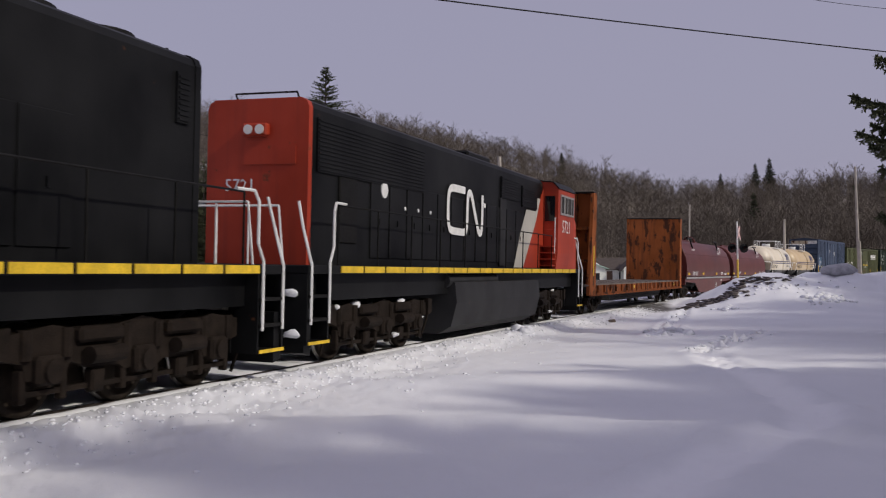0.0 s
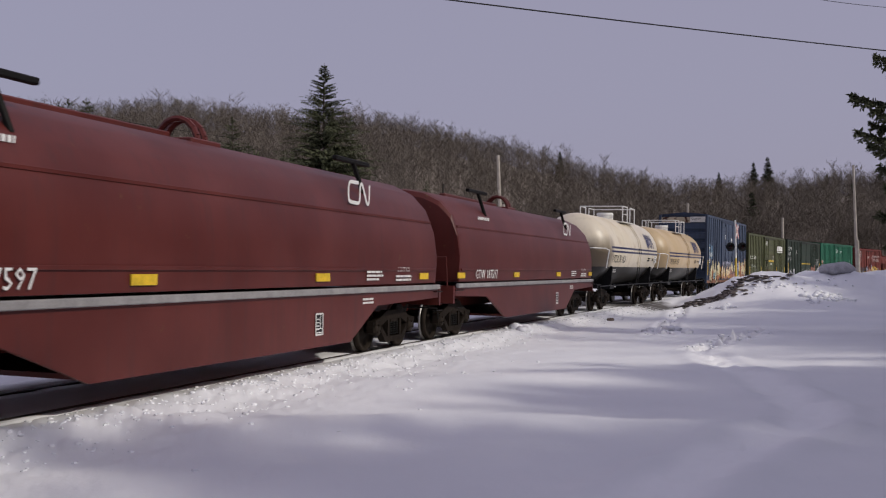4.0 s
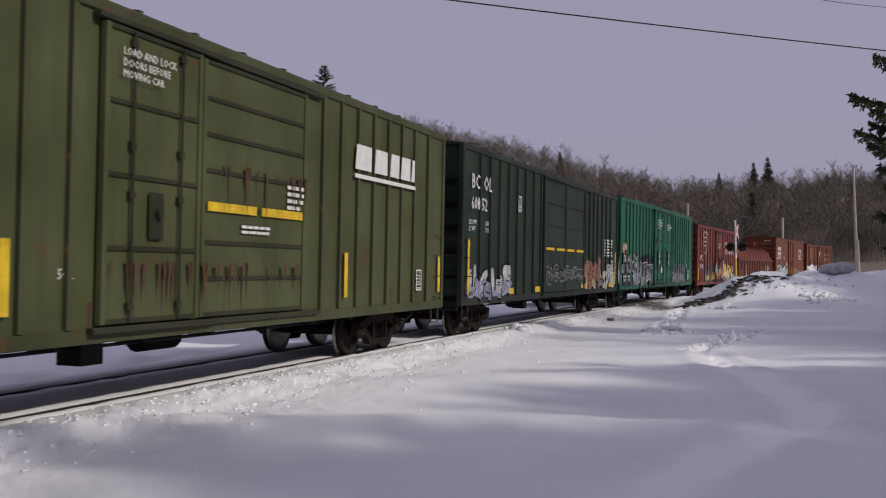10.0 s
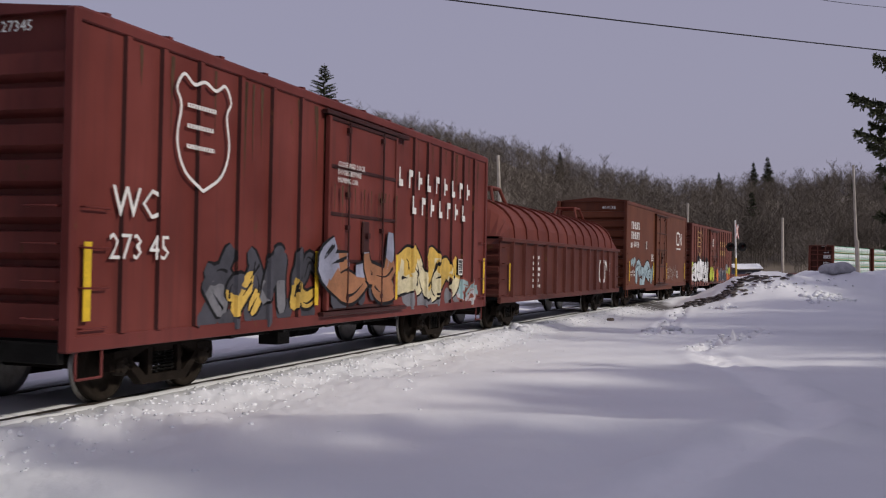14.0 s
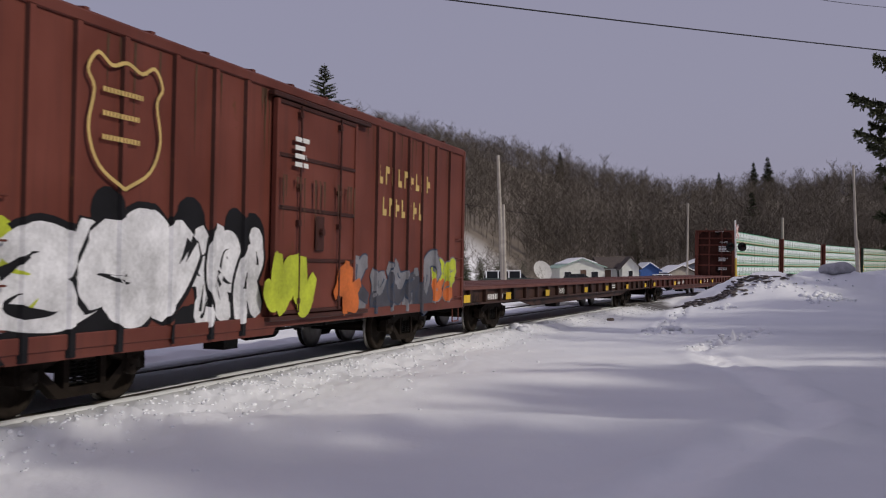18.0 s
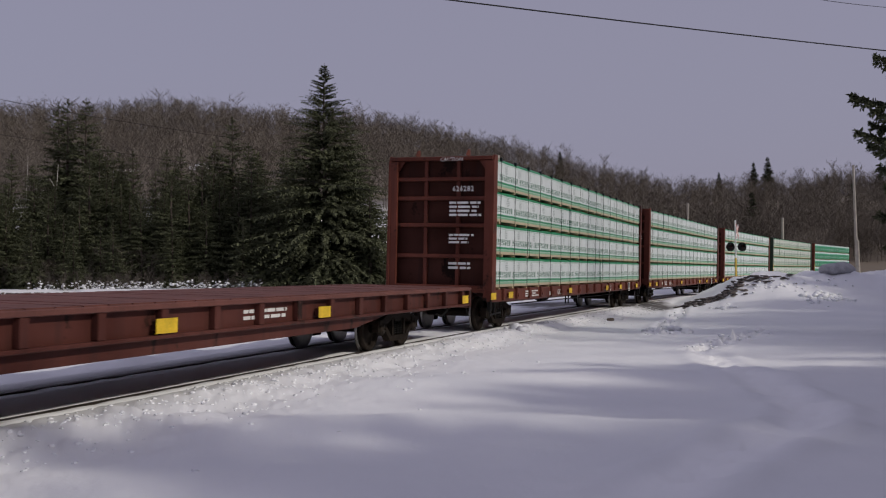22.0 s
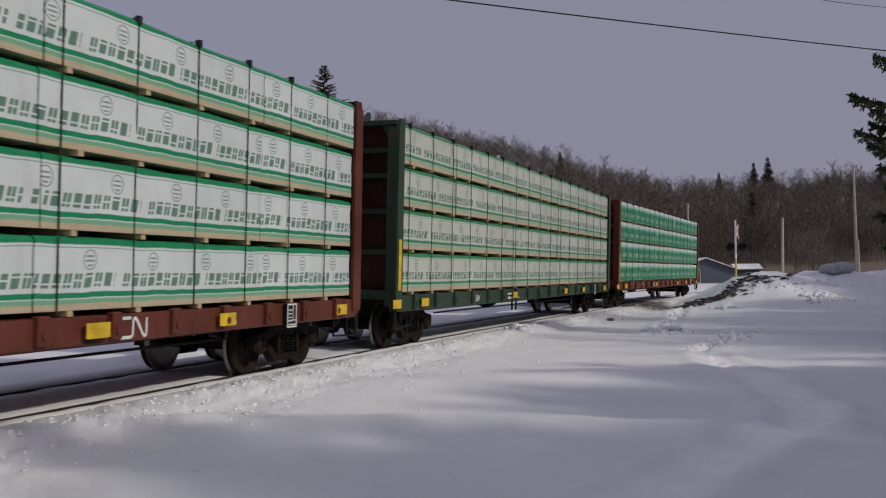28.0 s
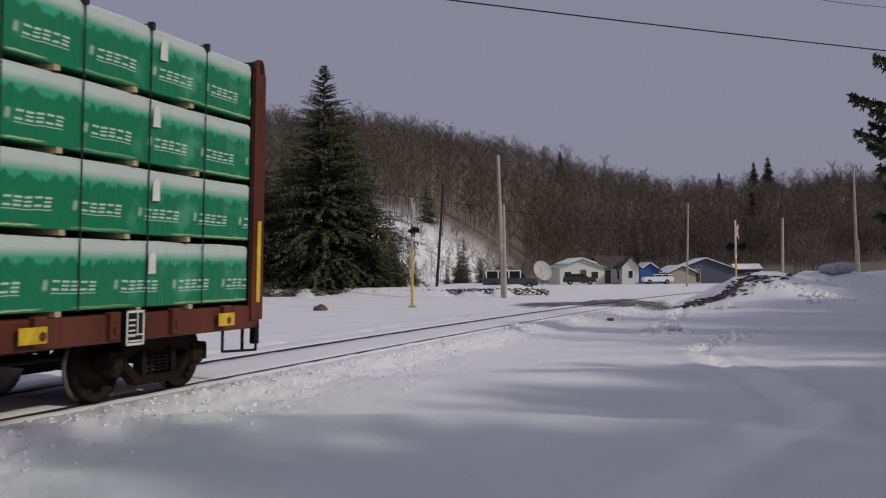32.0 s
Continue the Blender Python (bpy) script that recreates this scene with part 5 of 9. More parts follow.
# ---- covered gondola ----
def covered_gondola(label, o0, o1, paint, cover_paint):
    car, half = wagon("covered_gondola", label, o0, o1, (o1 - o0) / 2 - 2.1)
    for s in (-1, 1):
        bm = bmesh.new()
        box(bm, -half + 0.03, half - 0.03, s * 1.42 - 0.02, s * 1.42 + 0.02, 0.85, 2.42)
        part("side_wall", bm, paint, car)
        bm = bmesh.new()
        rbox(bm, -half, half, s * 1.46 - 0.06, s * 1.46 + 0.06, 2.36, 2.47, 0.015)
        rbox(bm, -half, half, s * 1.45 - 0.05, s * 1.45 + 0.05, 0.74, 0.90, 0.015)
        part("side_chord", bm, paint, car)
        for k in range(13):
            x = -half + 1.05 + (2 * half - 2.1) * k / 12
            bm = bmesh.new()
            prism(bm, [(x - 0.10, s * 1.44), (x - 0.06, s * 1.53), (x + 0.06, s * 1.53), (x + 0.10, s * 1.44)][::s], 0.88, 2.38, 'Z')
            part("side_post", bm, paint, car)
        bm = bmesh.new()
        prof = [(s * (half - 0.12), 0.85)]
        for k in range(5):
            z = 0.9 + k * 0.3
            prof += [(s * (half - 0.08), z), (s * (half - 0.0), z + 0.08), (s * (half - 0.0), z + 0.18), (s * (half - 0.08), z + 0.26)]
        prof += [(s * (half - 0.12), 2.44)]
        prism(bm, prof, -1.42, 1.42, 'Y')
        part("end_wall", bm, paint, car)
        ladder(car, s * (half - 0.35), 0.95, 2.2, -1.47, paint)
    bm = bmesh.new()
    box(bm, -half + 0.05, half - 0.05, -1.4, 1.4, 0.82, 0.9)
    box(bm, -half, half, -0.32, 0.32, 0.6, 0.84)
    part("underframe", bm, STEEL, car)
    arc = [(1.43 * math.cos(a), 2.47 + 1.12 * math.sin(a) ** 0.85) for a in np.linspace(math.pi, 0, 15)]
    bm = bmesh.new()
    secs = []
    for x, k in ((-half + 0.1, 0.0), (-half + 0.9, 0.82), (-half + 1.2, 1.0), (half - 1.2, 1.0), (half - 0.9, 0.82), (half - 0.1, 0.0)):
        secs.append([bm.verts.new((x, y, 2.47 + max(0.02, k) * (z - 2.47) + (0.02 if k == 0 else 0))) for y, z in arc])
    for a, b in zip(secs[:-1], secs[1:]):
        for i in range(len(arc) - 1):
            bm.faces.new((a[i], a[i + 1], b[i + 1], b[i]))
    bm.faces.new(secs[0])
    bm.faces.new(secs[-1][::-1])
    cover = part("cover", bm, cover_paint, car, "arched rust-red steel cover")
    for k in range(12):
        x = -half + 1.4 + (2 * half - 2.8) * k / 11
        bm = bmesh.new()
        for a, b in zip(arc[:-1], arc[1:]):
            prism(bm, [(a[0], a[1] - 0.01), (b[0], b[1] - 0.01), (b[0] * 1.02, b[1] + 0.06), (a[0] * 1.02, a[1] + 0.06)], x - 0.06, x + 0.06, 'X')
        part("cover_rib", bm, cover_paint, cover)
    for x in (-5.2, 5.2):
        bm = bmesh.new()
        for s in (-1, 1):
            tube(bm, [(x - 0.65, s * 0.5, 3.5), (x - 0.4, s * 0.35, 3.98), (x + 0.4, s * 0.35, 3.98), (x + 0.65, s * 0.5, 3.5)], 0.05, 6)
        tube(bm, [(x - 0.4, -0.35, 3.98), (x - 0.4, 0.35, 3.98)], 0.05, 6)
        tube(bm, [(x + 0.4, -0.35, 3.98), (x + 0.4, 0.35, 3.98)], 0.05, 6)
        part("lifting_bail", bm, cover_paint, cover)
    bars(car, -4.9, 1.1, 0.9, 1.0, 6, WHITE, -1.446, seed=12)
    open_band(car, 4.4, 1.2, 0.75, WHITE, -1.446)
    reflector(car, -half + 0.75, 1.05, 1.8, 0.09, -1.50)
    return car, half


# ---- locomotives ----
LOCO_BLACK = car_paint("loco_black", (0.0038, 0.004, 0.0046), 0.02, rough=0.5, fade=0.25, streak=0.3, gloss=0.09)
LOCO_RED = car_paint("loco_red", (0.36, 0.038, 0.014), 0.06, rough=0.5, fade=0.2, streak=0.4)
FLASH_WHITE = car_paint("flash_white", (0.44, 0.42, 0.38), 0.03, rough=0.6, fade=0.12, streak=0.35)
LOCO_GREY = car_paint("loco_grey", (0.022, 0.022, 0.024), 0.05, rough=0.6, fade=0.2, gloss=0.1)
COIL_FRAME = mat("dull_aluminium", (0.34, 0.33, 0.31), 0.5, 0.3, 0.3, 5)
GLASS_DARK = mat("dark_glass", (0.008, 0.009, 0.011), 0.08, 0, 0.1)
LAMP = mat("lamp_glass", (0.75, 0.72, 0.65), 0.1, 0.2, 0.1)
LOCO_WHEEL = wheelset_mesh(0.52, 1.0)
PACKED = mat("packed_snow", (0.78, 0.79, 0.82), 0.8, 0, 0.15, 6, 0.5, 30)


def loco_frame_mesh():
    """Cast side frame of a six-wheel truck, with journal boxes, springs, brake cylinders and a tie bar."""
    bm = bmesh.new()
    prism(bm, [(-2.4, 0.70), (-2.3, 0.93), (-1.6, 1.02), (-0.9, 0.90), (0, 1.06), (0.9, 0.90), (1.6, 1.02), (2.3, 0.93), (2.4, 0.70), (2.05, 0.62), (2.0, 0.44), (1.42, 0.44),
               (1.3, 0.60), (0.95, 0.50), (0.45, 0.50), (0.33, 0.44), (-0.33, 0.44), (-0.45, 0.50), (-0.95, 0.50), (-1.3, 0.60), (-1.42, 0.44), (-2.0, 0.44), (-2.05, 0.62)], -0.06, 0.06, 'Y')
    for x in (-1.7, 0.0, 1.7):
        rbox(bm, x - 0.21, x + 0.21, -0.15, 0.10, 0.38, 0.70, 0.04)
        cyl(bm, (x, -0.19, 0.53), (x, -0.14, 0.53), 0.13, 0.14, 12)
        for q in (-0.32, 0.32):
            cyl(bm, (x + q, -0.04, 0.66), (x + q, -0.04, 0.98), 0.085, seg=10)
            rbox(bm, x + q - 0.05, x + q + 0.05, -0.05, 0.06, 0.2, 0.56, 0.015)
    for x in (-0.85, 0.85):
        rbox(bm, x - 0.40, x + 0.40, -0.16, 0.10, 0.80, 0.98, 0.04)
        cyl(bm, (x - 0.28, -0.17, 0.66), (x + 0.32, -0.17, 0.66), 0.10, seg=12)
        rbox(bm, x - 0.12, x + 0.12, -0.10, 0.04, 0.22, 0.5, 0.03)
    box(bm, -2.05, 2.05, -0.03, 0.03, 0.27, 0.33)
    for e in (-1, 1):
        tube(bm, [(e * 2.3, -0.02, 1.0), (e * 2.48, -0.02, 0.6), (e * 2.40, 0.1, 0.14)], 0.025, 5)
        prism(bm, [(e * 2.3, 0.66), (e * 2.52, 0.72), (e * 2.52, 1.0), (e * 2.3, 1.02)], -0.12, 0.10, 'Y')
    return finish(bm, "side_frame", TRUCK)


LOCO_FRAME = loco_frame_mesh()


def loco_truck(car, x):
    bm = bmesh.new()
    rbox(bm, -2.3, 2.3, -0.62, 0.62, 0.24, 1.05, 0.05)
    tr = part("truck", bm, TRUCK, car, "black six-wheel locomotive truck", pose(x, 0, 0))
    for s in (-1, 1):
        part("side_frame", LOCO_FRAME, TRUCK, tr, at=pose(0, s * 1.05, 0, 0, 0, 0 if s < 0 else 180))
    for d in (-1.7, 0.0, 1.7):
        ROLLING.append((part("wheelset", LOCO_WHEEL, WHEEL, tr, at=pose(d, 0, 0.52)), car, 0.52))
    rng = random.Random(int(x * 10))
    for k in range(15):
        bm = bmesh.new()
        a = rng.uniform(-2.3, 2.3)
        bmesh.ops.create_icosphere(bm, subdivisions=2, radius=0.10, matrix=Matrix.Diagonal((rng.uniform(0.6, 2.2), 0.8, rng.uniform(0.3, 0.7), 1)))
        for v in bm.verts:
            v.co += noise.noise_vector(v.co * 9 + Vector((k, 0, 0))) * 0.05
        part("caked_snow", bm, PACKED, tr, "caked snow", pose(a, rng.choice((-1.08, -1.08, -0.98)), rng.choice((0.98, 0.9, 0.62, 1.0, 0.45, 0.33))), True)


def locomotive(label, o0, o1, number, flip=False, plain=False, truck_in=3.9, deck=0.85):
    ob = tagged(new("locomotive"), label, "locomotive", "locomotives of the train")
    half = (o1 - o0) / 2
    tc = half - truck_in
    for x in (-tc, tc):
        loco_truck(ob, x)
    TRAIN.append((ob, (o0 + o1) / 2, tc, flip))
    for s in (-1, 1):
        part("coupler", COUPLER_M, STEEL, ob, at=pose(s * (half - 0.15), 0, 0, 0, 0, 0 if s > 0 else 180))
    bm = bmesh.new()
    rbox(bm, -half + 0.05, half - 0.05, -1.46, 1.46, 1.56, 1.70, 0.015)
    box(bm, -half + 0.3, half - 0.3, -1.22, 1.22, 1.10, 1.56)
    part("walkway", bm, LOCO_BLACK, ob)
    n = 19
    stripe = 0.85 if plain else 1.2
    for s in (-1, 1):
        for k in range(n):
            a = -half + stripe + (2 * half - 2 * stripe) * k / n
            b = -half + stripe + (2 * half - 2 * stripe) * (k + 1) / n - 0.07
            bm = bmesh.new()
            box(bm, a, b, s * 1.47 - 0.008, s * 1.47 + 0.008, 1.575, 1.69)
            part("edge_stripe", bm, YELLOW, ob, "yellow reflective sill stripe")
    # long hood
    W = 0.97
    hood = [(-W, 1.7), (-W, 4.36), (-0.93, 4.46), (-0.82, 4.52), (0.82, 4.52), (0.93, 4.46), (W, 4.36), (W, 1.7)]
    h0, h1 = -half + deck, 6.4
    bm = bmesh.new()
    prism(bm, hood, h0 + 0.14, h1, 'X')
    long_hood = part("long_hood", bm, LOCO_BLACK, ob, "black long hood")
    bm = bmesh.new()
    prism(bm, [(y * 1.012, z + (0.012 if z > 2 else 0)) for y, z in hood], h0, h0 + 0.14, 'X')
    end = part("hood_end", bm, LOCO_BLACK if plain else LOCO_RED, long_hood, "black hood end" if plain else "red hood end")
    for k in range(12):
        x = h0 + 2.6 + k * 0.93
        for s in (-1, 1):
            bm = bmesh.new()
            rbox(bm, x, x + 0.86, s * (W + 0.012) - 0.014, s * (W + 0.012) + 0.014, 1.85, 3.35, 0.01)
            box(bm, x + 0.38, x + 0.44, s * (W + 0.03) - 0.02, s * (W + 0.03) + 0.02, 2.5, 2.62)
            part("hood_door", bm, LOCO_BLACK, long_hood)
    for x0, x1, z0, z1 in ((h0 + 0.3, h0 + 0.6 if plain else h0 + 5.4, 3.55 if plain else 3.3, 4.22), (1.75, 3.6, 3.62, 4.2), (3.9, 5.6, 3.5, 4.12)):
        for s in (-1, 1):
            bm = bmesh.new()
            box(bm, x0, x1, s * (W + 0.02) - 0.02, s * (W + 0.02) + 0.02, z0, z1)
            for k in range(int((z1 - z0) / 0.07)):
                box(bm, x0 + 0.03, x1 - 0.03, s * (W + 0.045) - 0.01, s * (W + 0.045) + 0.01, z0 + 0.03 + k * 0.07, z0 + 0.065 + k * 0.07)
            part("radiator_grille", bm, LOCO_BLACK, long_hood)
    for x in (h0 + 1.2, h0 + 2.7):
        bm = bmesh.new()
        cyl(bm, (x, 0, 4.48), (x, 0, 4.64), 0.66, 0.62, seg=24)
        part("roof_fan", bm, STEEL, long_hood)
    bm = bmesh.new()
    rbox(bm, -0.4, 1.5, -0.75, 0.75, 4.48, 4.68, 0.05)
    part("exhaust_hatch", bm, LOCO_BLACK, long_hood)
    bm = bmesh.new()
    tube(bm, [(h0 + 0.2, -0.7, 4.50), (h0 + 0.1, -0.7, 4.64), (h0 + 0.1, 0.5, 4.64), (h0 + 0.2, 0.5, 4.50)], 0.018, 5)
    part("roof_grab", bm, STEEL, long_hood)
    # light cluster and end fittings
    bm = bmesh.new()
    rbox(bm, h0 - 0.12, h0 + 0.02, -0.24, 0.24, 3.88, 4.1, 0.03)
    hl = part("headlight", bm, LOCO_RED, long_hood)
    for y in (-0.11, 0.11):
        bm = bmesh.new()
        cyl(bm, (h0 - 0.14, y, 3.99), (h0 - 0.115, y, 3.99), 0.085, seg=14)
        part("lens", bm, LAMP, hl, "clear lamp lens")
    bm = bmesh.new()
    box(bm, h0 - 0.02, h0 + 0.01, -0.75, 0.25, 3.4, 3.72)
    part("class_board", bm, LOCO_RED, long_hood)
    letter(ob, number, h0 - 0.006, 2.95, 0.3, WHITE, 0.62, "number", -90)
    # cab at the far end
    bm = bmesh.new()
    prism(bm, [(-1.42, 1.7), (-1.48, 2.2), (-1.48, 4.22), (-1.3, 4.42), (-0.6, 4.5), (0.6, 4.5), (1.3, 4.42), (1.48, 4.22), (1.48, 2.2), (1.42, 1.7)], 6.45, 8.8, 'X')
    cab = part("cab", bm, LOCO_RED, ob, "red cab")
    bm = bmesh.new()
    prism(bm, [(8.8, 1.7), (8.8, 3.9), (8.95, 3.5), (9.3, 3.2), (9.42, 1.7)], -1.42, 1.42, 'Y')
    part("nose", bm, LOCO_RED, cab)
    for s in (-1, 1):
        for x0, x1 in ((6.78, 7.14), (7.30, 8.52)):
            bm = bmesh.new()
            for q in ((x0 - 0.06, x1 + 0.06, 3.42, 3.48), (x0 - 0.06, x1 + 0.06, 4.0, 4.06), (x0 - 0.06, x0, 3.48, 4.0), (x1, x1 + 0.06, 3.48, 4.0)):
                box(bm, q[0], q[1], s * 1.495 - 0.02, s * 1.495 + 0.02, q[2], q[3])
            wf = part("window_frame", bm, COIL_FRAME, cab, "dull aluminium window frame")
            bm = bmesh.new()
            box(bm, x0, x1, s * 1.488 - 0.006, s * 1.488 + 0.006, 3.48, 4.0)
            part("cab_window", bm, GLASS_DARK, wf, "dark cab window")
            if x1 - x0 > 1:
                for q in (x0 + 0.36, x1 - 0.28):
                    bm = bmesh.new()
                    box(bm, q - 0.025, q + 0.025, s * 1.503 - 0.01, s * 1.503 + 0.01, 3.48, 4.0)
                    part("sash_bar", bm, COIL_FRAME, wf)
        bm = bmesh.new()
        rbox(bm, 6.43, 6.455, *sorted((s * 1.05, s * 1.38)), 3.2, 4.0, 0.01)
        part("rear_window", bm, GLASS_DARK, cab, "dark rear cab window")
        bm = bmesh.new()
        rbox(bm, 6.425, 6.455, *sorted((s * 1.02, s * 1.42)), 1.85, 2.95, 0.01)
        dr = part("cab_door", bm, LOCO_RED, cab)
        bm = bmesh.new()
        tube(bm, [(6.42, s * 1.40, 2.2), (6.38, s * 1.40, 2.2), (6.38, s * 1.40, 3.3), (6.42, s * 1.40, 3.3)], 0.018, 5)
        part("door_rail", bm, WHITE, dr)
        for k in range(4):
            bm = bmesh.new()
            box(bm, 6.0, 6.43, *sorted((s * 1.0, s * 1.40)), 1.78 + k * 0.2, 1.82 + k * 0.2)
            part("cab_step", bm, LOCO_RED, cab)
        bm = bmesh.new()
        prism(bm, [(s * 1.49, 4.225), (s * 1.31, 4.425), (s * 0.6, 4.505), (s * 0.6, 4.53), (s * 1.32, 4.45), (s * 1.52, 4.235)], 6.42, 8.83, 'X')
        part("cab_roof_edge", bm, LOCO_BLACK, cab)
    # slanted white and red flash on the hood side
    for s in (-1, 1):
        bm = bmesh.new()
        prism(bm, [(3.11, 1.72), (4.09, 1.72), (5.53, 3.18), (5.99, 3.87), (5.63, 3.87), (5.5, 3.45), (4.39, 3.45), (3.75, 2.7)], s * (W + 0.034) - 0.006, s * (W + 0.034) + 0.006, 'Y')
        part("white_flash", bm, FLASH_WHITE, ob, "white slanted paint flash")
        bm = bmesh.new()
        prism(bm, [(4.10, 1.72), (6.4, 1.72), (6.4, 4.2), (6.1, 4.0), (5.54, 3.18)], s * (W + 0.034) - 0.006, s * (W + 0.034) + 0.006, 'Y')
        part("red_flash", bm, LOCO_RED, ob)
        bm = bmesh.new()
        rbox(bm, 1.65, 2.2, s * (W + 0.03) - 0.03, s * (W + 0.03) + 0.03, 1.75, 3.6, 0.02)
        part("filter_panel", bm, LOCO_GREY, ob, "dark grey ribless panel")
        bm = bmesh.new()
        rbox(bm, 0.2, 0.34, s * (W + 0.03) - 0.012, s * (W + 0.03) + 0.012, 3.25, 3.36, 0.005)
        part("small_plate", bm, WHITE, ob)
    for k in range(3):
        bm = bmesh.new()
        cyl(bm, (h0 + 4.3 + k * 0.75, -W - 0.05, 2.9), (h0 + 4.3 + k * 0.75, -W - 0.03, 2.9), 0.04, seg=8)
        part("sight_glass", bm, WHITE, ob)
    bm = bmesh.new()
    rbox(bm, h0 + 1.2, h0 + 1.95, -W - 0.04, -W + 0.01, 2.1, 3.3, 0.02)
    part("side_panel", bm, STEEL, ob)
    open_band(ob, -2.6, 2.55, 1.02, WHITE, -W - 0.055)
    bm = bmesh.new()
    cyl(bm, (h0 + 3.2, -W - 0.05, 3.2), (h0 + 3.2, -W - 0.01, 3.2), 0.16, seg=20)
    part("round_plate", bm, WHITE, ob, "white round plate")
    letter(ob, number, 6.98, 2.86, 0.58, WHITE, -1.492, "number")
    # fuel tank
    bm = bmesh.new()
    prism(bm, [(-1.40, 1.36), (-1.45, 0.9), (-1.32, 0.36), (-1.0, 0.18), (1.0, 0.18), (1.32, 0.36), (1.45, 0.9), (1.40, 1.36)], -3.1, 4.4, 'X')
    part("fuel_tank", bm, LOCO_GREY, ob, "grey fuel tank")
    for s in (-1, 1):
        bm = bmesh.new()
        cyl(bm, (-3.3, s * 1.18, 1.4), (0.45, s * 1.18, 1.4), 0.17, seg=14)
        part("air_reservoir", bm, LOCO_GREY, ob)
    # rails and steps
    for s in (-1, 1):
        bm = bmesh.new()
        xs = spread(-half + 1.2, 6.0, 10)
        for x in xs:
            tube(bm, [(x, s * 1.4, 1.7), (x, s * 1.4, 2.72)], 0.017, 5)
        tube(bm, [(xs[0], s * 1.4, 2.72), (xs[-1], s * 1.4, 2.72)], 0.017, 5)
        part("hand_rail", bm, STEEL, ob)
        for e in (-1, 1):
            bm = bmesh.new()
            x = e * (half - 0.9)
            tube(bm, [(x - e * 0.55, s * 1.42, 2.75), (x - e * 0.1, s * 1.45, 2.75), (x, s * 1.47, 2.6), (x, s * 1.47, 2.0), (x + e * 0.15, s * 1.48, 1.75), (x + e * 0.15, s * 1.48, 0.75)], 0.024, 6)
            part("step_rail", bm, WHITE, ob, "white step handrail")
            bm = bmesh.new()
            tube(bm, [(x + e * 0.75, s * 1.2, 2.72), (x + e * 0.78, s * 1.3, 2.3), (x + e * 0.78, s * 1.47, 1.7), (x + e * 0.78, s * 1.47, 0.75)], 0.024, 6)
            part("step_rail", bm, WHITE, ob, "white step handrail")
            bm = bmesh.new()
            box(bm, *sorted((x + e * 0.05, x + e * 0.85)), s * 1.0 - 0.02, s * 1.0 + 0.02, 0.42, 1.56)
            part("step_back", bm, LOCO_BLACK, ob)
            for q in (0, 1):
                bm = bmesh.new()
                box(bm, *sorted((x + e * (0.08 + 0.74 * q), x + e * (0.12 + 0.74 * q))), *sorted((s * 1.0, s * 1.44)), 0.42, 1.56)
                part("step_side", bm, LOCO_BLACK, ob)
            for z in (0.45, 0.82, 1.2):
                bm = bmesh.new()
                box(bm, *sorted((x + e * 0.1, x + e * 0.84)), *sorted((s * 1.0, s * 1.46)), z - 0.02, z + 0.02)
                box(bm, *sorted((x + e * 0.1, x + e * 0.84)), *sorted((s * 1.455, s * 1.475)), z - 0.025, z + 0.025, 1)
                part("step", finish(bm, "step", [STEEL, YELLOW if z < 0.5 else STEEL]), STEEL, ob)
    for e in (-1, 1):
        bm = bmesh.new()
        x = e * (half - 0.12)
        tube(bm, [(x, -0.95, 1.7), (x, -0.85, 2.65), (x, 0.85, 2.65), (x, 0.95, 1.7)], 0.02, 5)
        tube(bm, [(x, -0.3, 1.7), (x, -0.3, 2.65)], 0.018, 5)
        tube(bm, [(x, 0.3, 1.7), (x, 0.3, 2.65)], 0.018, 5)
        part("end_rail", bm, WHITE if e < 0 else STEEL, ob)
        bm = bmesh.new()
        prism(bm, [(e * (half - 0.25), 0.25), (e * (half - 0.02), 0.3), (e * (half - 0.1), 1.0), (e * (half - 0.25), 1.0)], -1.4, 1.4, 'Y')
        part("pilot_plate", bm, LOCO_BLACK, ob)
        for k in range(4):
            bm = bmesh.new()
            y = (-1.15, -0.7, -0.35, -1.2)[k]
            bmesh.ops.create_icosphere(bm, subdivisions=2, radius=0.10, matrix=Matrix.Diagonal((0.7, 1.5, 0.7, 1)))
            for v in bm.verts:
                v.co += noise.noise_vector(v.co * 8 + Vector((k * 3, e, 0))) * 0.05
            part("caked_snow", bm, PACKED, ob, "caked snow", pose(e * half, y, (1.25, 1.0, 1.35, 0.6)[k]), True)
    return ob, half


# ---- the train, in order ----
K_ORANGE = car_paint("rusty_orange", (0.30, 0.083, 0.017), 0.42, rough=0.8, fade=0.3, rust_color=(0.075, 0.028, 0.013), streak=0.8, tall=0.42, grain=3.4)
PLANK = mat("weathered_plank", (0.15, 0.12, 0.10), 0.85, 0, 0.4, 3, 0.3, 30)
RUST_DECK = mat("rust_deck", (0.13, 0.045, 0.035), 0.8, 0, 0.35, 2, 0.3, 30)
COIL_RED = car_paint("coil_red", (0.090, 0.0130, 0.009), 0.08, rough=0.45, fade=0.2, streak=0.45, gloss=0.35)
COIL_GREY = mat("chord_grey", (0.30, 0.29, 0.29), 0.6, 0.2, 0.3, 5)
CREAM = tank_paint("cream_tank", (0.71, 0.655, 0.55), 0.9)
CREAM_2 = tank_paint("yellowed_tank", (0.55, 0.43, 0.27), 0.35)
BLUE = car_paint("faded_blue", (0.042, 0.061, 0.104), 0.03, fade=0.22, streak=0.4)
BLUE_TRIM = car_paint("faded_blue_trim", (0.034, 0.049, 0.085), 0.08, streak=0.4)
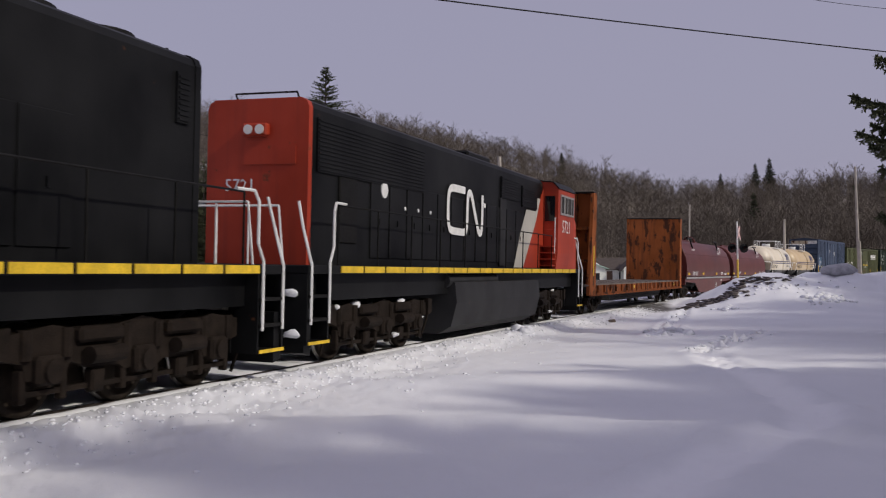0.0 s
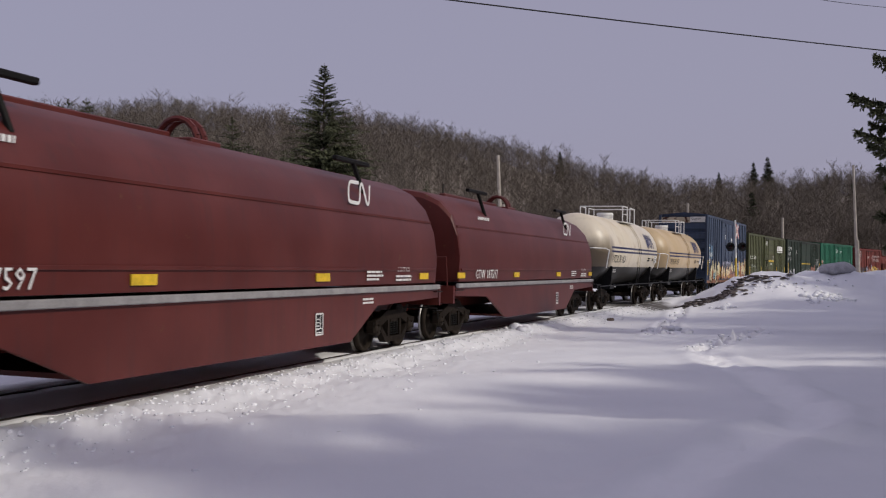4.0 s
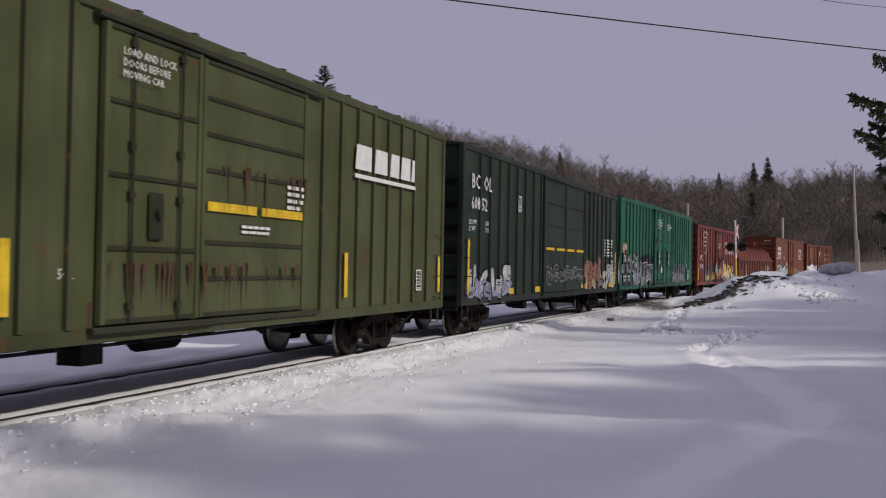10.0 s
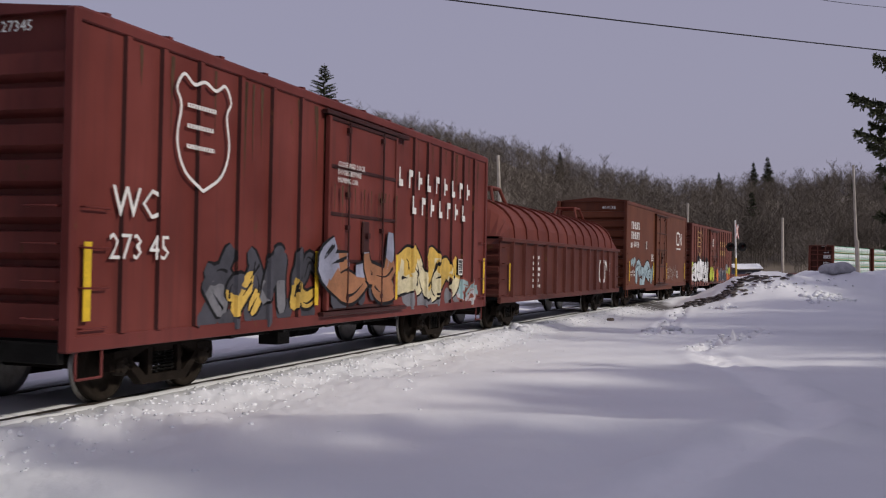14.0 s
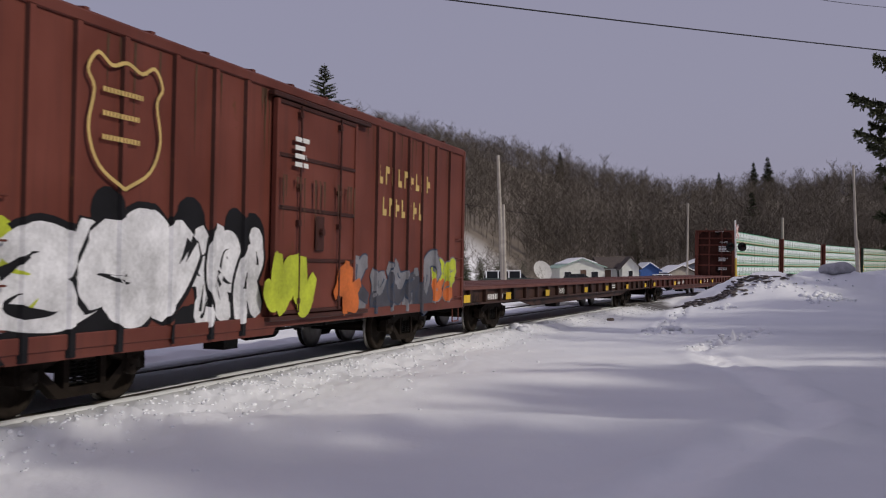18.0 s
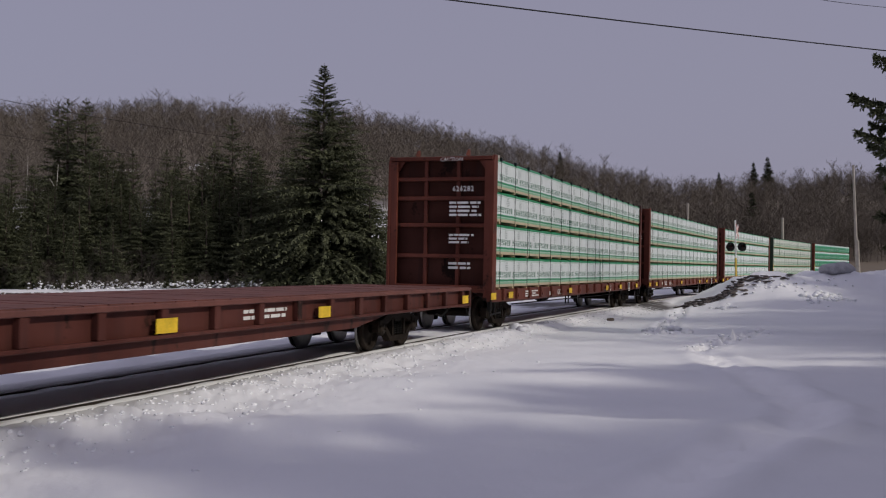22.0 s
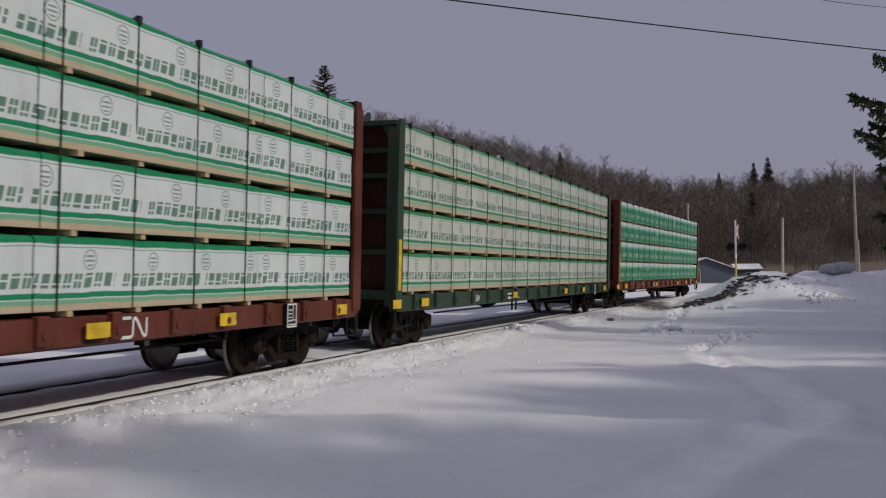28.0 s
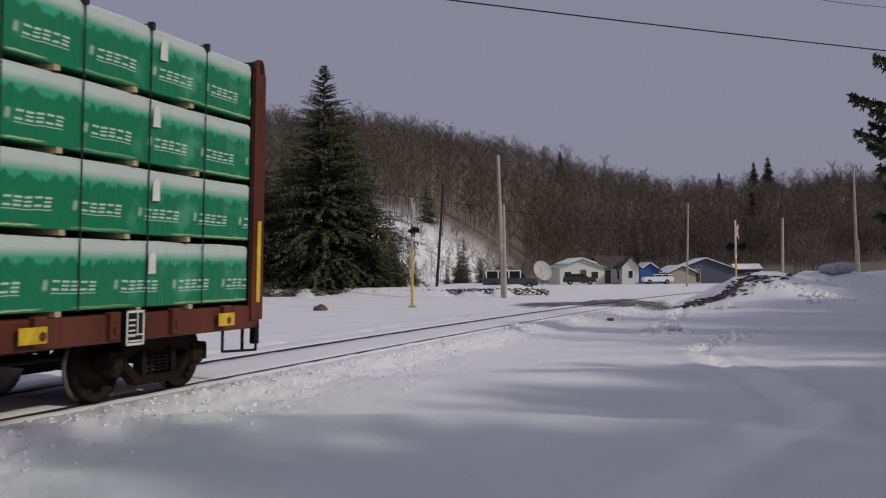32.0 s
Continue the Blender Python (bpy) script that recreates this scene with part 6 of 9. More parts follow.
RUST_SILL = car_paint("rust_sill", (0.20, 0.10, 0.06), 0.6, streak=0.5)
OLIVE = car_paint("olive_green", (0.070, 0.078, 0.031), 0.12, fade=0.22, streak=0.55, tall=0.35, grain=2.2)
OLIVE_TRIM = car_paint("olive_trim", (0.056, 0.061, 0.026), 0.2, streak=0.45)
FOREST = car_paint("dark_green", (0.013, 0.0263, 0.0161), 0.05, fade=0.15, streak=0.3)
FOREST_TRIM = car_paint("dark_green_trim", (0.0153, 0.0229, 0.0153), 0.08, streak=0.3)
TEAL = car_paint("bright_green", (0.0085, 0.1003, 0.0561), 0.08, fade=0.2, streak=0.35, tall=0.4)
TEAL_TRIM = car_paint("bright_green_trim", (0.0085, 0.0892, 0.0493), 0.12, streak=0.25)
MAROON = car_paint("maroon", (0.146, 0.0300, 0.0236), 0.12, fade=0.22, streak=0.5, tall=0.4)
MAROON_TRIM = car_paint("maroon_trim", (0.13, 0.026, 0.0221), 0.15, streak=0.35)
GOND = car_paint("gondola_red", (0.095, 0.024, 0.016), 0.18, fade=0.2, streak=0.4)
GOND_TOP = car_paint("cover_red", (0.135, 0.028, 0.017), 0.14, fade=0.2, streak=0.3)
BROWN = car_paint("boxcar_brown", (0.124, 0.034, 0.0130), 0.06, fade=0.18, streak=0.4, tall=0.4)
BROWN_TRIM = car_paint("boxcar_brown_trim", (0.105, 0.028, 0.0135), 0.06, streak=0.25)
RUSSET = car_paint("russet", (0.136, 0.0365, 0.0245), 0.12, fade=0.22, streak=0.5, tall=0.4)
RUSSET_TRIM = car_paint("russet_trim", (0.1188, 0.0319, 0.022), 0.14, streak=0.35)
FLAT_BROWN = car_paint("flat_brown", (0.050, 0.024, 0.017), 0.40, fade=0.35, streak=0.7, rust_color=(0.018, 0.012, 0.010), tall=0.6, grain=1.5, gloss=0.1)
FLAT_RED = car_paint("flat_red", (0.078, 0.023, 0.017), 0.34, fade=0.3, streak=0.6, rust_color=(0.024, 0.013, 0.010), tall=0.6, grain=1.5, gloss=0.1)
BEAM_RED = car_paint("beam_red", (0.118, 0.03, 0.017), 0.26, fade=0.3, streak=0.55, rust_color=(0.035, 0.014, 0.009), tall=0.5, grain=1.8)
BEAM_GREEN = car_paint("beam_green", (0.03, 0.052, 0.032), 0.10, fade=0.18, streak=0.35)
OCHRE = mat("ochre_paint", (0.55, 0.40, 0.14), 0.6, 0, 0.2)

# darkened body paints: painted shade lines and grime on posts and door ribs
BROWN_SHADE_GRIME = car_paint("brown_shade_grime", (0.055, 0.016, 0.009), 0.12, streak=0.5)
BLUE_SHADE_GRIME = car_paint("blue_shade_grime", (0.016, 0.023, 0.040), 0.15, streak=0.5)
OLIVE_SHADE_GRIME = car_paint("olive_shade_grime", (0.028, 0.029, 0.013), 0.15, streak=0.5)
FOREST_SHADE_GRIME = car_paint("forest_shade_grime", (0.008, 0.012, 0.008), 0.15, streak=0.5)
TEAL_SHADE_GRIME = car_paint("teal_shade_grime", (0.006, 0.045, 0.026), 0.15, streak=0.5)
MAROON_SHADE_GRIME = car_paint("maroon_shade_grime", (0.04, 0.009, 0.008), 0.15, streak=0.5)
RUSSET_SHADE_GRIME = car_paint("russet_shade_grime", (0.045, 0.013, 0.009), 0.15, streak=0.5)
locomotive("black locomotive with red ends and a yellow sill stripe", -19.8, 0.95, "5738", True, True, 3.1, 1.7)
locomotive("black locomotive with red cab and white slanted flash", 1.75, 22.5, "5721")
bulkhead_flat("empty rust-streaked orange bulkhead flat wagon with plank deck", 23.6, 44.4, K_ORANGE, PLANK)
coil_wagon("dark red coil wagon under an arched cover", 45.7, 62.0, COIL_RED, COIL_GREY)
coil_wagon("dark red coil wagon under an arched cover, dustier", 62.9, 78.2, COIL_RED, COIL_GREY)
tank_wagon("cream tank wagon with black belly, blue stripes and a sooty end", 79.2, 93.2, CREAM, "301426")
tank_wagon("yellowed cream tank wagon with black belly and blue stripes", 92.9, 106.7, CREAM_2, "301854")

# blue double-door boxcar
D, dh = boxcar("faded blue boxcar with sprayed lettering along its foot", 107.0, 122.8, 5.10, 0.80, BLUE, BLUE_TRIM,
               [-7.3, -6.6, -5.85, -5.15, -4.4, -3.6, 3.4, 4.15, 4.9, 5.6, 6.3, 7.1], None, grime_shade=BLUE_SHADE_GRIME, end_ribs=6, roof_mat=BLUE_TRIM, sill_mat=RUST_SILL)
slide_door(D, -2.8, 2.7, 1.1, 4.85, BLUE, BLUE_TRIM, -1.52, 14, 1, True, 2)
letter(D, "558590", -7.25, 2.5, 0.36, WHITE, -1.548, "number")
bars(D, -7.2, 2.95, 0.55, 0.3, 1, WHITE, -1.50, seed=4)
bars(D, -7.3, 2.1, 1.0, 0.3, 3, WHITE, -1.50, seed=5)
bars(D, -1.7, 3.75, 0.5, 0.35, 3, WHITE, -1.575, seed=6)
bars(D, 0.75, 3.4, 0.8, 0.5, 5, WHITE, -1.575, seed=7)
bars(D, 6.5, 2.0, 0.7, 0.2, 3, WHITE, -1.5, seed=8)
letter(D, "558590", -dh - 0.07, 4.78, 0.2, BLACK, -0.52, "number", -90)
bm = bmesh.new()
box(bm, -dh - 0.066, -dh - 0.02, -1.40, -0.45, 4.66, 5.0)
part("pale_patch", bm, mat("pale_patch", (0.55, 0.55, 0.53), 0.7, 0, 0.3), D)
bm = bmesh.new()
box(bm, -dh - 0.034, -dh - 0.02, -0.45, 1.38, 4.62, 4.98)
part("worn_panel", bm, car_paint("worn_cream", (0.42, 0.36, 0.26), 0.42, rust_color=(0.07, 0.03, 0.02), streak=0.5), D, "cream panel streaked with rust")
for x in (-7.72, -1.1, 4.95, 7.5):
    reflector(D, x, 1.3, 2.25, 0.14, -1.553)
for x0, x1, z0, z1 in ((-7.0, -6.65, 2.3, 3.3), (-6.45, -5.9, 2.35, 3.2)):
    bm = bmesh.new()
    box(bm, x0, x1, -1.499, -1.493, z0, z1)
    part("paint_patch", bm, mat("light_blue_patch", (0.11, 0.20, 0.30), 0.6, 0, 0.3), D, "lighter blue repaint patch")

DP = [-7.3, -6.6, -5.85, -5.15, -4.4, -3.6, 3.4, 4.15, 4.9, 5.6, 6.3, 7.1]
INK = mat("spray_black", (0.012, 0.012, 0.014), 0.6, 0, 0.2)
CREAM_INK = mat("spray_cream", (0.58, 0.52, 0.34), 0.6, 0, 0.38, 2.4)
GOLD_INK = mat("spray_gold", (0.55, 0.36, 0.07), 0.6, 0, 0.38, 2.4)
RUST_INK = mat("spray_orange_brown", (0.30, 0.13, 0.06), 0.6, 0, 0.38, 2.4)
RED_INK = mat("spray_red_brown", (0.24, 0.06, 0.035), 0.6, 0, 0.38, 2.4)
TEAL_INK = mat("spray_pale_teal", (0.25, 0.36, 0.38), 0.6, 0, 0.38, 2.4)
NAVY_INK = mat("spray_navy", (0.025, 0.04, 0.075), 0.6, 0, 0.38, 2.4)
SILVER_INK = mat("spray_silver", (0.42, 0.43, 0.45), 0.5, 0, 0.38, 2.4)
LILAC_INK = mat("spray_lilac", (0.26, 0.27, 0.36), 0.5, 0, 0.38, 2.4)
SALMON_INK = mat("spray_salmon", (0.30, 0.14, 0.10), 0.6, 0, 0.38, 2.4)
GREY_INK = mat("spray_grey", (0.17, 0.17, 0.19), 0.6, 0, 0.38, 2.4)
SMOKE_INK = mat("spray_smoke", (0.05, 0.05, 0.065), 0.6, 0, 0.38, 2.4)
SKY_INK = mat("spray_sky_blue", (0.31, 0.42, 0.47), 0.6, 0, 0.38, 2.4)
WHITE_INK = mat("spray_white", (0.66, 0.66, 0.68), 0.6, 0, 0.38, 2.4)
LIME_INK = mat("spray_lime", (0.42, 0.48, 0.03), 0.6, 0, 0.38, 2.4)
FIRE_INK = mat("spray_orange", (0.50, 0.12, 0.02), 0.6, 0, 0.38, 2.4)
OLIVE_INK = mat("spray_olive_line", (0.36, 0.38, 0.36), 0.6, 0, 0.2, 3)
spray(D, DP, 0.06, -6.75, -3.75, 0.85, 2.3, 5, (CREAM_INK, CREAM_INK, RUST_INK, TEAL_INK), INK, 3, True, fat=0.19, cloud=RUST_INK)
spray(D, DP, 0.06, -3.75, -2.75, 0.95, 2.0, 2, (GOLD_INK, GOLD_INK), RED_INK, 4, True, fat=0.2)
spray(D, [], 0.06, -2.8, 0.1, 1.05, 1.9, 6, (CREAM_INK, CREAM_INK, GOLD_INK), RED_INK, 5, False, -1.585, fat=0.2, cloud=RUST_INK)
spray(D, [], 0.06, -2.6, 0.4, 1.75, 2.25, 4, (LILAC_INK, SMOKE_INK), SMOKE_INK, 35, False, -1.581, fat=0.25)
spray(D, [], 0.06, 0.1, 2.85, 1.05, 2.2, 4, (CREAM_INK, SALMON_INK, RUST_INK), NAVY_INK, 6, False, -1.585, fat=0.2, cloud=RUST_INK)
spray(D, DP, 0.06, 2.9, 4.6, 0.9, 2.2, 3, (LILAC_INK, SMOKE_INK, TEAL_INK), NAVY_INK, 7, True, fat=0.18, cloud=RUST_INK)
spray(D, DP, 0.06, 4.6, 7.65, 0.85, 2.25, 5, (CREAM_INK, CREAM_INK, SALMON_INK), RED_INK, 8, True, fat=0.2, cloud=RUST_INK)

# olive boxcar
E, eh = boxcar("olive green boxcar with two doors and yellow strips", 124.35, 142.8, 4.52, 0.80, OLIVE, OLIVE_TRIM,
               [-8.5, -7.8, -7.1, -6.4, -5.7, -5.0, -4.3, -3.5, -2.8, 3.2, 3.9, 4.6, 5.3, 6.0, 6.7, 7.4, 8.2], None, grime_shade=OLIVE_SHADE_GRIME, end_ribs=6)
slide_door(E, -2.4, -0.45, 1.0, 4.3, OLIVE, OLIVE_SHADE_GRIME, -1.56, 4, 2, True, 1)
slide_door(E, -0.4, 2.55, 1.0, 4.3, OLIVE, OLIVE_SHADE_GRIME, -1.52, 7, 0, True, 1)
letter(E, "60293", -7.1, 2.5, 0.42, WHITE, -1.548, "number")
letter(E, "BC  OL", -8.72, 2.5, 0.42, WHITE, -1.548)
letter(E, "LOAD AND LOCK\nDOORS BEFORE\nMOVING CAR", -2.15, 3.98, 0.125, WHITE, -1.652)
letter(E, "50K", -2.95, 1.5, 0.16, WHITE, -1.5)
letter(E, "L 60293", -eh - 0.075, 4.28, 0.17, WHITE, -0.35, "number", -90)
bm = bmesh.new()
for a, c in ((4.4, 5.1), (5.25, 5.85), (6.0, 6.45), (6.55, 7.05), (7.12, 7.3)):
    prism(bm, [(a, 3.35), (c, 3.35), (c, 3.78), (a + 0.06, 3.78)], -1.56, -1.55, 'Y')
    prism(bm, [(a + 0.15, 3.45), (c - 0.12, 3.45), (c - 0.12, 3.55), (a + 0.15, 3.55)], -1.563, -1.561, 'Y')
box(bm, 4.4, 7.35, -1.56, -1.55, 3.2, 3.27)
part("emblem", bm, WHITE, E, "plain white painted emblem")
for a in (-0.25, 1.15):
    bm = bmesh.new()
    box(bm, a, a + 1.25, -1.575, -1.562, 2.36, 2.48)
    part("door_stripe", bm, YELLOW, E, "yellow reflective strip")
bars(E, 1.9, 2.5, 0.55, 0.4, 4, WHITE, -1.575, seed=15)
bars(E, 0.6, 2.1, 1.0, 0.14, 2, WHITE, -1.575, seed=16)
for x in (-8.85, -3.75, 4.1, 8.9):
    reflector(E, x, 1.15, 1.9, 0.13, -1.553)
frame_mark(E, 7.5, 1.2, 0.42, -1.552, 0.3)

spray(E, [-8.5, -7.8, -7.1, -6.4, -5.7], 0.06, -8.3, -6.1, 0.95, 2.0, 2, (OLIVE,), OLIVE_INK, 11, False, line_w=0.05)

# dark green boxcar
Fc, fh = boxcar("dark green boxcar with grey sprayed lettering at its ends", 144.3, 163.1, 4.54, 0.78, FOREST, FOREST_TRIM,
                [-8.2, -7.4, -6.6, -5.8, -5.0, -4.2, -3.3, -2.5, 3.5, 4.2, 4.9, 5.6, 6.4, 7.2, 8.0], None, grime_shade=FOREST_SHADE_GRIME, end_ribs=6)
slide_door(Fc, -2.3, 3.2, 0.95, 4.35, FOREST, FOREST_SHADE_GRIME, -1.53, 5, 0, True, 2)
letter(Fc, "608 52", -8.95, 3.05, 0.44, WHITE, -1.548, "number")
letter(Fc, "BC  OL", -8.95, 3.55, 0.5, WHITE, -1.548)
letter(Fc, "LD LMT\nLT WT", -8.95, 2.7, 0.16, WHITE, -1.5)
letter(Fc, "208000\n77100", -7.75, 2.7, 0.16, WHITE, -1.5)
bars(Fc, 7.0, 2.15, 1.6, 0.7, 6, WHITE, -1.5, seed=22)
for k in range(4):
    bm = bmesh.new()
    box(bm, -2.1 + k * 1.35, -1.1 + k * 1.35, -1.585, -1.572, 2.22, 2.30)
    part("door_stripe", bm, YELLOW, Fc, "yellow reflective strip")
for x in (-9.1, 8.9):
    reflector(Fc, x, 1.05, 2.35, 0.13, -1.553)
for x in (-5.6, -2.9, 3.1, 7.9):
    bm = bmesh.new()
    box(bm, x - 0.25, x + 0.25, -1.553, -1.545, 0.98, 1.14)
    part("placard", bm, YELLOW, Fc, "yellow reflective placard")
frame_mark(Fc, 8.1, 1.5, 0.5, -1.552, 0.36)
frame_mark(Fc, -5.05, 3.2, 0.42, -1.555, 0.3)

FP = [-8.2, -7.4, -6.6, -5.8, -5.0, -4.2, -3.3, -2.5, 3.5, 4.2, 4.9, 5.6, 6.4, 7.2, 8.0]
spray(Fc, FP, 0.06, -9.0, -5.7, 0.8, 1.75, 5, (SILVER_INK, LILAC_INK), INK, 12, True, fat=0.16)
spray(Fc, FP, 0.06, 3.3, 6.2, 0.8, 2.1, 4, (SALMON_INK, CREAM_INK, RUST_INK), INK, 13, False, fat=0.19, line_w=0.03)
spray(Fc, FP, 0.06, 6.0, 8.9, 0.8, 2.05, 4, (SILVER_INK, LILAC_INK, CREAM_INK), INK, 14, True, fat=0.2, line_w=0.03)
spray(Fc, [], 0.06, -2.2, 2.8, 1.2, 1.75, 6, (FOREST,), OLIVE_INK, 15, True, -1.585, line_w=0.02)

# bright green boxcar
G, gh = boxcar("bright green boxcar with double plug doors and sprayed lettering", 163.95, 182.6, 4.62, 0.80, TEAL, TEAL_TRIM,
               [-8.3, -7.6, -6.9, -6.2, -5.5, -4.8, -4.1, -3.4, -2.7, 3.1, 3.8, 4.5, 5.2, 5.9, 6.6, 7.3, 8.1], None, grime_shade=TEAL_SHADE_GRIME, end_ribs=6)
slide_door(G, -2.3, 2.55, 0.98, 4.45, TEAL, TEAL_SHADE_GRIME, -1.55, 5, 2, True, 2)
letter(G, "LW", -8.98, 2.45, 0.42, WHITE, -1.56)
for x0, x1, z0, z1, body, size in ((-9.02, -8.36, 1.88, 2.32, "50", 0.42), (-8.24, -7.66, 1.88, 2.32, "161", 0.36), (-9.02, -8.38, 1.0, 1.5, "LD LMT\nLT WT", 0.16), (-8.22, -7.66, 0.95, 1.5, "208700\n 77300", 0.15)):
    bm = bmesh.new()
    box(bm, x0, x1, -1.562, -1.50, z0, z1)
    stencil = part("number_panel", bm, BLACK, G, "black panel behind white stencilling")
    letter(stencil, body, x0 + 0.05, z1 - (0.36 if size > 0.3 else 0.2), size, WHITE, -1.567, "number")
letter(G, "-IMPORTANT-\nCLOSE THIS DOOR\nBEFORE CLOSING\nMAIN DOOR", -1.8, 4.0, 0.128, WHITE, -1.642)
letter(G, "CLOSE AND LOCK\nPLUG DOORS BEFORE\nMOVING CAR", 0.6, 3.85, 0.115, WHITE, -1.642)
letter(G, "50161", -gh - 0.075, 4.12, 0.2, WHITE, -0.55, "number", -90)
frame_mark(G, 7.6, 1.1, 0.5, -1.552, 0.34)
bars(G, 7.2, 1.8, 0.6, 1.1, 9, WHITE, -1.5, seed=31)
BOX_GREEN = mat("dark_green_box", (0.007, 0.060, 0.034), 0.6, 0, 0.3)
for x in (-1.48, 1.05):
    bm = bmesh.new()
    rbox(bm, x - 0.2, x + 0.2, -1.655, -1.60, 1.82, 2.58, 0.012)
    lock = part("lock_cover", bm, BOX_GREEN, G, "green lock cover")
    bm = bmesh.new()
    cyl(bm, (x, -1.668, 2.3), (x, -1.652, 2.3), 0.085, seg=18)
    dial = part("dial", bm, WHITE, lock)
    bm = bmesh.new()
    box(bm, x - 0.012, x + 0.012, -1.674, -1.667, 2.25, 2.35)
    part("dial_mark", bm, BLACK, lock)
    bm = bmesh.new()
    box(bm, x - 0.06, x + 0.07, -1.66, -1.652, 1.92, 2.12)
    part("instruction_plate", bm, WHITE, lock, "white instruction plate")
    bars(G, x - 0.16, 2.46, 0.32, 0.06, 1, WHITE, -1.658, seed=int(x * 10) + 90)
bm = bmesh.new()
box(bm, -0.75, -0.4, -1.612, -1.604, 1.5, 1.8)
part("instruction_plate", bm, WHITE, G)
bm = bmesh.new()
rbox(bm, -6.9, gh - 0.6, -1.53, 1.53, 4.62, 4.70, 0.02)
part("roof_walk_edge", bm, TEAL_TRIM, G)

GP = [-8.3, -7.6, -6.9, -6.2, -5.5, -4.8, -4.1, -3.4, -2.7, 3.1, 3.8, 4.5, 5.2, 5.9, 6.6, 7.3, 8.1]
spray(G, GP, 0.06, -9.3, -6.1, 0.80, 2.35, 4, (SMOKE_INK, LILAC_INK, NAVY_INK, GREY_INK), SILVER_INK, 16, True, fat=0.2, cloud=SMOKE_INK)
spray(G, GP, 0.06, -8.9, -8.4, 2.3, 2.75, 1, (FIRE_INK, FIRE_INK), FIRE_INK, 66, True, fat=0.25)
spray(G, GP, 0.06, -6.3, -2.4, 0.80, 2.2, 5, (SMOKE_INK, GREY_INK, LILAC_INK), SILVER_INK, 17, True, fat=0.19, line_w=0.04, cloud=INK)
spray(G, GP, 0.06, 2.7, 6.5, 0.78, 2.05, 5, (SMOKE_INK, GREY_INK), LILAC_INK, 18, True, line_w=0.022, fat=0.19, cloud=SMOKE_INK)
BARE = car_paint("bare_rust", (0.035, 0.016, 0.010), 0.4, rough=0.85, streak=0.5)
stain(G, [(-2.05, 3.0, 0.32, 0.5), (-0.25, 2.6, 0.22, 0.5), (0.28, 2.65, 0.3, 0.25), (-0.95, 1.85, 0.2, 0.55), (1.42, 1.95, 0.2, 0.6), (-0.1, 3.9, 0.14, 0.25), (-0.05, 1.5, 0.18, 0.3), (1.3, 1.2, 0.5, 0.12), (-1.2, 1.15, 0.7, 0.12)], BARE, -1.6125, 3)
stain(G, [(-2.75, 1.8, 0.35, 0.35), (-3.0, 1.2, 0.3, 0.3), (3.0, 1.0, 0.5, 0.15), (5.9, 2.0, 0.15, 0.2), (7.0, 0.95, 0.4, 0.1)], BARE, -1.503, 4)

rust_runs(G, -2.2, 2.4, 2.2, 16, BARE, -1.613, 51, 0.7)
rust_runs(G, -2.2, 2.4, 1.05, 14, BARE, -1.613, 52, 0.12)
RUNS = mat("brown_rust_run", (0.075, 0.035, 0.016), 0.85, 0, 0.4, 4)
rust_runs(E, -2.3, 2.5, 1.7, 34, RUNS, -1.625, 53, 0.65)
rust_runs(E, -0.3, 2.5, 3.0, 16, RUNS, -1.585, 54, 0.8)
rust_runs(E, -8.9, 8.9, 1.25, 40, RUNS, -1.5, 55, 0.35)
rust_runs(Fc, -9.2, 9.2, 4.3, 22, RUNS, -1.5, 58, 0.8)

# maroon boxcars
def shield(car, x, z, w, h, material, y=-1.565):
    bm = bmesh.new()
    pts = [(0, 0.0), (0.34, 0.16), (0.48, 0.42), (0.42, 0.72), (0.5, 0.86), (0.38, 1.0), (0.2, 0.93), (0, 0.98), (-0.2, 0.93), (-0.38, 1.0), (-0.5, 0.86), (-0.42, 0.72), (-0.48, 0.42), (-0.34, 0.16), (0, 0)]
    ribbon(bm, smooth_line([(x + a * w, z + b * h) for a, b in pts], 4), lambda u: 0.022, y + 0.012, 0, 0.00001)
    part("emblem_outline", bm, material, car, "painted shield outline")
    for k in range(3):
        bars(car, x - w * 0.3, z + h * (0.36 + 0.18 * k), w * 0.6, h * 0.07, 1, material, y + 0.02, seed=40 + k)


P, ph = boxcar("maroon boxcar with yellow sprayed lettering and a shield emblem", 184.6, 199.65, 4.36, 0.72, MAROON, MAROON_TRIM,
               [-6.7, -6.0, -5.2, -4.2, -3.3, -2.4, 2.5, 3.3, 4.1, 4.9, 5.7, 6.5], None, grime_shade=MAROON_SHADE_GRIME, end_ribs=8)
slide_door(P, -1.6, 1.4, 0.95, 4.1, MAROON, MAROON_SHADE_GRIME, -1.56, 4, 2, True, 1)
shield(P, -5.15, 2.6, 1.25, 1.42, WHITE)
letter(P, "273 45", -7.0, 1.72, 0.42, WHITE, -1.548, "number")
letter(P, "WC", -6.95, 2.2, 0.5, WHITE, -1.548)
def plain_marks(car, rows, pitch, wide, high, material, y):
    """Rows of plain two-bar marks, evenly spaced."""
    for z, x0, n in rows:
        for k in range(n):
            x = x0 + k * pitch
            up = (0.0, 0.33, 0.62)[k * 5 % 3] * high
            bm = bmesh.new()
            box(bm, x, x + wide * 0.32, y - 0.002, y + 0.002, z, z + high)
            box(bm, x + wide * 0.32, x + wide, y - 0.002, y + 0.002, z + up, z + up + high * 0.36)
            part("painted_mark", bm, material, car, "plain painted mark")


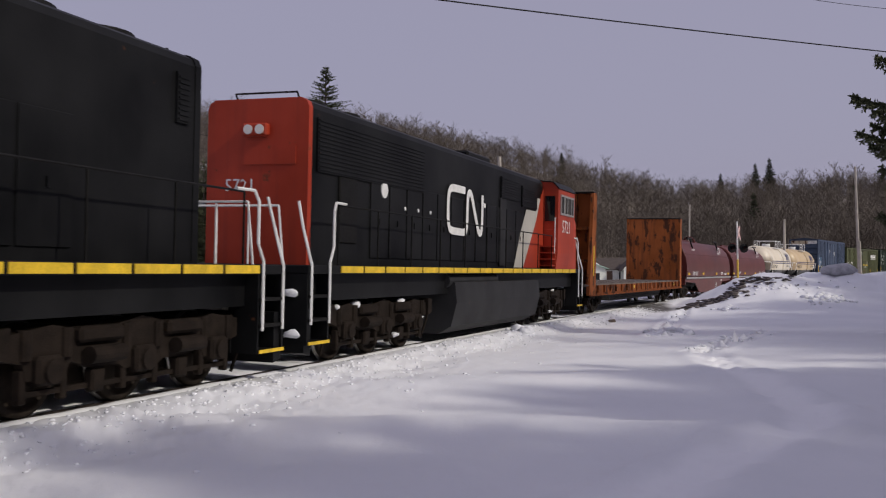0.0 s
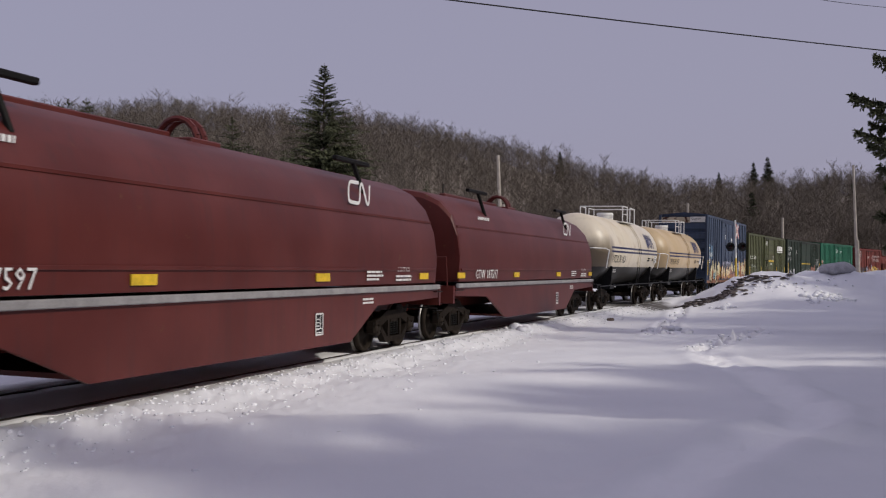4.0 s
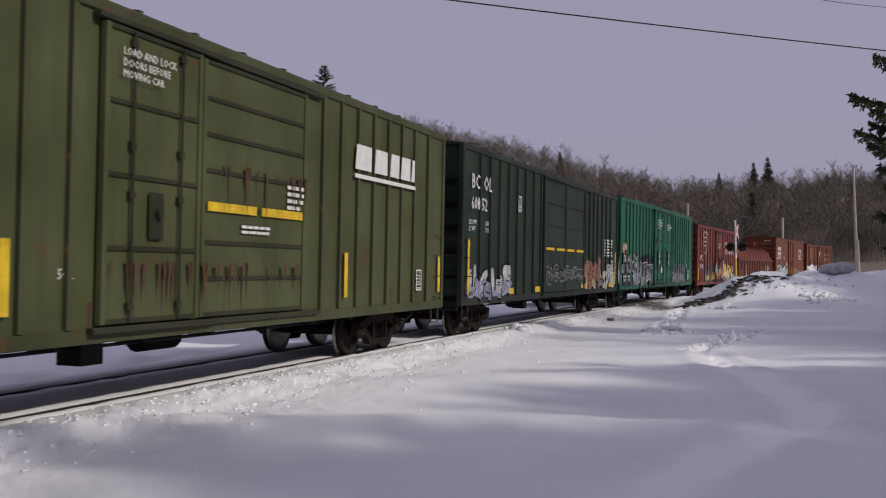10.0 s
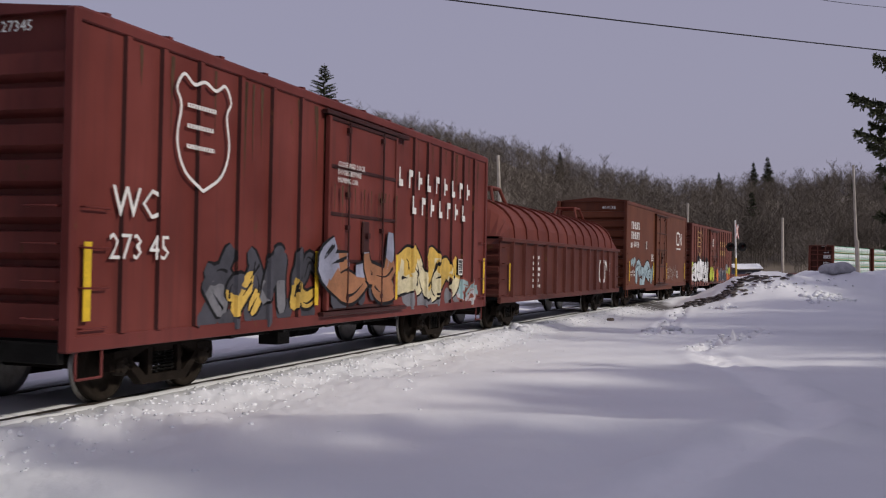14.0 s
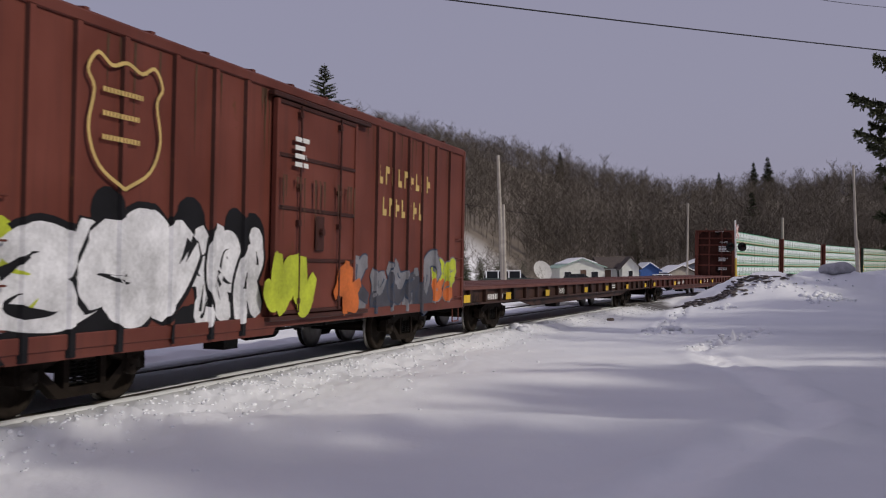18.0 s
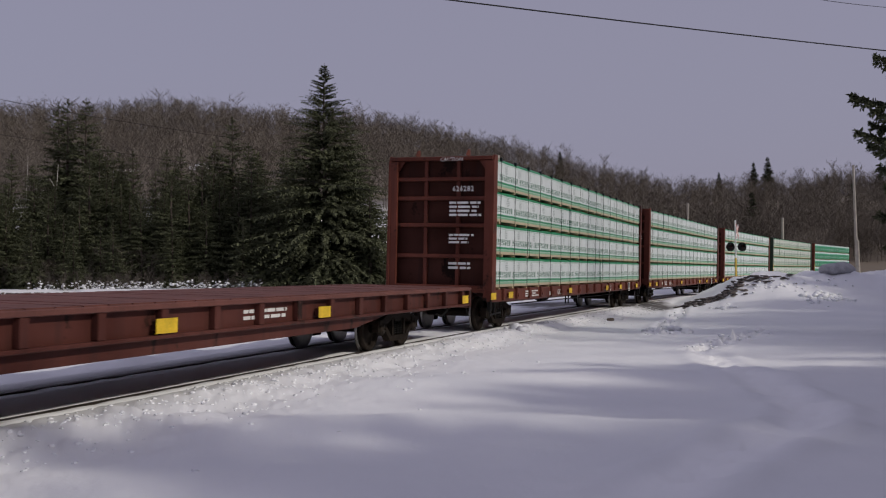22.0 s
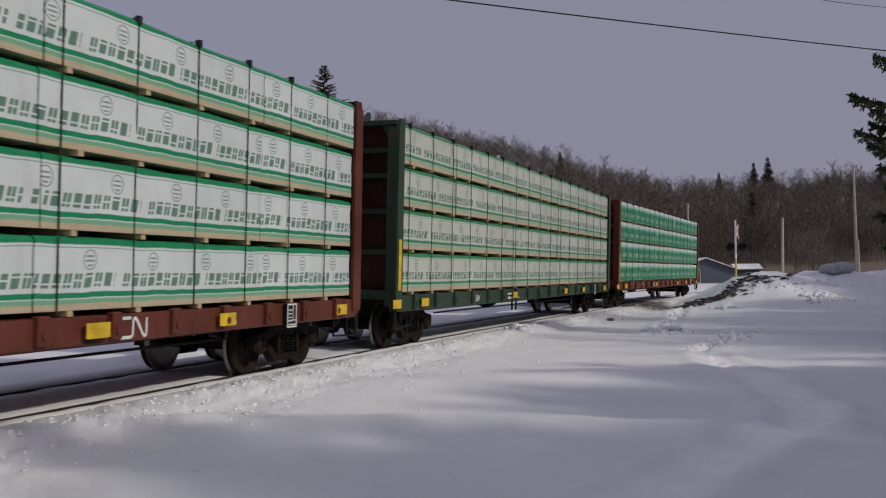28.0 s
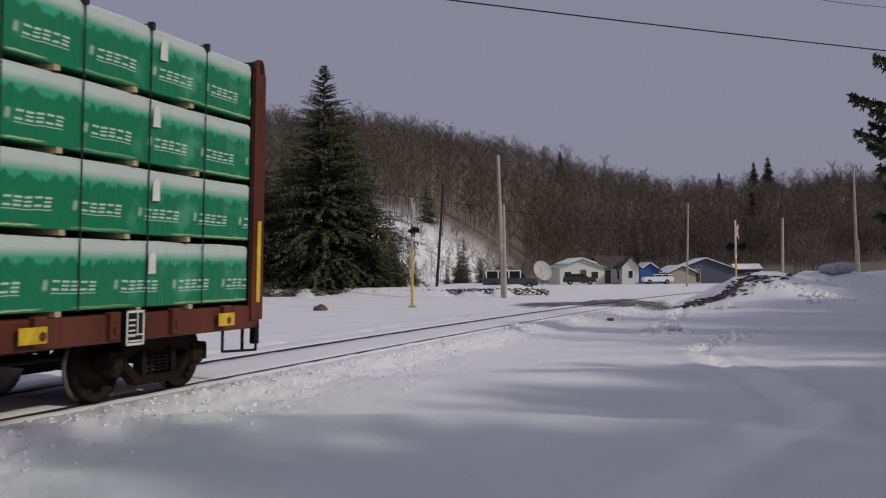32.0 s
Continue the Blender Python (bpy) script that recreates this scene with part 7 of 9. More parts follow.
plain_marks(P, ((3.22, 1.6, 9), (2.72, 2.35, 7)), 0.53, 0.2, 0.36, WHITE, -1.551)
letter(P, "CLOSE AND LOCK\nDOORS BEFORE\nMOVING CAR", -1.35, 3.3, 0.13, WHITE, -1.652)
letter(P, "27345", -ph - 0.075, 4.14, 0.17, WHITE, -0.55, "number", -90)
for x in (-7.35, -1.85, 1.55, 7.3):
    reflector(P, x, 1.05, 1.9, 0.12, -1.553)
frame_mark(P, 5.3, 1.5, 0.36, -1.552, 0.3)

PP = [-6.7, -6.0, -5.2, -4.2, -3.3, -2.4, 2.5, 3.3, 4.1, 4.9, 5.7, 6.5]
spray(P, PP, 0.06, -5.2, -1.8, 0.8, 2.0, 4, (SMOKE_INK, GREY_INK, GOLD_INK), INK, 19, False, cloud=SMOKE_INK)
spray(P, [], 0.06, -1.5, 1.3, 1.0, 2.35, 2, (LILAC_INK, RUST_INK), INK, 20, True, -1.625, cloud=SMOKE_INK)
spray(P, PP, 0.06, 1.7, 5.4, 0.85, 2.15, 3, (GOLD_INK, CREAM_INK), INK, 21, True, fat=0.18, cloud=GREY_INK)
spray(P, PP, 0.06, 5.4, 6.9, 0.8, 1.4, 2, (TEAL_INK, SILVER_INK), RED_INK, 22, True)

rust_runs(P, -7.4, 7.4, 4.2, 34, RUNS, -1.5, 59, 1.4)
rust_runs(P, -1.5, 1.3, 3.0, 14, RUNS, -1.645, 60, 0.9)
covered_gondola("rust-red gondola wagon under a ribbed arched cover", 201.2, 217.45, GOND, GOND_TOP)

R, rh = boxcar("plain brown boxcar with pale blue sprayed lettering", 218.8, 234.3, 4.54, 0.78, BROWN, BROWN_TRIM, [], None, end_ribs=8, skirt=((-3.5, 3.5, 0.12),))
slide_door(R, -1.4, 1.35, 0.98, 4.25, BROWN, BROWN_SHADE_GRIME, -1.55, 4, 2, True, 1)
letter(R, "404178", -6.25, 2.62, 0.38, WHITE, -1.5, "number")
bars(R, -6.8, 2.6, 0.45, 0.38, 1, WHITE, -1.5, seed=60)
for zz in (3.42, 2.98):
    for k in range(8):
        bm = bmesh.new()
        x = -6.7 + k * 0.215
        box(bm, x, x + 0.06, -1.503, -1.497, zz, zz + 0.32)
        box(bm, x + 0.06, x + 0.17, -1.503, -1.497, zz + (0.26, 0.0, 0.13)[k % 3], zz + (0.32, 0.06, 0.19)[k % 3])
        if k % 2:
            box(bm, x + 0.12, x + 0.17, -1.5035, -1.4975, zz, zz + 0.32)
        part("painted_mark", bm, WHITE, R, "plain white painted mark")
open_band(R, 4.75, 3.0, 0.62, WHITE, -1.5)
letter(R, "LD.LMT. 153200\nLT.WT.    60800", -6.8, 1.5, 0.14, WHITE, -1.5)
bars(R, 4.7, 2.72, 1.6, 0.16, 1, WHITE, -1.5, seed=63)
letter(R, "404178", -rh - 0.075, 4.2, 0.2, WHITE, -0.45, "number", -90)
frame_mark(R, -3.55, 2.6, 0.34, -1.502, 0.26)
frame_mark(R, 4.85, 1.2, 0.4, -1.502, 0.3)
bars(R, -2.2, 2.05, 0.6, 0.35, 4, WHITE, -1.5, seed=64)
for x in (-7.25, -1.85, 1.6, 7.2):
    reflector(R, x, 1.15, 2.0, 0.12, -1.553)

spray(R, [], 0.06, -5.8, -2.0, 0.80, 2.0, 4, (SKY_INK, SKY_INK), INK, 23, False, fat=0.2)
spray(R, [], 0.06, -6.75, -5.9, 1.75, 2.15, 3, (SKY_INK,), TEAL_INK, 24, True, line_w=0.02)
spray(R, [], 0.06, 1.75, 4.5, 1.1, 1.9, 3, (BROWN,), OLIVE_INK, 25, False, line_w=0.03)

rust_runs(R, -7.6, 7.6, 4.4, 20, RUNS, -1.5, 61, 0.7)
rust_runs(R, -1.3, 1.3, 2.6, 12, RUNS, -1.635, 62, 0.9)
S, sh = boxcar("russet boxcar with big white bubble lettering along its foot", 236.3, 251.15, 4.34, 0.76, RUSSET, RUSSET_TRIM,
               [-6.6, -5.9, -5.1, -4.1, -3.2, -2.4, 2.3, 3.1, 3.9, 4.7, 5.5, 6.4], None, grime_shade=RUSSET_SHADE_GRIME, end_ribs=8, skirt=((-6.9, -1.4, 0.1),))
slide_door(S, -1.7, 1.2, 0.95, 4.1, RUSSET, RUSSET_SHADE_GRIME, -1.56, 4, 2, True, 1)
shield(S, -5.1, 2.5, 1.35, 1.45, OCHRE)
plain_marks(S, ((3.2, 2.4, 9), (2.62, 2.6, 7)), 0.32, 0.18, 0.34, OCHRE, -1.501)
bars(S, -1.2, 3.15, 0.5, 0.5, 4, WHITE, -1.652, seed=70)
letter(S, "27341", -sh - 0.075, 4.12, 0.17, WHITE, -0.55, "number", -90)

SP = [-6.6, -5.9, -5.1, -4.1, -3.2, -2.4, 2.3, 3.1, 3.9, 4.7, 5.5, 6.4]
spray(S, SP, 0.06, -7.4, -6.4, 0.9, 2.3, 1, (LIME_INK, LIME_INK), LIME_INK, 26, True, fat=0.3)
spray(S, SP, 0.06, -7.0, -3.9, 0.70, 2.45, 2, (WHITE_INK,), INK, 31, False, line_w=0.08, fat=0.25, cloud=INK)
spray(S, SP, 0.06, -3.9, -1.95, 0.72, 2.3, 3, (WHITE_INK,), INK, 27, False, line_w=0.06, fat=0.27, cloud=INK)
spray(S, [], 0.06, -2.0, -0.4, 0.82, 1.9, 3, (LIME_INK, LIME_INK), LIME_INK, 28, True, -1.625, fat=0.2)
spray(S, [], 0.06, 0.4, 1.2, 0.8, 1.75, 2, (FIRE_INK, FIRE_INK), FIRE_INK, 29, True, -1.625, fat=0.2)
spray(S, SP, 0.06, 1.3, 5.4, 0.82, 2.0, 5, (GREY_INK, SMOKE_INK), NAVY_INK, 30, True, line_w=0.03, fat=0.17, cloud=GREY_INK)
spray(S, SP, 0.06, 5.3, 6.9, 0.85, 1.9, 2, (LIME_INK, FIRE_INK), GREY_INK, 33, True, line_w=0.03, fat=0.2)

rust_runs(S, -7.3, 7.3, 4.2, 34, RUNS, -1.5, 63, 1.4)
rust_runs(S, -1.6, 1.1, 3.0, 14, RUNS, -1.645, 64, 0.9)
flat_wagon("long empty dark brown flat wagon with yellow placards", 251.5, 277.85, FLAT_BROWN, RUST_DECK,
           [("t", -4.0, 0.86, 0.26, "CANADIEN"), ("b", -11.2, 0.86, 0.24, 2.4, 1), ("b", 4.6, 0.9, 0.18, 0.9, 2)], (-12.9, -9.6, -5.6, -0.4, 3.2, 7.4, 11.9))
flat_wagon("long empty rust-red flat wagon with yellow placards", 278.45, 304.6, FLAT_RED, RUST_DECK,
           [("b", -6.0, 0.86, 0.24, 0.8, 1), ("t", -4.9, 0.86, 0.26, "668138"), ("b", 2.6, 0.9, 0.18, 1.4, 2)], (-12.5, -7.4, 0.6, 5.0, 12.6))

MARKS = [("b", -7.8, 0.86, 0.2, 1.4, 3), ("b", -5.2, 0.85, 0.2, 0.5, 1), ("e", 3.6, 0.83, 0.22), ("f", 7.6, 0.74, 0.36), ("t", 5.9, 0.84, 0.13, "L 75-0")]
CUTS = (-7.4, -2.6, 2.3, 6.9)
STRAPS = spread(-10.2, 10.3, 17)
YEL = (-10.9, -9.4, -2.7, 3.2, 5.9, 9.6)
A1, ah = centrebeam("red-brown centrebeam wagon stacked with white and green wrapped lumber", 306.4, 328.2, BEAM_RED, WRAPS[0], CUTS, STRAPS, 1,
                    MARKS + [("t", -4.2, 0.85, 0.24, "626282")], yellow=YEL)
letter(A1, "626282", -ah - 0.02, 3.62, 0.2, WHITE, -0.35, "number", -90)
for zz, hh, nr, ww in ((2.98, 0.42, 4, 1.0), (2.28, 0.28, 3, 0.7), (1.62, 0.22, 2, 0.75)):
    bars(A1, 0, zz, ww, hh, nr, WHITE, 0, seed=int(zz * 10)).matrix_basis = pose(-ah - 0.02, -0.28, 0, 0, 0, -90)
letter(A1, "CAUTION", -ah - 0.02, 4.40, 0.14, WHITE, 0.0, "lettering", -90)
B1, bh_ = centrebeam("red-brown centrebeam wagon stacked with white and green wrapped lumber", 330.2, 352.2, BEAM_RED, WRAPS[0], CUTS, STRAPS, 2,
                     MARKS + [("t", -6.2, 0.85, 0.24, "627034")], yellow=YEL)
letter(B1, "CAUTION", -bh_ - 0.02, 4.40, 0.14, WHITE, 0.0, "lettering", -90)
for zz, hh, nr, ww in ((2.98, 0.42, 4, 1.0), (2.28, 0.28, 3, 0.7), (1.62, 0.22, 2, 0.75)):
    bars(B1, 0, zz, ww, hh, nr, WHITE, 0, seed=int(zz * 11)).matrix_basis = pose(-bh_ - 0.02, -0.28, 0, 0, 0, -90)
frame_mark(B1, -bh_ + 0.02, 1.2, 0.34, -1.476, 0.26)
letter(B1, "627034", -bh_ - 0.02, 3.62, 0.2, WHITE, -0.35, "number", -90)
centrebeam("red-brown centrebeam wagon stacked with white and green wrapped lumber", 354.45, 375.4, BEAM_RED, WRAPS[0], CUTS, STRAPS, 3, MARKS, yellow=YEL)
Y1, yh = centrebeam("green centrebeam wagon stacked with faded wrapped lumber", 377.2, 398.9, BEAM_GREEN, WRAPS[1], CUTS, STRAPS, 4,
                    [("t", -6.2, 0.85, 0.24, "73010"), ("f", 7.6, 0.74, 0.36), ("b", -3.2, 0.85, 0.2, 1.2, 2)], yellow=YEL)
reflector(Y1, -yh + 0.14, 1.2, 2.2, 0.14, -1.48)
X1, xh = centrebeam("red-brown centrebeam wagon stacked with green wrapped lumber at the train's end", 400.7, 422.0, BEAM_RED, WRAPS[2], (-6.1, -1.9, 1.3, 4.6), spread(-10.3, 10.3, 18), 5,
                    [("t", -6.2, 0.85, 0.24, "623071"), ("f", 7.4, 0.74, 0.40), ("b", -3.2, 0.85, 0.2, 1.2, 2)], yellow=YEL)
for k, (x, z) in enumerate(((xh - 2.75, 1.55), (xh - 2.7, 2.42), (xh - 2.72, 3.3), (xh - 2.6, 4.12), (xh - 9.3, 2.5), (xh - 13.1, 3.3), (2.2, 4.0), (-4.6, 1.6))):
    bm = bmesh.new()
    prism(bm, [(x, z), (x + 0.15, z + 0.01), (x + 0.14, z + 0.24), (x + 0.07, z + 0.27), (x + 0.01, z + 0.22)], -1.452, -1.446, 'Y')
    part("paper_tag", bm, WHITE, X1, "torn white paper tag on the wrap")
for s in (-1, 1):
    reflector(X1, s * (xh - 0.14), 1.15, 2.3, 0.1, -1.48)
    bm = bmesh.new()
    box(bm, s * (xh - 0.16) - 0.05, s * (xh - 0.16) + 0.05, -1.47, -1.40, 4.4, 4.6)
    part("marker_post", bm, BEAM_RED, X1)


# ---- vegetation ----
NEEDLE = mat("spruce_needles", (0.104, 0.112, 0.066), 0.85, 0, 0.35, 1.5)
NEEDLE_FAR = mat("far_needles", (0.060, 0.066, 0.042), 0.9, 0, 0.4, 0.8)
for needles in (NEEDLE, NEEDLE_FAR):
    needles.node_tree.nodes["Principled BSDF"].inputs["Specular IOR Level"].default_value = 0.08
BARK = mat("spruce_bark", (0.075, 0.058, 0.045), 0.9, 0, 0.35, 6, 0.5, 30)
TWIG = mat("bare_twigs", (0.118, 0.098, 0.080), 0.9, 0, 0.3, 0.05)
TWIG_2 = mat("pale_twigs", (0.138, 0.117, 0.097), 0.9, 0, 0.3, 0.05)
BIRCH = mat("birch_bark", (0.50, 0.47, 0.43), 0.8, 0, 0.3, 5)


def blade(vs, fs, p, d, w, up):
    """A narrow leaf-like sliver from p along d."""
    side = d.cross(up)
    side = side.normalized() * w if side.length > 1e-6 else Vector((w, 0, 0))
    i = len(vs)
    m = p + d * 0.45
    vs += [p, m + side, p + d, m - side]
    fs.append((i, i + 1, i + 2, i + 3))


def conifer_meshes(height, spread_r, seed, whorls, boughs, blades, ragged=0.25, bare=0.08, point=0.9, bushy=1.0):
    """Trunk and crown of a spruce: drooping boughs in whorls, set with slivers of needles."""
    rng = random.Random(seed)
    bm = bmesh.new()
    pts = [(0, 0, 0)]
    for k in range(1, 7):
        pts.append((rng.uniform(-0.05, 0.05), rng.uniform(-0.05, 0.05), height * k / 6))
    r0 = height * 0.017 + 0.03
    for k in range(6):
        cyl(bm, pts[k], pts[k + 1], r0 * (1 - k / 6.3), r0 * (1 - (k + 1) / 6.3), 8, caps=(k in (0, 5)))
    trunk = finish(bm, "trunk", BARK)
    vs, fs = [], []
    for k in range(whorls):
        t = bare + (1 - bare) * (k + rng.uniform(-0.3, 0.3)) / whorls
        t = min(0.995, max(bare, t))
        z = height * t
        reach = spread_r * ((1 - t) ** point) * rng.uniform(1 - ragged, 1 + ragged) + 0.10
        for b in range(max(3, int(boughs * (0.35 + 0.75 * (1 - t))))):
            a = rng.uniform(0, math.tau)
            l = reach * rng.uniform(0.65, 1.1)
            dirn = Vector((math.cos(a), math.sin(a), 0))
            sag = 0.30 * (1 - t) + 0.02
            rise = 0.35 * t
            for i in range(blades):
                u = (i + rng.random()) / blades
                u = 0.12 + 0.88 * u
                p = dirn * (l * u) + Vector((0, 0, z + l * u * rise - sag * l * u * u))
                d = (dirn * rng.uniform(0.3, 1.0) + Vector((rng.uniform(-0.8, 0.8), rng.uniform(-0.8, 0.8), rng.uniform(-0.75, 0.18)))).normalized()
                s = (0.18 + 0.16 * l * (1.05 - u) + 0.010 * height) * rng.uniform(0.6, 1.35) * (0.5 + 0.55 * (1 - t)) * bushy
                blade(vs, fs, p, d * s, s * rng.uniform(0.13, 0.24), Vector((rng.uniform(-0.4, 0.4), rng.uniform(-0.4, 0.4), 1)))
    for i in range(14):
        a = rng.uniform(0, math.tau)
        z = height * rng.uniform(0.95, 1.0)
        blade(vs, fs, Vector((0, 0, z)), Vector((math.cos(a) * 0.12, math.sin(a) * 0.12, 0.22)), 0.035, Vector((1, 0, 0)))
    me = bpy.data.meshes.new("crown")
    me.from_pydata([tuple(v) for v in vs], [], fs)
    me.materials.append(NEEDLE)
    return trunk, me


def conifer(meshes, x, y, scale, label, turn=0.0, z=None, group="spruces"):
    ob = tagged(new("spruce_tree"), label, "tree", group)
    ob.matrix_basis = pose(x, y, (gz(x, y) if z is None else z) - 0.15, 0, 0, turn) @ Matrix.Diagonal((scale, scale, scale, 1))
    part("trunk", meshes[0], BARK, ob)
    part("crown", meshes[1], NEEDLE, ob)
    return ob


def at_px(px, d):
    """x on the ground under a point of the skyline, d metres ahead."""
    return (px - 784) / F_LEN * d


BIG = conifer_meshes(18.0, 8.8, 1, 84, 16, 84, 0.20, 0.01, 0.95, 0.66)
MID = [conifer_meshes(12.0, 3.8, 10 + k, 38, 12, 44, 0.25, 0.03, 0.75, 0.82) for k in range(3)]
FAR = [conifer_meshes(12.0, 2.7, 20 + k, 34, 12, 20, 0.3, 0.06, 0.8, 2.2) for k in range(2)]
for _, crown_mesh in FAR:
    crown_mesh.materials[0] = NEEDLE_FAR

d = 86.0
base = gz(at_px(575, d), d)
conifer(BIG, at_px(575, d), d, ((486 - 112) / F_LEN * d + EYE_Z - base + 0.2) / 18.0, "tall dark green spruce standing beside the railway", 20, group="trees by the track")
rng = random.Random(77)
# lower spruces round it and along the far edge of the field
for px, top, d in ((655, 305, 84), (622, 205, 122), (690, 372, 88), (470, 300, 92), (412, 205, 100), (440, 250, 98), (520, 268, 95), (380, 250, 102), (340, 300, 94),
                   (152, 168, 105), (120, 172, 106), (104, 178, 108), (190, 255, 100), (60, 290, 92), (20, 265, 98), (230, 320, 90), (285, 330, 90), (310, 285, 104),
                   (85, 330, 88), (140, 340, 88), (250, 370, 86), (10, 340, 86), (-40, 280, 96), (-90, 240, 100), (365, 350, 86), (200, 385, 84), (305, 385, 84), (55, 385, 83), (130, 395, 83), (430, 380, 84), (-30, 380, 84),
                   (820, 425, 118), (885, 445, 122), (757, 318, 152), (850, 455, 112), (700, 430, 100), (812, 440, 110), (790, 470, 104), (735, 462, 96), (712, 470, 92), (925, 462, 130)):
    x = at_px(px, d)
    h = (486 - top) / F_LEN * d + EYE_Z - gz(x, d) + 0.2
    conifer(MID[rng.randrange(3)], x, d, h / 12.0, "dark green spruce at the edge of the wood", rng.uniform(0, 360))
for k in range(165):
    px, top, d = rng.uniform(-80, 520), rng.uniform(258, 430), rng.uniform(86, 108)
    x = at_px(px, d)
    h = (486 - top) / F_LEN * d + EYE_Z - gz(x, d) + 0.2
    conifer(MID[rng.randrange(3)], x, d, h / 12.0, "young dark green spruce at the edge of the wood", rng.uniform(0, 360))
# spruces on the hill
for px, top, h in ((993, 268, 11), (1361, 281, 11), (1336, 291, 9), (1274, 308, 6), (1466, 312, 6), (1332, 342, 12), (1150, 395, 7), (1168, 405, 6), (1560, 300, 12), (1510, 330, 9), (590, 188, 8), (648, 290, 10), (1120, 395, 8)):
    ds = np.arange(170, 380, 4.0)
    sight = EYE_Z + (486 - top) / F_LEN * ds
    foot = ground_z(at_px(px, ds), ds)
    k = int(np.argmin(np.abs(sight - foot - h)))
    d, x = float(ds[k]), float(at_px(px, ds[k]))
    conifer(FAR[rng.randrange(2)], x, d, float(sight[k] - foot[k]) / 12.0, "dark spruce standing out of the bare hillside wood", rng.uniform(0, 360))
# trees behind and beside the camera, whose shade lies on the snow
def shade_tree(tip_x, tip_y, h):
    conifer(MID[rng.randrange(3)], tip_x + 1.331 * h, tip_y - 0.655 * h, h / 12.0, "dark green spruce beside the clearing", rng.uniform(0, 360), group="trees behind the field")


for back in (0.0, 2.3, 4.5, 7.0, 9.5):
    for u in np.arange(0, 1.001, 0.085 if back else 0.06):
        if u < 0.3 and rng.random() < 0.35:
            continue
        bx = float(np.interp(u, [0, 0.2, 0.32, 0.45, 0.65, 1.0], [-6.0, -2.4, -0.4, 1.7, 5.0, 13.0])) + back + rng.uniform(-0.5, 0.5)
        by = float(np.interp(u, [0, 0.2, 0.32, 0.45, 0.65, 1.0], [10.3, 11.6, 13.6, 18.6, 19.0, 27.0])) - 0.49 * back + rng.uniform(-0.6, 0.4)
        shade_tree(bx, by, rng.uniform(10.0, 11.5) if bx < 0 else rng.uniform(9.5, 11.5))
for k in range(22):
    bx = rng.uniform(0.2, 4.6)
    by = rng.uniform(12.8, float(np.interp(bx, [0.2, 1.7, 4.6], [15.0, 17.6, 17.9])))
    shade_tree(bx, by, rng.uniform(10.5, 12.0))
for k in range(80):
    bx = rng.uniform(10.5, 30.0)
    by = rng.uniform(34, float(np.interp(bx, [11, 14, 30], [50, 56, 64])))
    h = rng.uniform(12.5, 16)
    if (bx + 1.331 * h - 5) / (by - 0.655 * h) > 0.5:
        shade_tree(bx, by, h)


def bough_meshes(height, boughs, seed):
    """A spruce by its boughs (height of the root, reach, direction, droop): each a limb thickly set with hanging needle sprays."""
    rng = random.Random(seed)
    bm = bmesh.new()
    cyl(bm, (0, 0, 0), (0, 0, height), 0.17, 0.03, 8)
    vs, fs = [], []
    for z, reach, a, droop in boughs:
        out = Vector((math.cos(a), math.sin(a), 0))
        cross = Vector((-out.y, out.x, 0))

        def limb(u):
            return out * (reach * u) + Vector((0, 0, z - droop * reach * math.sin(u * 2.2) + 0.16 * reach * u * u))
        for k in range(5):
            cyl(bm, limb(k / 5), limb((k + 1) / 5), 0.035 * (1.05 - k / 5), 0.035 * (0.85 - k / 5), 5, caps=False)
        n_side = int(9 * reach)
        for k in range(n_side):
            u = 0.25 + 0.75 * (k + rng.random() * 0.6) / n_side
            p0 = limb(u)
            for sgn in (-1, 1):
                l = (0.16 + 0.42 * (1 - u) * min(1.0, reach / 1.6)) * rng.uniform(0.7, 1.2)
                d0 = (out * rng.uniform(0.5, 0.9) + cross * sgn * rng.uniform(0.3, 0.9) + Vector((0, 0, rng.uniform(-0.55, 0.05)))).normalized()
                for i in range(26):
                    p = p0 + d0 * (l * i / 26) + Vector((0, 0, -0.25 * l * (i / 26) ** 2))
                    d = (d0 * 0.8 + Vector((rng.uniform(-1, 1), rng.uniform(-1, 1), rng.uniform(-1, 0.6)))).normalized()
                    q = rng.uniform(0.07, 0.13)
                    blade(vs, fs, p, d * q, q * 0.26, Vector((rng.uniform(-1, 1), rng.uniform(-1, 1), 1)))
        for i in range(int(220 * reach)):
            u = rng.uniform(0.2, 1.04)
            d = (out * 0.5 + Vector((rng.uniform(-1, 1), rng.uniform(-1, 1), rng.uniform(-1.2, 0.7)))).normalized()
            q = rng.uniform(0.08, 0.15)
            blade(vs, fs, limb(u), d * q, q * 0.26, Vector((rng.uniform(-1, 1), rng.uniform(-1, 1), 1)))
    me = bpy.data.meshes.new("crown")
    me.from_pydata([tuple(v) for v in vs], [], fs)
    me.materials.append(NEEDLE)
    return finish(bm, "trunk", BARK), me


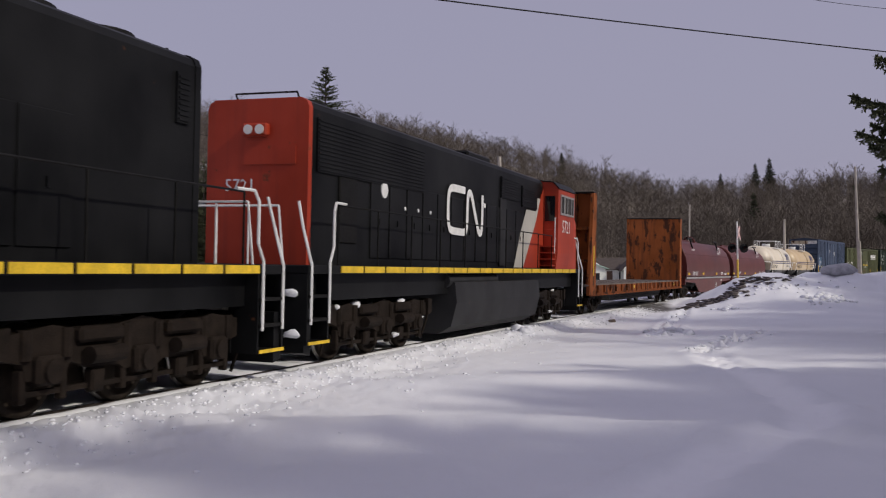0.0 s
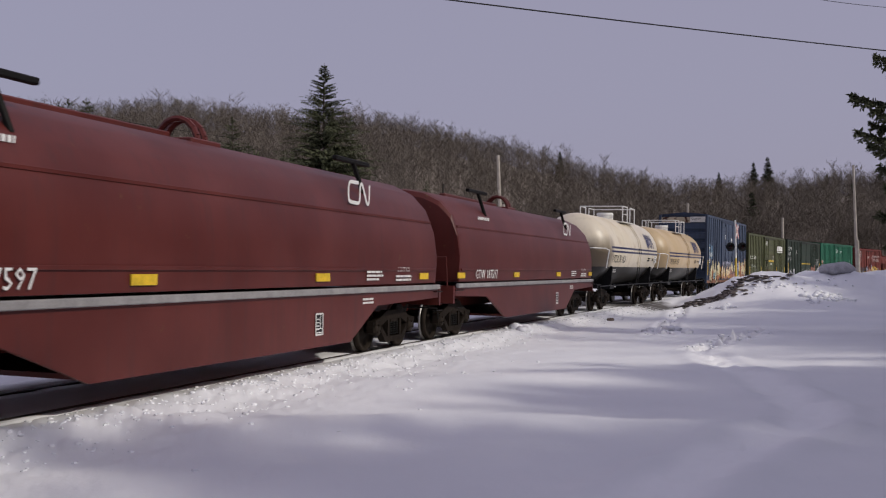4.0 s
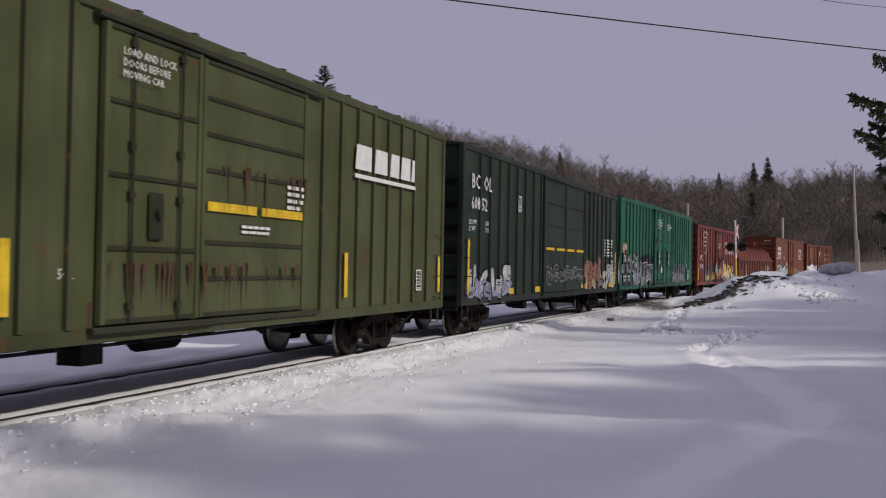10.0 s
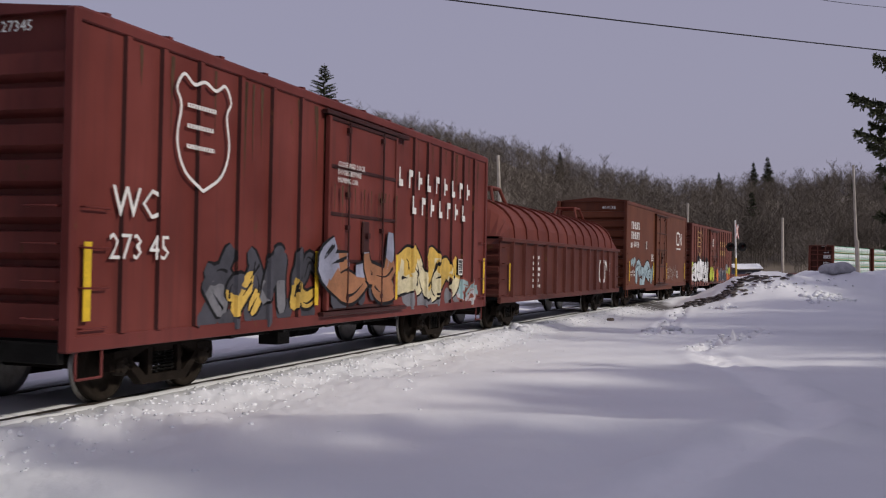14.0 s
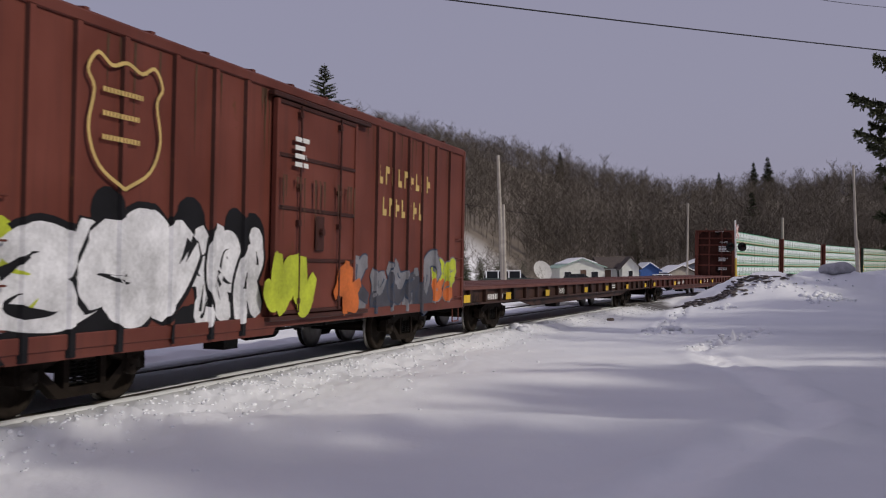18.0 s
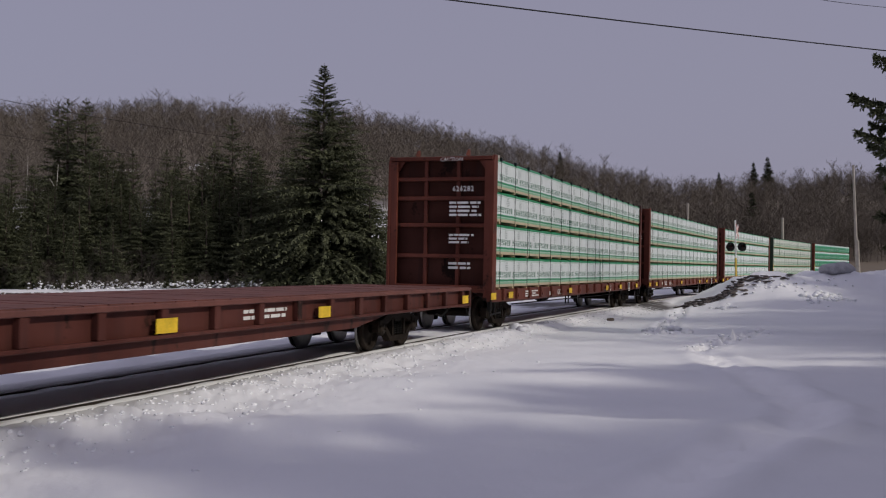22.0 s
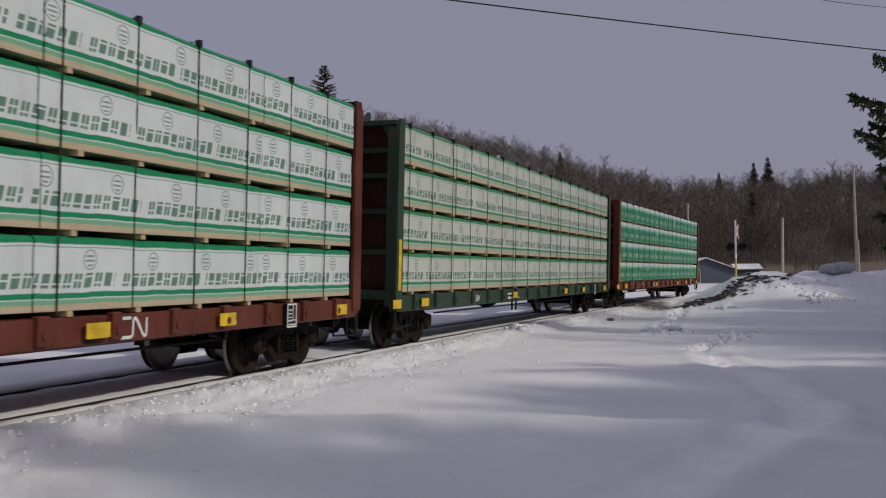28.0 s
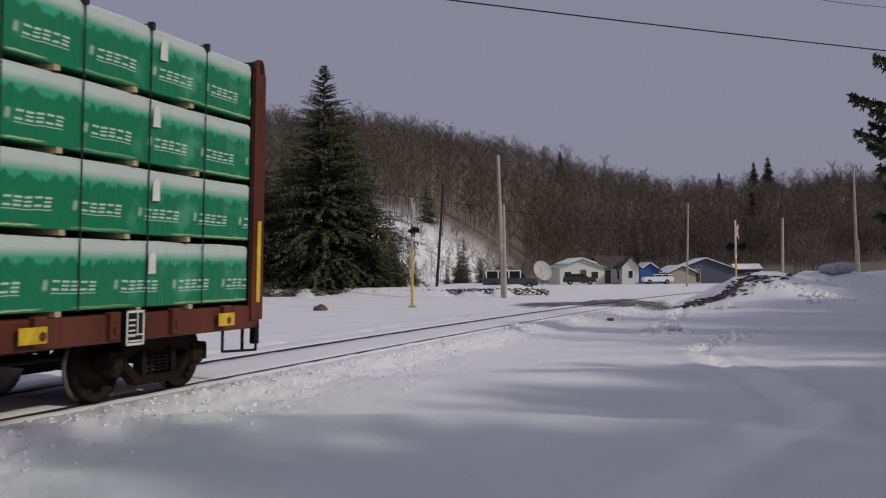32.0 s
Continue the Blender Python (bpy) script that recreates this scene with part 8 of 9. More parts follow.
EDGE_BOUGHS = [(6.95, 1.55, 3.16, 0.02), (6.72, 1.35, 3.4, 0.10), (5.85, 2.12, 3.12, 0.02), (5.65, 1.75, 3.3, 0.14), (5.35, 1.55, 2.9, 0.10),
               (5.05, 2.05, 3.2, 0.10), (4.9, 1.6, 2.95, 0.16), (4.7, 1.55, 3.35, 0.2), (4.35, 1.42, 3.1, 0.22), (3.8, 1.35, 3.2, 0.2), (3.1, 1.42, 3.0, 0.2), (2.2, 1.35, 3.2, 0.15)]
_er = random.Random(8)
EDGE_BOUGHS += [(2.0 + 6.6 * k / 34, max(0.5, 2.1 - 0.2 * k / 34 * 6.6) * _er.uniform(0.8, 1.1), _er.uniform(-1.9, 1.9), 0.12) for k in range(34)]
EDGE = bough_meshes(9.2, EDGE_BOUGHS, 31)
conifer(EDGE, at_px(1662, 26.0), 26.0, 1.0, "dark green spruce with long drooping boughs", 0, z=0.0, group="trees behind the field")


def bare_tree(seed, limbs, twigs):
    """Triangles of one leafless tree of unit height: a trunk, limbs and fine twigs."""
    rng = random.Random(seed)
    out = []

    def flat(p, q, w0, w1):
        s = (q - p).cross(Vector((rng.uniform(-1, 1), rng.uniform(-1, 1), 0.2)))
        s = s.normalized() if s.length > 1e-6 else Vector((1, 0, 0))
        out.extend([(p - s * w0, p + s * w0, q + s * w1), (p - s * w0, q + s * w1, q - s * w1)])
    bend = Vector((rng.uniform(-0.05, 0.05), rng.uniform(-0.05, 0.05), 0.8))
    for k in range(3):
        a = k * math.tau / 3
        b = a + math.tau / 3
        w = 0.0048
        p0, p1 = Vector((math.cos(a), math.sin(a), 0)) * w, Vector((math.cos(b), math.sin(b), 0)) * w
        out.extend([(p0, p1, bend + p1 * 0.3), (p0, bend + p1 * 0.3, bend + p0 * 0.3)])
    for k in range(limbs):
        t = rng.uniform(0.25, 1.0)
        p = bend * t
        a = rng.uniform(0, math.tau)
        l = rng.uniform(0.16, 0.34) * (1.15 - 0.5 * t)
        q = p + Vector((math.cos(a) * l * 0.75, math.sin(a) * l * 0.75, l * rng.uniform(0.4, 0.95)))
        flat(p, q, 0.0040, 0.0015)
        for j in range(twigs):
            b = p + (q - p) * rng.uniform(0.25, 1)
            e = b + Vector((rng.uniform(-1, 1), rng.uniform(-1, 1), rng.uniform(-0.1, 1.1))) * l * 0.5
            side = Vector((rng.uniform(-1, 1), rng.uniform(-1, 1), 0)).normalized() * 0.0030
            out.append((b - side, b + side, e))
    return np.array([[tuple(v) for v in t] for t in out])


def bare_wood(name, spots, seed, material, hmin, hmax, limbs, label, twigs=8):
    """Leafless trees as one object."""
    rs = np.random.RandomState(seed)
    kinds = [bare_tree(seed * 10 + k, limbs, twigs) for k in range(7)]
    n_tri = len(kinds[0])
    verts = np.empty((len(spots), n_tri * 3, 3))
    for i, (x, y, z) in enumerate(spots):
        h = rs.uniform(hmin, hmax)
        a = rs.uniform(0, math.tau)
        wide = rs.uniform(0.85, 1.25)
        t = kinds[rs.randint(7)].reshape(-1, 3)
        c, s_ = math.cos(a) * h * wide, math.sin(a) * h * wide
        verts[i, :, 0] = x + t[:, 0] * c - t[:, 1] * s_
        verts[i, :, 1] = y + t[:, 0] * s_ + t[:, 1] * c
        verts[i, :, 2] = z - 0.4 + t[:, 2] * h
    verts = verts.reshape(-1, 3)
    n = len(verts)
    me = bpy.data.meshes.new(name)
    me.vertices.add(n)
    me.vertices.foreach_set("co", verts.ravel())
    me.loops.add(n)
    me.loops.foreach_set("vertex_index", np.arange(n, dtype=np.int32))
    me.polygons.add(n // 3)
    me.polygons.foreach_set("loop_start", np.arange(0, n, 3, dtype=np.int32))
    me.update()
    me.materials.append(material)
    return tagged(new(name, me), label, "trees", kind="stuff")


def wood_spots(n, seed, px0, px1, dmin, dmax, power=1.0):
    rs = np.random.RandomState(seed)
    px = rs.uniform(px0, px1, n)
    start = np.interp(px, [-500, 300, 690, 760, 960, 1200, 1600], [112, 112, 150, 158, 172, 184, 190])
    d = start + (np.minimum(dmax, 400) - start) * rs.uniform(0, 1, n) ** power + dmin
    x = (px - 784) / F_LEN * d
    z = ground_z(x, d)
    return list(zip(x.tolist(), d.tolist(), z.tolist()))


bare_wood("bare_hill_wood", wood_spots(3000, 1, -120, 1700, 0, 370), 5, TWIG, 8, 12, 15, "leafless grey-brown hardwood forest on the hill")
bare_wood("bare_hill_wood", wood_spots(1500, 2, -120, 1700, 0, 370), 6, TWIG_2, 8, 12.5, 14, "leafless pale hardwood forest on the hill")
bare_wood("bare_ridge_wood", wood_spots(700, 3, -120, 1700, 120, 360, 0.3), 7, TWIG_2, 10, 16, 24, "leafless trees along the ridge", 10)
bare_wood("hill_foot_wood", wood_spots(900, 17, 930, 1640, -6, 235, 1.2), 18, TWIG, 5, 10, 15, "leafless trees at the foot of the hill")
bare_wood("brush", wood_spots(700, 4, -60, 740, -28, 128, 1.0), 8, TWIG, 1.2, 4.5, 18, "leafless brush at the foot of the wood", 8)
bare_wood("slope_brush", [(at_px(px, dd), dd, gz(at_px(px, dd), dd)) for px, dd in [(rng.uniform(690, 965), rng.uniform(108, 156)) for _ in range(170)]], 12, TWIG, 1.5, 5.5, 16, "leafless brush on the snowy slope", 6)
bare_wood("bare_trees", [(x, y, -0.2) for x, y in ((8.5, 0.5), (9.8, 2.6), (11.0, -0.6), (12.2, 3.4), (10.4, -2.6), (7.8, -1.0), (13.2, 0.8))], 14, TWIG, 9, 12.0, 34, "leafless trees beside the clearing", 8)
thin = np.random.RandomState(21)
bare_wood("bare_trees", [(x + 24.0, y - 11.8, -0.2) for x, y in zip(thin.uniform(1.5, 15, 70).tolist(), thin.uniform(24, 42, 70).tolist()) if (x + 20) / (y - 11.8) > 0.58], 15, TWIG, 16, 20, 40, "tall leafless trees beside the clearing", 8)
bare_wood("pale_saplings", [(at_px(px, dd), dd, gz(at_px(px, dd), dd)) for px, dd in [(rng.uniform(1405, 1475), rng.uniform(150, 175)) for _ in range(40)]], 9, TWIG_2, 6, 11, 12, "pale leafless saplings beside the road")
bare_wood("birch", [(at_px(88, 100), 100, gz(at_px(88, 100), 100)), (at_px(40, 102), 102, gz(at_px(40, 102), 102))], 10, BIRCH, 13, 16, 2, "tall white-barked birches", 2)


# ---- snow clods ----
def clods(name, spots, seed, material, label, size=(0.03, 0.09), flat=0.8):
    rng = random.Random(seed)
    tmp = bmesh.new()
    bmesh.ops.create_icosphere(tmp, subdivisions=1, radius=1.0)
    base = [v.co.copy() for v in tmp.verts]
    tris = [[v.index for v in f.verts] for f in tmp.faces]
    tmp.free()
    vs, fs = [], []
    for x, y, z in spots:
        s = rng.uniform(*size)
        k = len(vs)
        e = Euler((rng.uniform(0, 6), rng.uniform(0, 6), rng.uniform(0, 6))).to_matrix()
        for v in base:
            w = e @ (v * s * rng.uniform(0.6, 1.25))
            vs.append((x + w.x * 1.3, y + w.y * 1.3, z + w.z * flat))
        fs += [[k + i for i in t] for t in tris]
    me = bpy.data.meshes.new(name)
    me.from_pydata(vs, [], fs)
    me.materials.append(material)
    for p in me.polygons:
        p.use_smooth = True
    return tagged(new(name, me), label, "snow", kind="stuff")


def bank_spots(n, seed, lat0, lat1, s0, s1):
    rs = np.random.RandomState(seed)
    s = rs.uniform(s0, s1, n)
    lat = rs.triangular(lat0, lat0 + 0.3 * (lat1 - lat0), lat1, n)
    x, y, _ = track_at(s, lat)
    return list(zip(x.tolist(), y.tolist(), (ground_z(x, y) - 0.004).tolist()))


CLEAN = mat("clean_snow", (0.84, 0.85, 0.88), 0.7, 0, 0.08, 5, 0.4, 40)
DIRTY = mat("dirty_snow", (0.11, 0.085, 0.068), 0.9, 0, 0.5, 2, 0.6, 20)
clods("snow_clods", bank_spots(3400, 1, 0.88, 2.9, -6, 36), 2, CLEAN, "thrown clods of snow along the rail", (0.009, 0.032))
GRITTY = mat("gritty_snow", (0.12, 0.10, 0.095), 0.9, 0, 0.5, 2, 0.6, 20)
tr = np.random.RandomState(5)
steps = []
for line_pts in FEET[:2]:
    for (xa, ya), (xb, yb) in zip(line_pts[:-1], line_pts[1:]):
        for u in tr.uniform(0, 1, 40):
            fx, fy = xa + (xb - xa) * u + tr.normal(0, 0.16), ya + (yb - ya) * u + tr.normal(0, 0.2)
            steps.append((fx, fy, gz(fx, fy)))
clods("trodden_snow", steps, 6, CLEAN, "kicked-up lumps of snow along footprints", (0.02, 0.07))
clods("snow_clods", bank_spots(60, 3, 2.8, 4.6, -4, 30), 4, CLEAN, "scattered clods of snow", (0.015, 0.035))
rs = np.random.RandomState(9)
ex = rs.uniform(-40, 8.2, 3600)
ey = 79 + 0.03 * ex + 0.5 * rough(ex, 79 + 0 * ex, 6, 9) + rs.uniform(-0.7, 0.12, 3600)
ez = ground_z(ex, ey * 0 + 77.3) + rs.uniform(0.02, 0.55, 3600) * np.interp(ex, [-40, -5, 3, 8.2], [0.75, 0.8, 1.0, 1.0])
clods("earth_edge", list(zip(ex.tolist(), ey.tolist(), ez.tolist())), 11, DIRTY, "frozen earth and dirty snow along a cut bank", (0.04, 0.12), 0.5)
hx = rs.triangular(10.4, 11.5, 17.0, 260)
hy = 46.0 + rs.normal(0, 0.55, 260) + (hx - 11) * 0.35 + 0.5 * np.sin(hx * 2.3)
clods("heap_dirt", list(zip(hx.tolist(), hy.tolist(), (ground_z(hx, hy) + 0.02).tolist())), 12, GRITTY, "dark lumps of earth in the ploughed heap", (0.05, 0.20), 0.3)
clods("heap_snow", list(zip((hx + 3).tolist(), (hy - 0.6).tolist(), (ground_z(hx + 3, hy - 0.6) + 0.02).tolist()))[:45], 13, CLEAN, "lumps of snow on the ploughed heap", (0.03, 0.09))


# ---- poles, wires and crossing signals ----
POLE_WOOD = mat("grey_pole", (0.40, 0.36, 0.31), 0.9, 0, 0.3, 4, 0.4, 20)
POLE_DARK = mat("dark_pole", (0.05, 0.045, 0.04), 0.9, 0, 0.3, 4, 0.4, 20)
SIGNAL_YELLOW = mat("signal_yellow", (0.62, 0.42, 0.06), 0.6, 0, 0.25, 5)
SIGNAL_RED = mat("signal_red", (0.55, 0.04, 0.02), 0.5, 0, 0.2, 5)
WIRE = mat("black_wire", (0.012, 0.012, 0.012), 0.6, 0, 0.1)


def pole(px_b, py_t, px_t, d, r, material, label, arm=True, base=None):
    xb, xt = at_px(px_b, d), at_px(px_t, d)
    zb = gz(xb, d) if base is None else base
    zt = ray_at(px_t, py_t, d).z
    ob = tagged(new("utility_pole"), label, "pole", "utility poles")
    ob.matrix_basis = pose(xb, d, zb - 0.3)
    bm = bmesh.new()
    n = 4
    for k in range(n):
        a, b = k / n, (k + 1) / n
        cyl(bm, ((xt - xb) * a, 0, (zt - zb + 0.3) * a), ((xt - xb) * b, 0, (zt - zb + 0.3) * b), r * (1 - 0.35 * a), r * (1 - 0.35 * b), 10, caps=(k in (0, n - 1)))
    part("shaft", bm, material, ob)
    if arm:
        bm = bmesh.new()
        rbox(bm, xt - xb - 0.5, xt - xb + 0.5, -0.05, 0.05, zt - zb - 0.3, zt - zb - 0.2, 0.01)
        part("cross_arm", bm, material, ob)
        for k in (-0.42, 0.42):
            bm = bmesh.new()
            cyl(bm, (xt - xb + k, 0, zt - zb - 0.2), (xt - xb + k, 0, zt - zb - 0.05), 0.05, 0.03, 8)
            part("insulator", bm, WHITE, ob)
    return ob


pole(890, 275, 883, 72, 0.17, POLE_WOOD, "tall weathered grey utility pole", False)
pole(893, 362, 892, 71, 0.15, POLE_WOOD, "short weathered grey pole beside the tall one", False)
pole(772, 326, 786, 86, 0.14, POLE_DARK, "dark leaning utility pole", False)
pole(1517, 293, 1513, 62, 0.10, POLE_WOOD, "slim grey utility pole behind the snow heap", False, 1.0)
pole(1519, 425, 1518, 61, 0.12, POLE_WOOD, "short grey stub pole", False, 1.0)
pole(1384, 386, 1386, 100, 0.16, POLE_WOOD, "grey utility pole by the road", False)
pole(1215, 360, 1219, 120, 0.13, POLE_WOOD, "slim grey utility pole by the houses", False)


def crossing_signal(px, d, py_t, py_b, label, turn, upper, lamps):
    x = at_px(px, d)
    zt, zb = ray_at(px, py_t, d).z, min(gz(x, d), ray_at(px, py_b, d).z)
    ob = tagged(new("crossing_signal"), label, "railway signal", "crossing signals")
    ob.matrix_basis = pose(x, d, zb - 0.1, 0, 0, turn)
    h = zt - zb + 0.1
    bm = bmesh.new()
    cyl(bm, (0, 0, 0), (0, 0, h * 0.52), 0.07, 0.065, 10)
    part("lower_mast", bm, SIGNAL_YELLOW, ob, "faded orange-yellow mast")
    bm = bmesh.new()
    cyl(bm, (0, 0, h * 0.52), (0, 0, h), 0.062, 0.055, 10)
    part("upper_mast", bm, upper, ob, "weathered pale upper mast")
    bm = bmesh.new()
    rbox(bm, -0.18, 0.18, -0.18, 0.18, 0, 0.2, 0.03)
    part("foot", bm, POLE_WOOD, ob)
    for a in (45, -45):
        bm = bmesh.new()
        box(bm, -0.6, 0.6, -0.012, 0.012, -0.10, 0.10)
        bl = part("crossbuck_blade", bm, WHITE, ob, "", pose(0.0, -0.10 - 0.013 * (a > 0), h - 0.75, 0, a, 0))
        for z in (-0.085, 0.085):
            bm = bmesh.new()
            box(bm, -0.58, 0.58, -0.018, -0.013, z - 0.018, z + 0.018)
            part("red_border", bm, SIGNAL_RED, bl)
    bm = bmesh.new()
    tube(bm, [(-0.55, 0, h - 1.75), (0.55, 0, h - 1.75)], 0.03, 6)
    arm = part("lamp_arm", bm, POLE_DARK, ob, "", pose(0, 0, 0, 0, 0, lamps))
    for s in (-1, 1):
        bm = bmesh.new()
        cyl(bm, (s * 0.42, -0.10, h - 1.75), (s * 0.42, -0.07, h - 1.75), 0.30, seg=20)
        cyl(bm, (s * 0.42, -0.07, h - 1.75), (s * 0.42, 0.12, h - 1.75), 0.13, 0.08, 14)
        part("backplate", bm, BLACK, arm, "round black lamp backplate")
        bm = bmesh.new()
        cyl(bm, (s * 0.42, -0.13, h - 1.75), (s * 0.42, -0.101, h - 1.75), 0.11, seg=16)
        part("red_lens", bm, LENS, arm, "dark unlit lens")
        bm = bmesh.new()
        cyl(bm, (s * 0.42, -0.34, h - 1.68), (s * 0.42, -0.11, h - 1.68), 0.13, 0.14, 14, caps=False)
        part("hood", bm, BLACK, arm)
    return ob


LENS = mat("unlit_red_lens", (0.06, 0.008, 0.006), 0.25, 0, 0.1)
crossing_signal(1302, 66, 390, 492, "yellow railway crossing signal with crossbuck and two lamps", 62, WHITE, -50)
crossing_signal(729, 52, 350, 541, "faded orange railway crossing signal mast seen edge-on", 98, POLE_WOOD, -14)


def wire(points, r, label):
    bm = bmesh.new()
    rings = [[bm.verts.new((x, y + r * math.cos(k * math.tau / 5), z + r * math.sin(k * math.tau / 5))) for k in range(5)] for x, y, z in points]
    for a, b in zip(rings[:-1], rings[1:]):
        for k in range(5):
            bm.faces.new((a[k], a[(k + 1) % 5], b[(k + 1) % 5], b[k]))
    return tagged(part("overhead_wire", bm, WIRE), label, "cable", "overhead wires")


def curve_through(a, b, c, d0, d1, n=24):
    """Points along a sagging wire seen through three places of the picture, between two distances."""
    out = []
    for k in range(-6, n + 8):
        t = k / n
        px = (1 - t) ** 2 * a[0] + 2 * t * (1 - t) * b[0] + t * t * c[0]
        py = (1 - t) ** 2 * a[1] + 2 * t * (1 - t) * b[1] + t * t * c[1]
        out.append(tuple(ray_at(px, py, d0 + (d1 - d0) * t)))
    return out


wire(curve_through((795, 0), (1170, 47), (1568, 90), 24, 30), 0.019, "black overhead wire sagging across the sky")
wire(curve_through((1440, -2), (1505, 8), (1575, 14), 40, 44), 0.012, "thin black overhead wire high in the sky")
wire(curve_through((-20, 172), (90, 196), (300, 228), 70, 74), 0.016, "thin overhead wire before the wood")
wire(curve_through((-20, 235), (150, 262), (640, 335), 70, 74), 0.014, "thin overhead wire before the wood")


# ---- houses, cars and yard ----
SIDING_W = mat("white_siding", (0.66, 0.67, 0.62), 0.7, 0, 0.12, 2)
SIDING_G = mat("pale_green_trim", (0.30, 0.42, 0.36), 0.7, 0, 0.2, 2)
SHINGLE = mat("brown_shingle", (0.075, 0.058, 0.050), 0.9, 0, 0.35, 3, 0.4, 12)
SIDING_B = mat("blue_grey_siding", (0.10, 0.115, 0.16), 0.7, 0, 0.2, 2)
TARP = mat("blue_tarp", (0.03, 0.09, 0.30), 0.5, 0, 0.25, 3)
DARKWIN = mat("window_glass", (0.02, 0.022, 0.026), 0.1, 0, 0.2)
DOORBROWN = mat("brown_door", (0.10, 0.055, 0.035), 0.7, 0, 0.2)


def house(label, x, y, w, dep, wall_h, roof_h, turn, wall, roof_m, windows, gable_front=True, snow=0.0, name="house", z=None, category="house"):
    """A small house: walls, pitched roof, eaves, windows with frames and sills. Front towards -y."""
    ob = tagged(new(name), label, category, "houses beyond the crossing")
    ob.matrix_basis = pose(x, y, (gz(x, y) if z is None else z) - 0.2, 0, 0, turn)
    h = wall_h + 0.2
    for nm, b in (("front_wall", (-w / 2, w / 2, -dep / 2, -dep / 2 + 0.15)), ("back_wall", (-w / 2, w / 2, dep / 2 - 0.15, dep / 2)),
                  ("side_wall", (-w / 2, -w / 2 + 0.15, -dep / 2 + 0.15, dep / 2 - 0.15)), ("side_wall", (w / 2 - 0.15, w / 2, -dep / 2 + 0.15, dep / 2 - 0.15))):
        bm = bmesh.new()
        box(bm, b[0], b[1], b[2], b[3], 0, h)
        if nm in ("front_wall", "back_wall") and gable_front:
            prism(bm, [(-w / 2, h), (w / 2, h), (0, h + roof_h)], b[2], b[3], 'Y')
        if nm == "side_wall" and not gable_front:
            prism(bm, [(-dep / 2, h), (dep / 2, h), (0, h + roof_h)], b[0], b[1], 'X')
        part(nm, bm, wall, ob)
    e = 0.4
    for s in (-1, 1):
        bm = bmesh.new()
        if gable_front:
            k = roof_h / (w / 2)
            prism(bm, [(0, h + roof_h + 0.02), (s * (w / 2 + e), h - e * k + 0.02), (s * (w / 2 + e), h - e * k + 0.16), (0, h + roof_h + 0.16)], -dep / 2 - e, dep / 2 + e, 'Y')
        else:
            k = roof_h / (dep / 2)
            prism(bm, [(0, h + roof_h + 0.02), (s * (dep / 2 + e), h - e * k + 0.02), (s * (dep / 2 + e), h - e * k + 0.16), (0, h + roof_h + 0.16)], -w / 2 - e, w / 2 + e, 'X')
        part("roof", bm, roof_m, ob)
        if snow:
            bm = bmesh.new()
            if gable_front:
                prism(bm, [(s * 0.05, h + roof_h + 0.15), (s * (w / 2 + e) * snow, h + roof_h + 0.16 - (w / 2 + e) * snow * k), (s * (w / 2 + e) * snow, h + roof_h + 0.28 - (w / 2 + e) * snow * k), (s * 0.05, h + roof_h + 0.3)], -dep / 2 - e, dep / 2 + e * 0.9, 'Y')
            else:
                prism(bm, [(s * 0.05, h + roof_h + 0.15), (s * (dep / 2 + e) * snow, h + roof_h + 0.16 - (dep / 2 + e) * snow * k), (s * (dep / 2 + e) * snow, h + roof_h + 0.28 - (dep / 2 + e) * snow * k), (s * 0.05, h + roof_h + 0.3)], -w / 2 - e * 0.9, w / 2 + e * 0.9, 'X')
            part("roof_snow", bm, CLEAN, ob, "snow lying on the roof")
    for kind, wx, wz, ww, wh in windows:
        bm = bmesh.new()
        y0 = -dep / 2
        for b in ((wx - ww / 2 - 0.08, wx + ww / 2 + 0.08, wz - 0.08, wz), (wx - ww / 2 - 0.08, wx + ww / 2 + 0.08, wz + wh, wz + wh + 0.08), (wx - ww / 2 - 0.08, wx - ww / 2, wz, wz + wh), (wx + ww / 2, wx + ww / 2 + 0.08, wz, wz + wh)):
            box(bm, b[0], b[1], y0 - 0.05, y0 + 0.02, b[2], b[3])
        wo = part("window" if kind == "w" else "door", bm, WHITE, ob)
        bm = bmesh.new()
        box(bm, wx - ww / 2, wx + ww / 2, y0 - 0.02, y0 + 0.01, wz, wz + wh)
        part("pane" if kind == "w" else "leaf", bm, DARKWIN if kind == "w" else DOORBROWN, wo)
    return ob


hd = 150.0
house("white cottage with a pale green gable and snow-laden roof", at_px(1018, hd), hd, 6.6, 7.0, 2.45, 1.15, 8, SIDING_W, SIDING_G,
      (("w", -2.1, 1.0, 1.0, 1.0), ("d", 0.2, 0.3, 0.9, 2.0), ("w", 1.9, 1.0, 1.0, 1.0)), True, 0.6)
house("white cottage wing with brown shingle roof patched with snow", at_px(1085, hd + 1), hd + 1, 5.2, 6.5, 2.4, 1.5, 4, SIDING_W, SHINGLE,
      (("d", -1.6, 0.3, 0.9, 2.0), ("w", 0.6, 0.9, 1.6, 1.3)), False, 0.0)
house("white gabled porch end of the cottage", at_px(1112, hd - 3.5), hd - 3.5, 2.4, 3.0, 2.5, 1.3, 0, SIDING_W, SHINGLE, (("w", 0, 1.1, 0.6, 1.0),), True, 0.0)
house("shed under a bright blue tarpaulin with snow on top", at_px(1142, hd + 2), hd + 2, 2.8, 4.0, 2.0, 0.9, 6, TARP, TARP, (), True, 0.7, "shed", None, "shed")
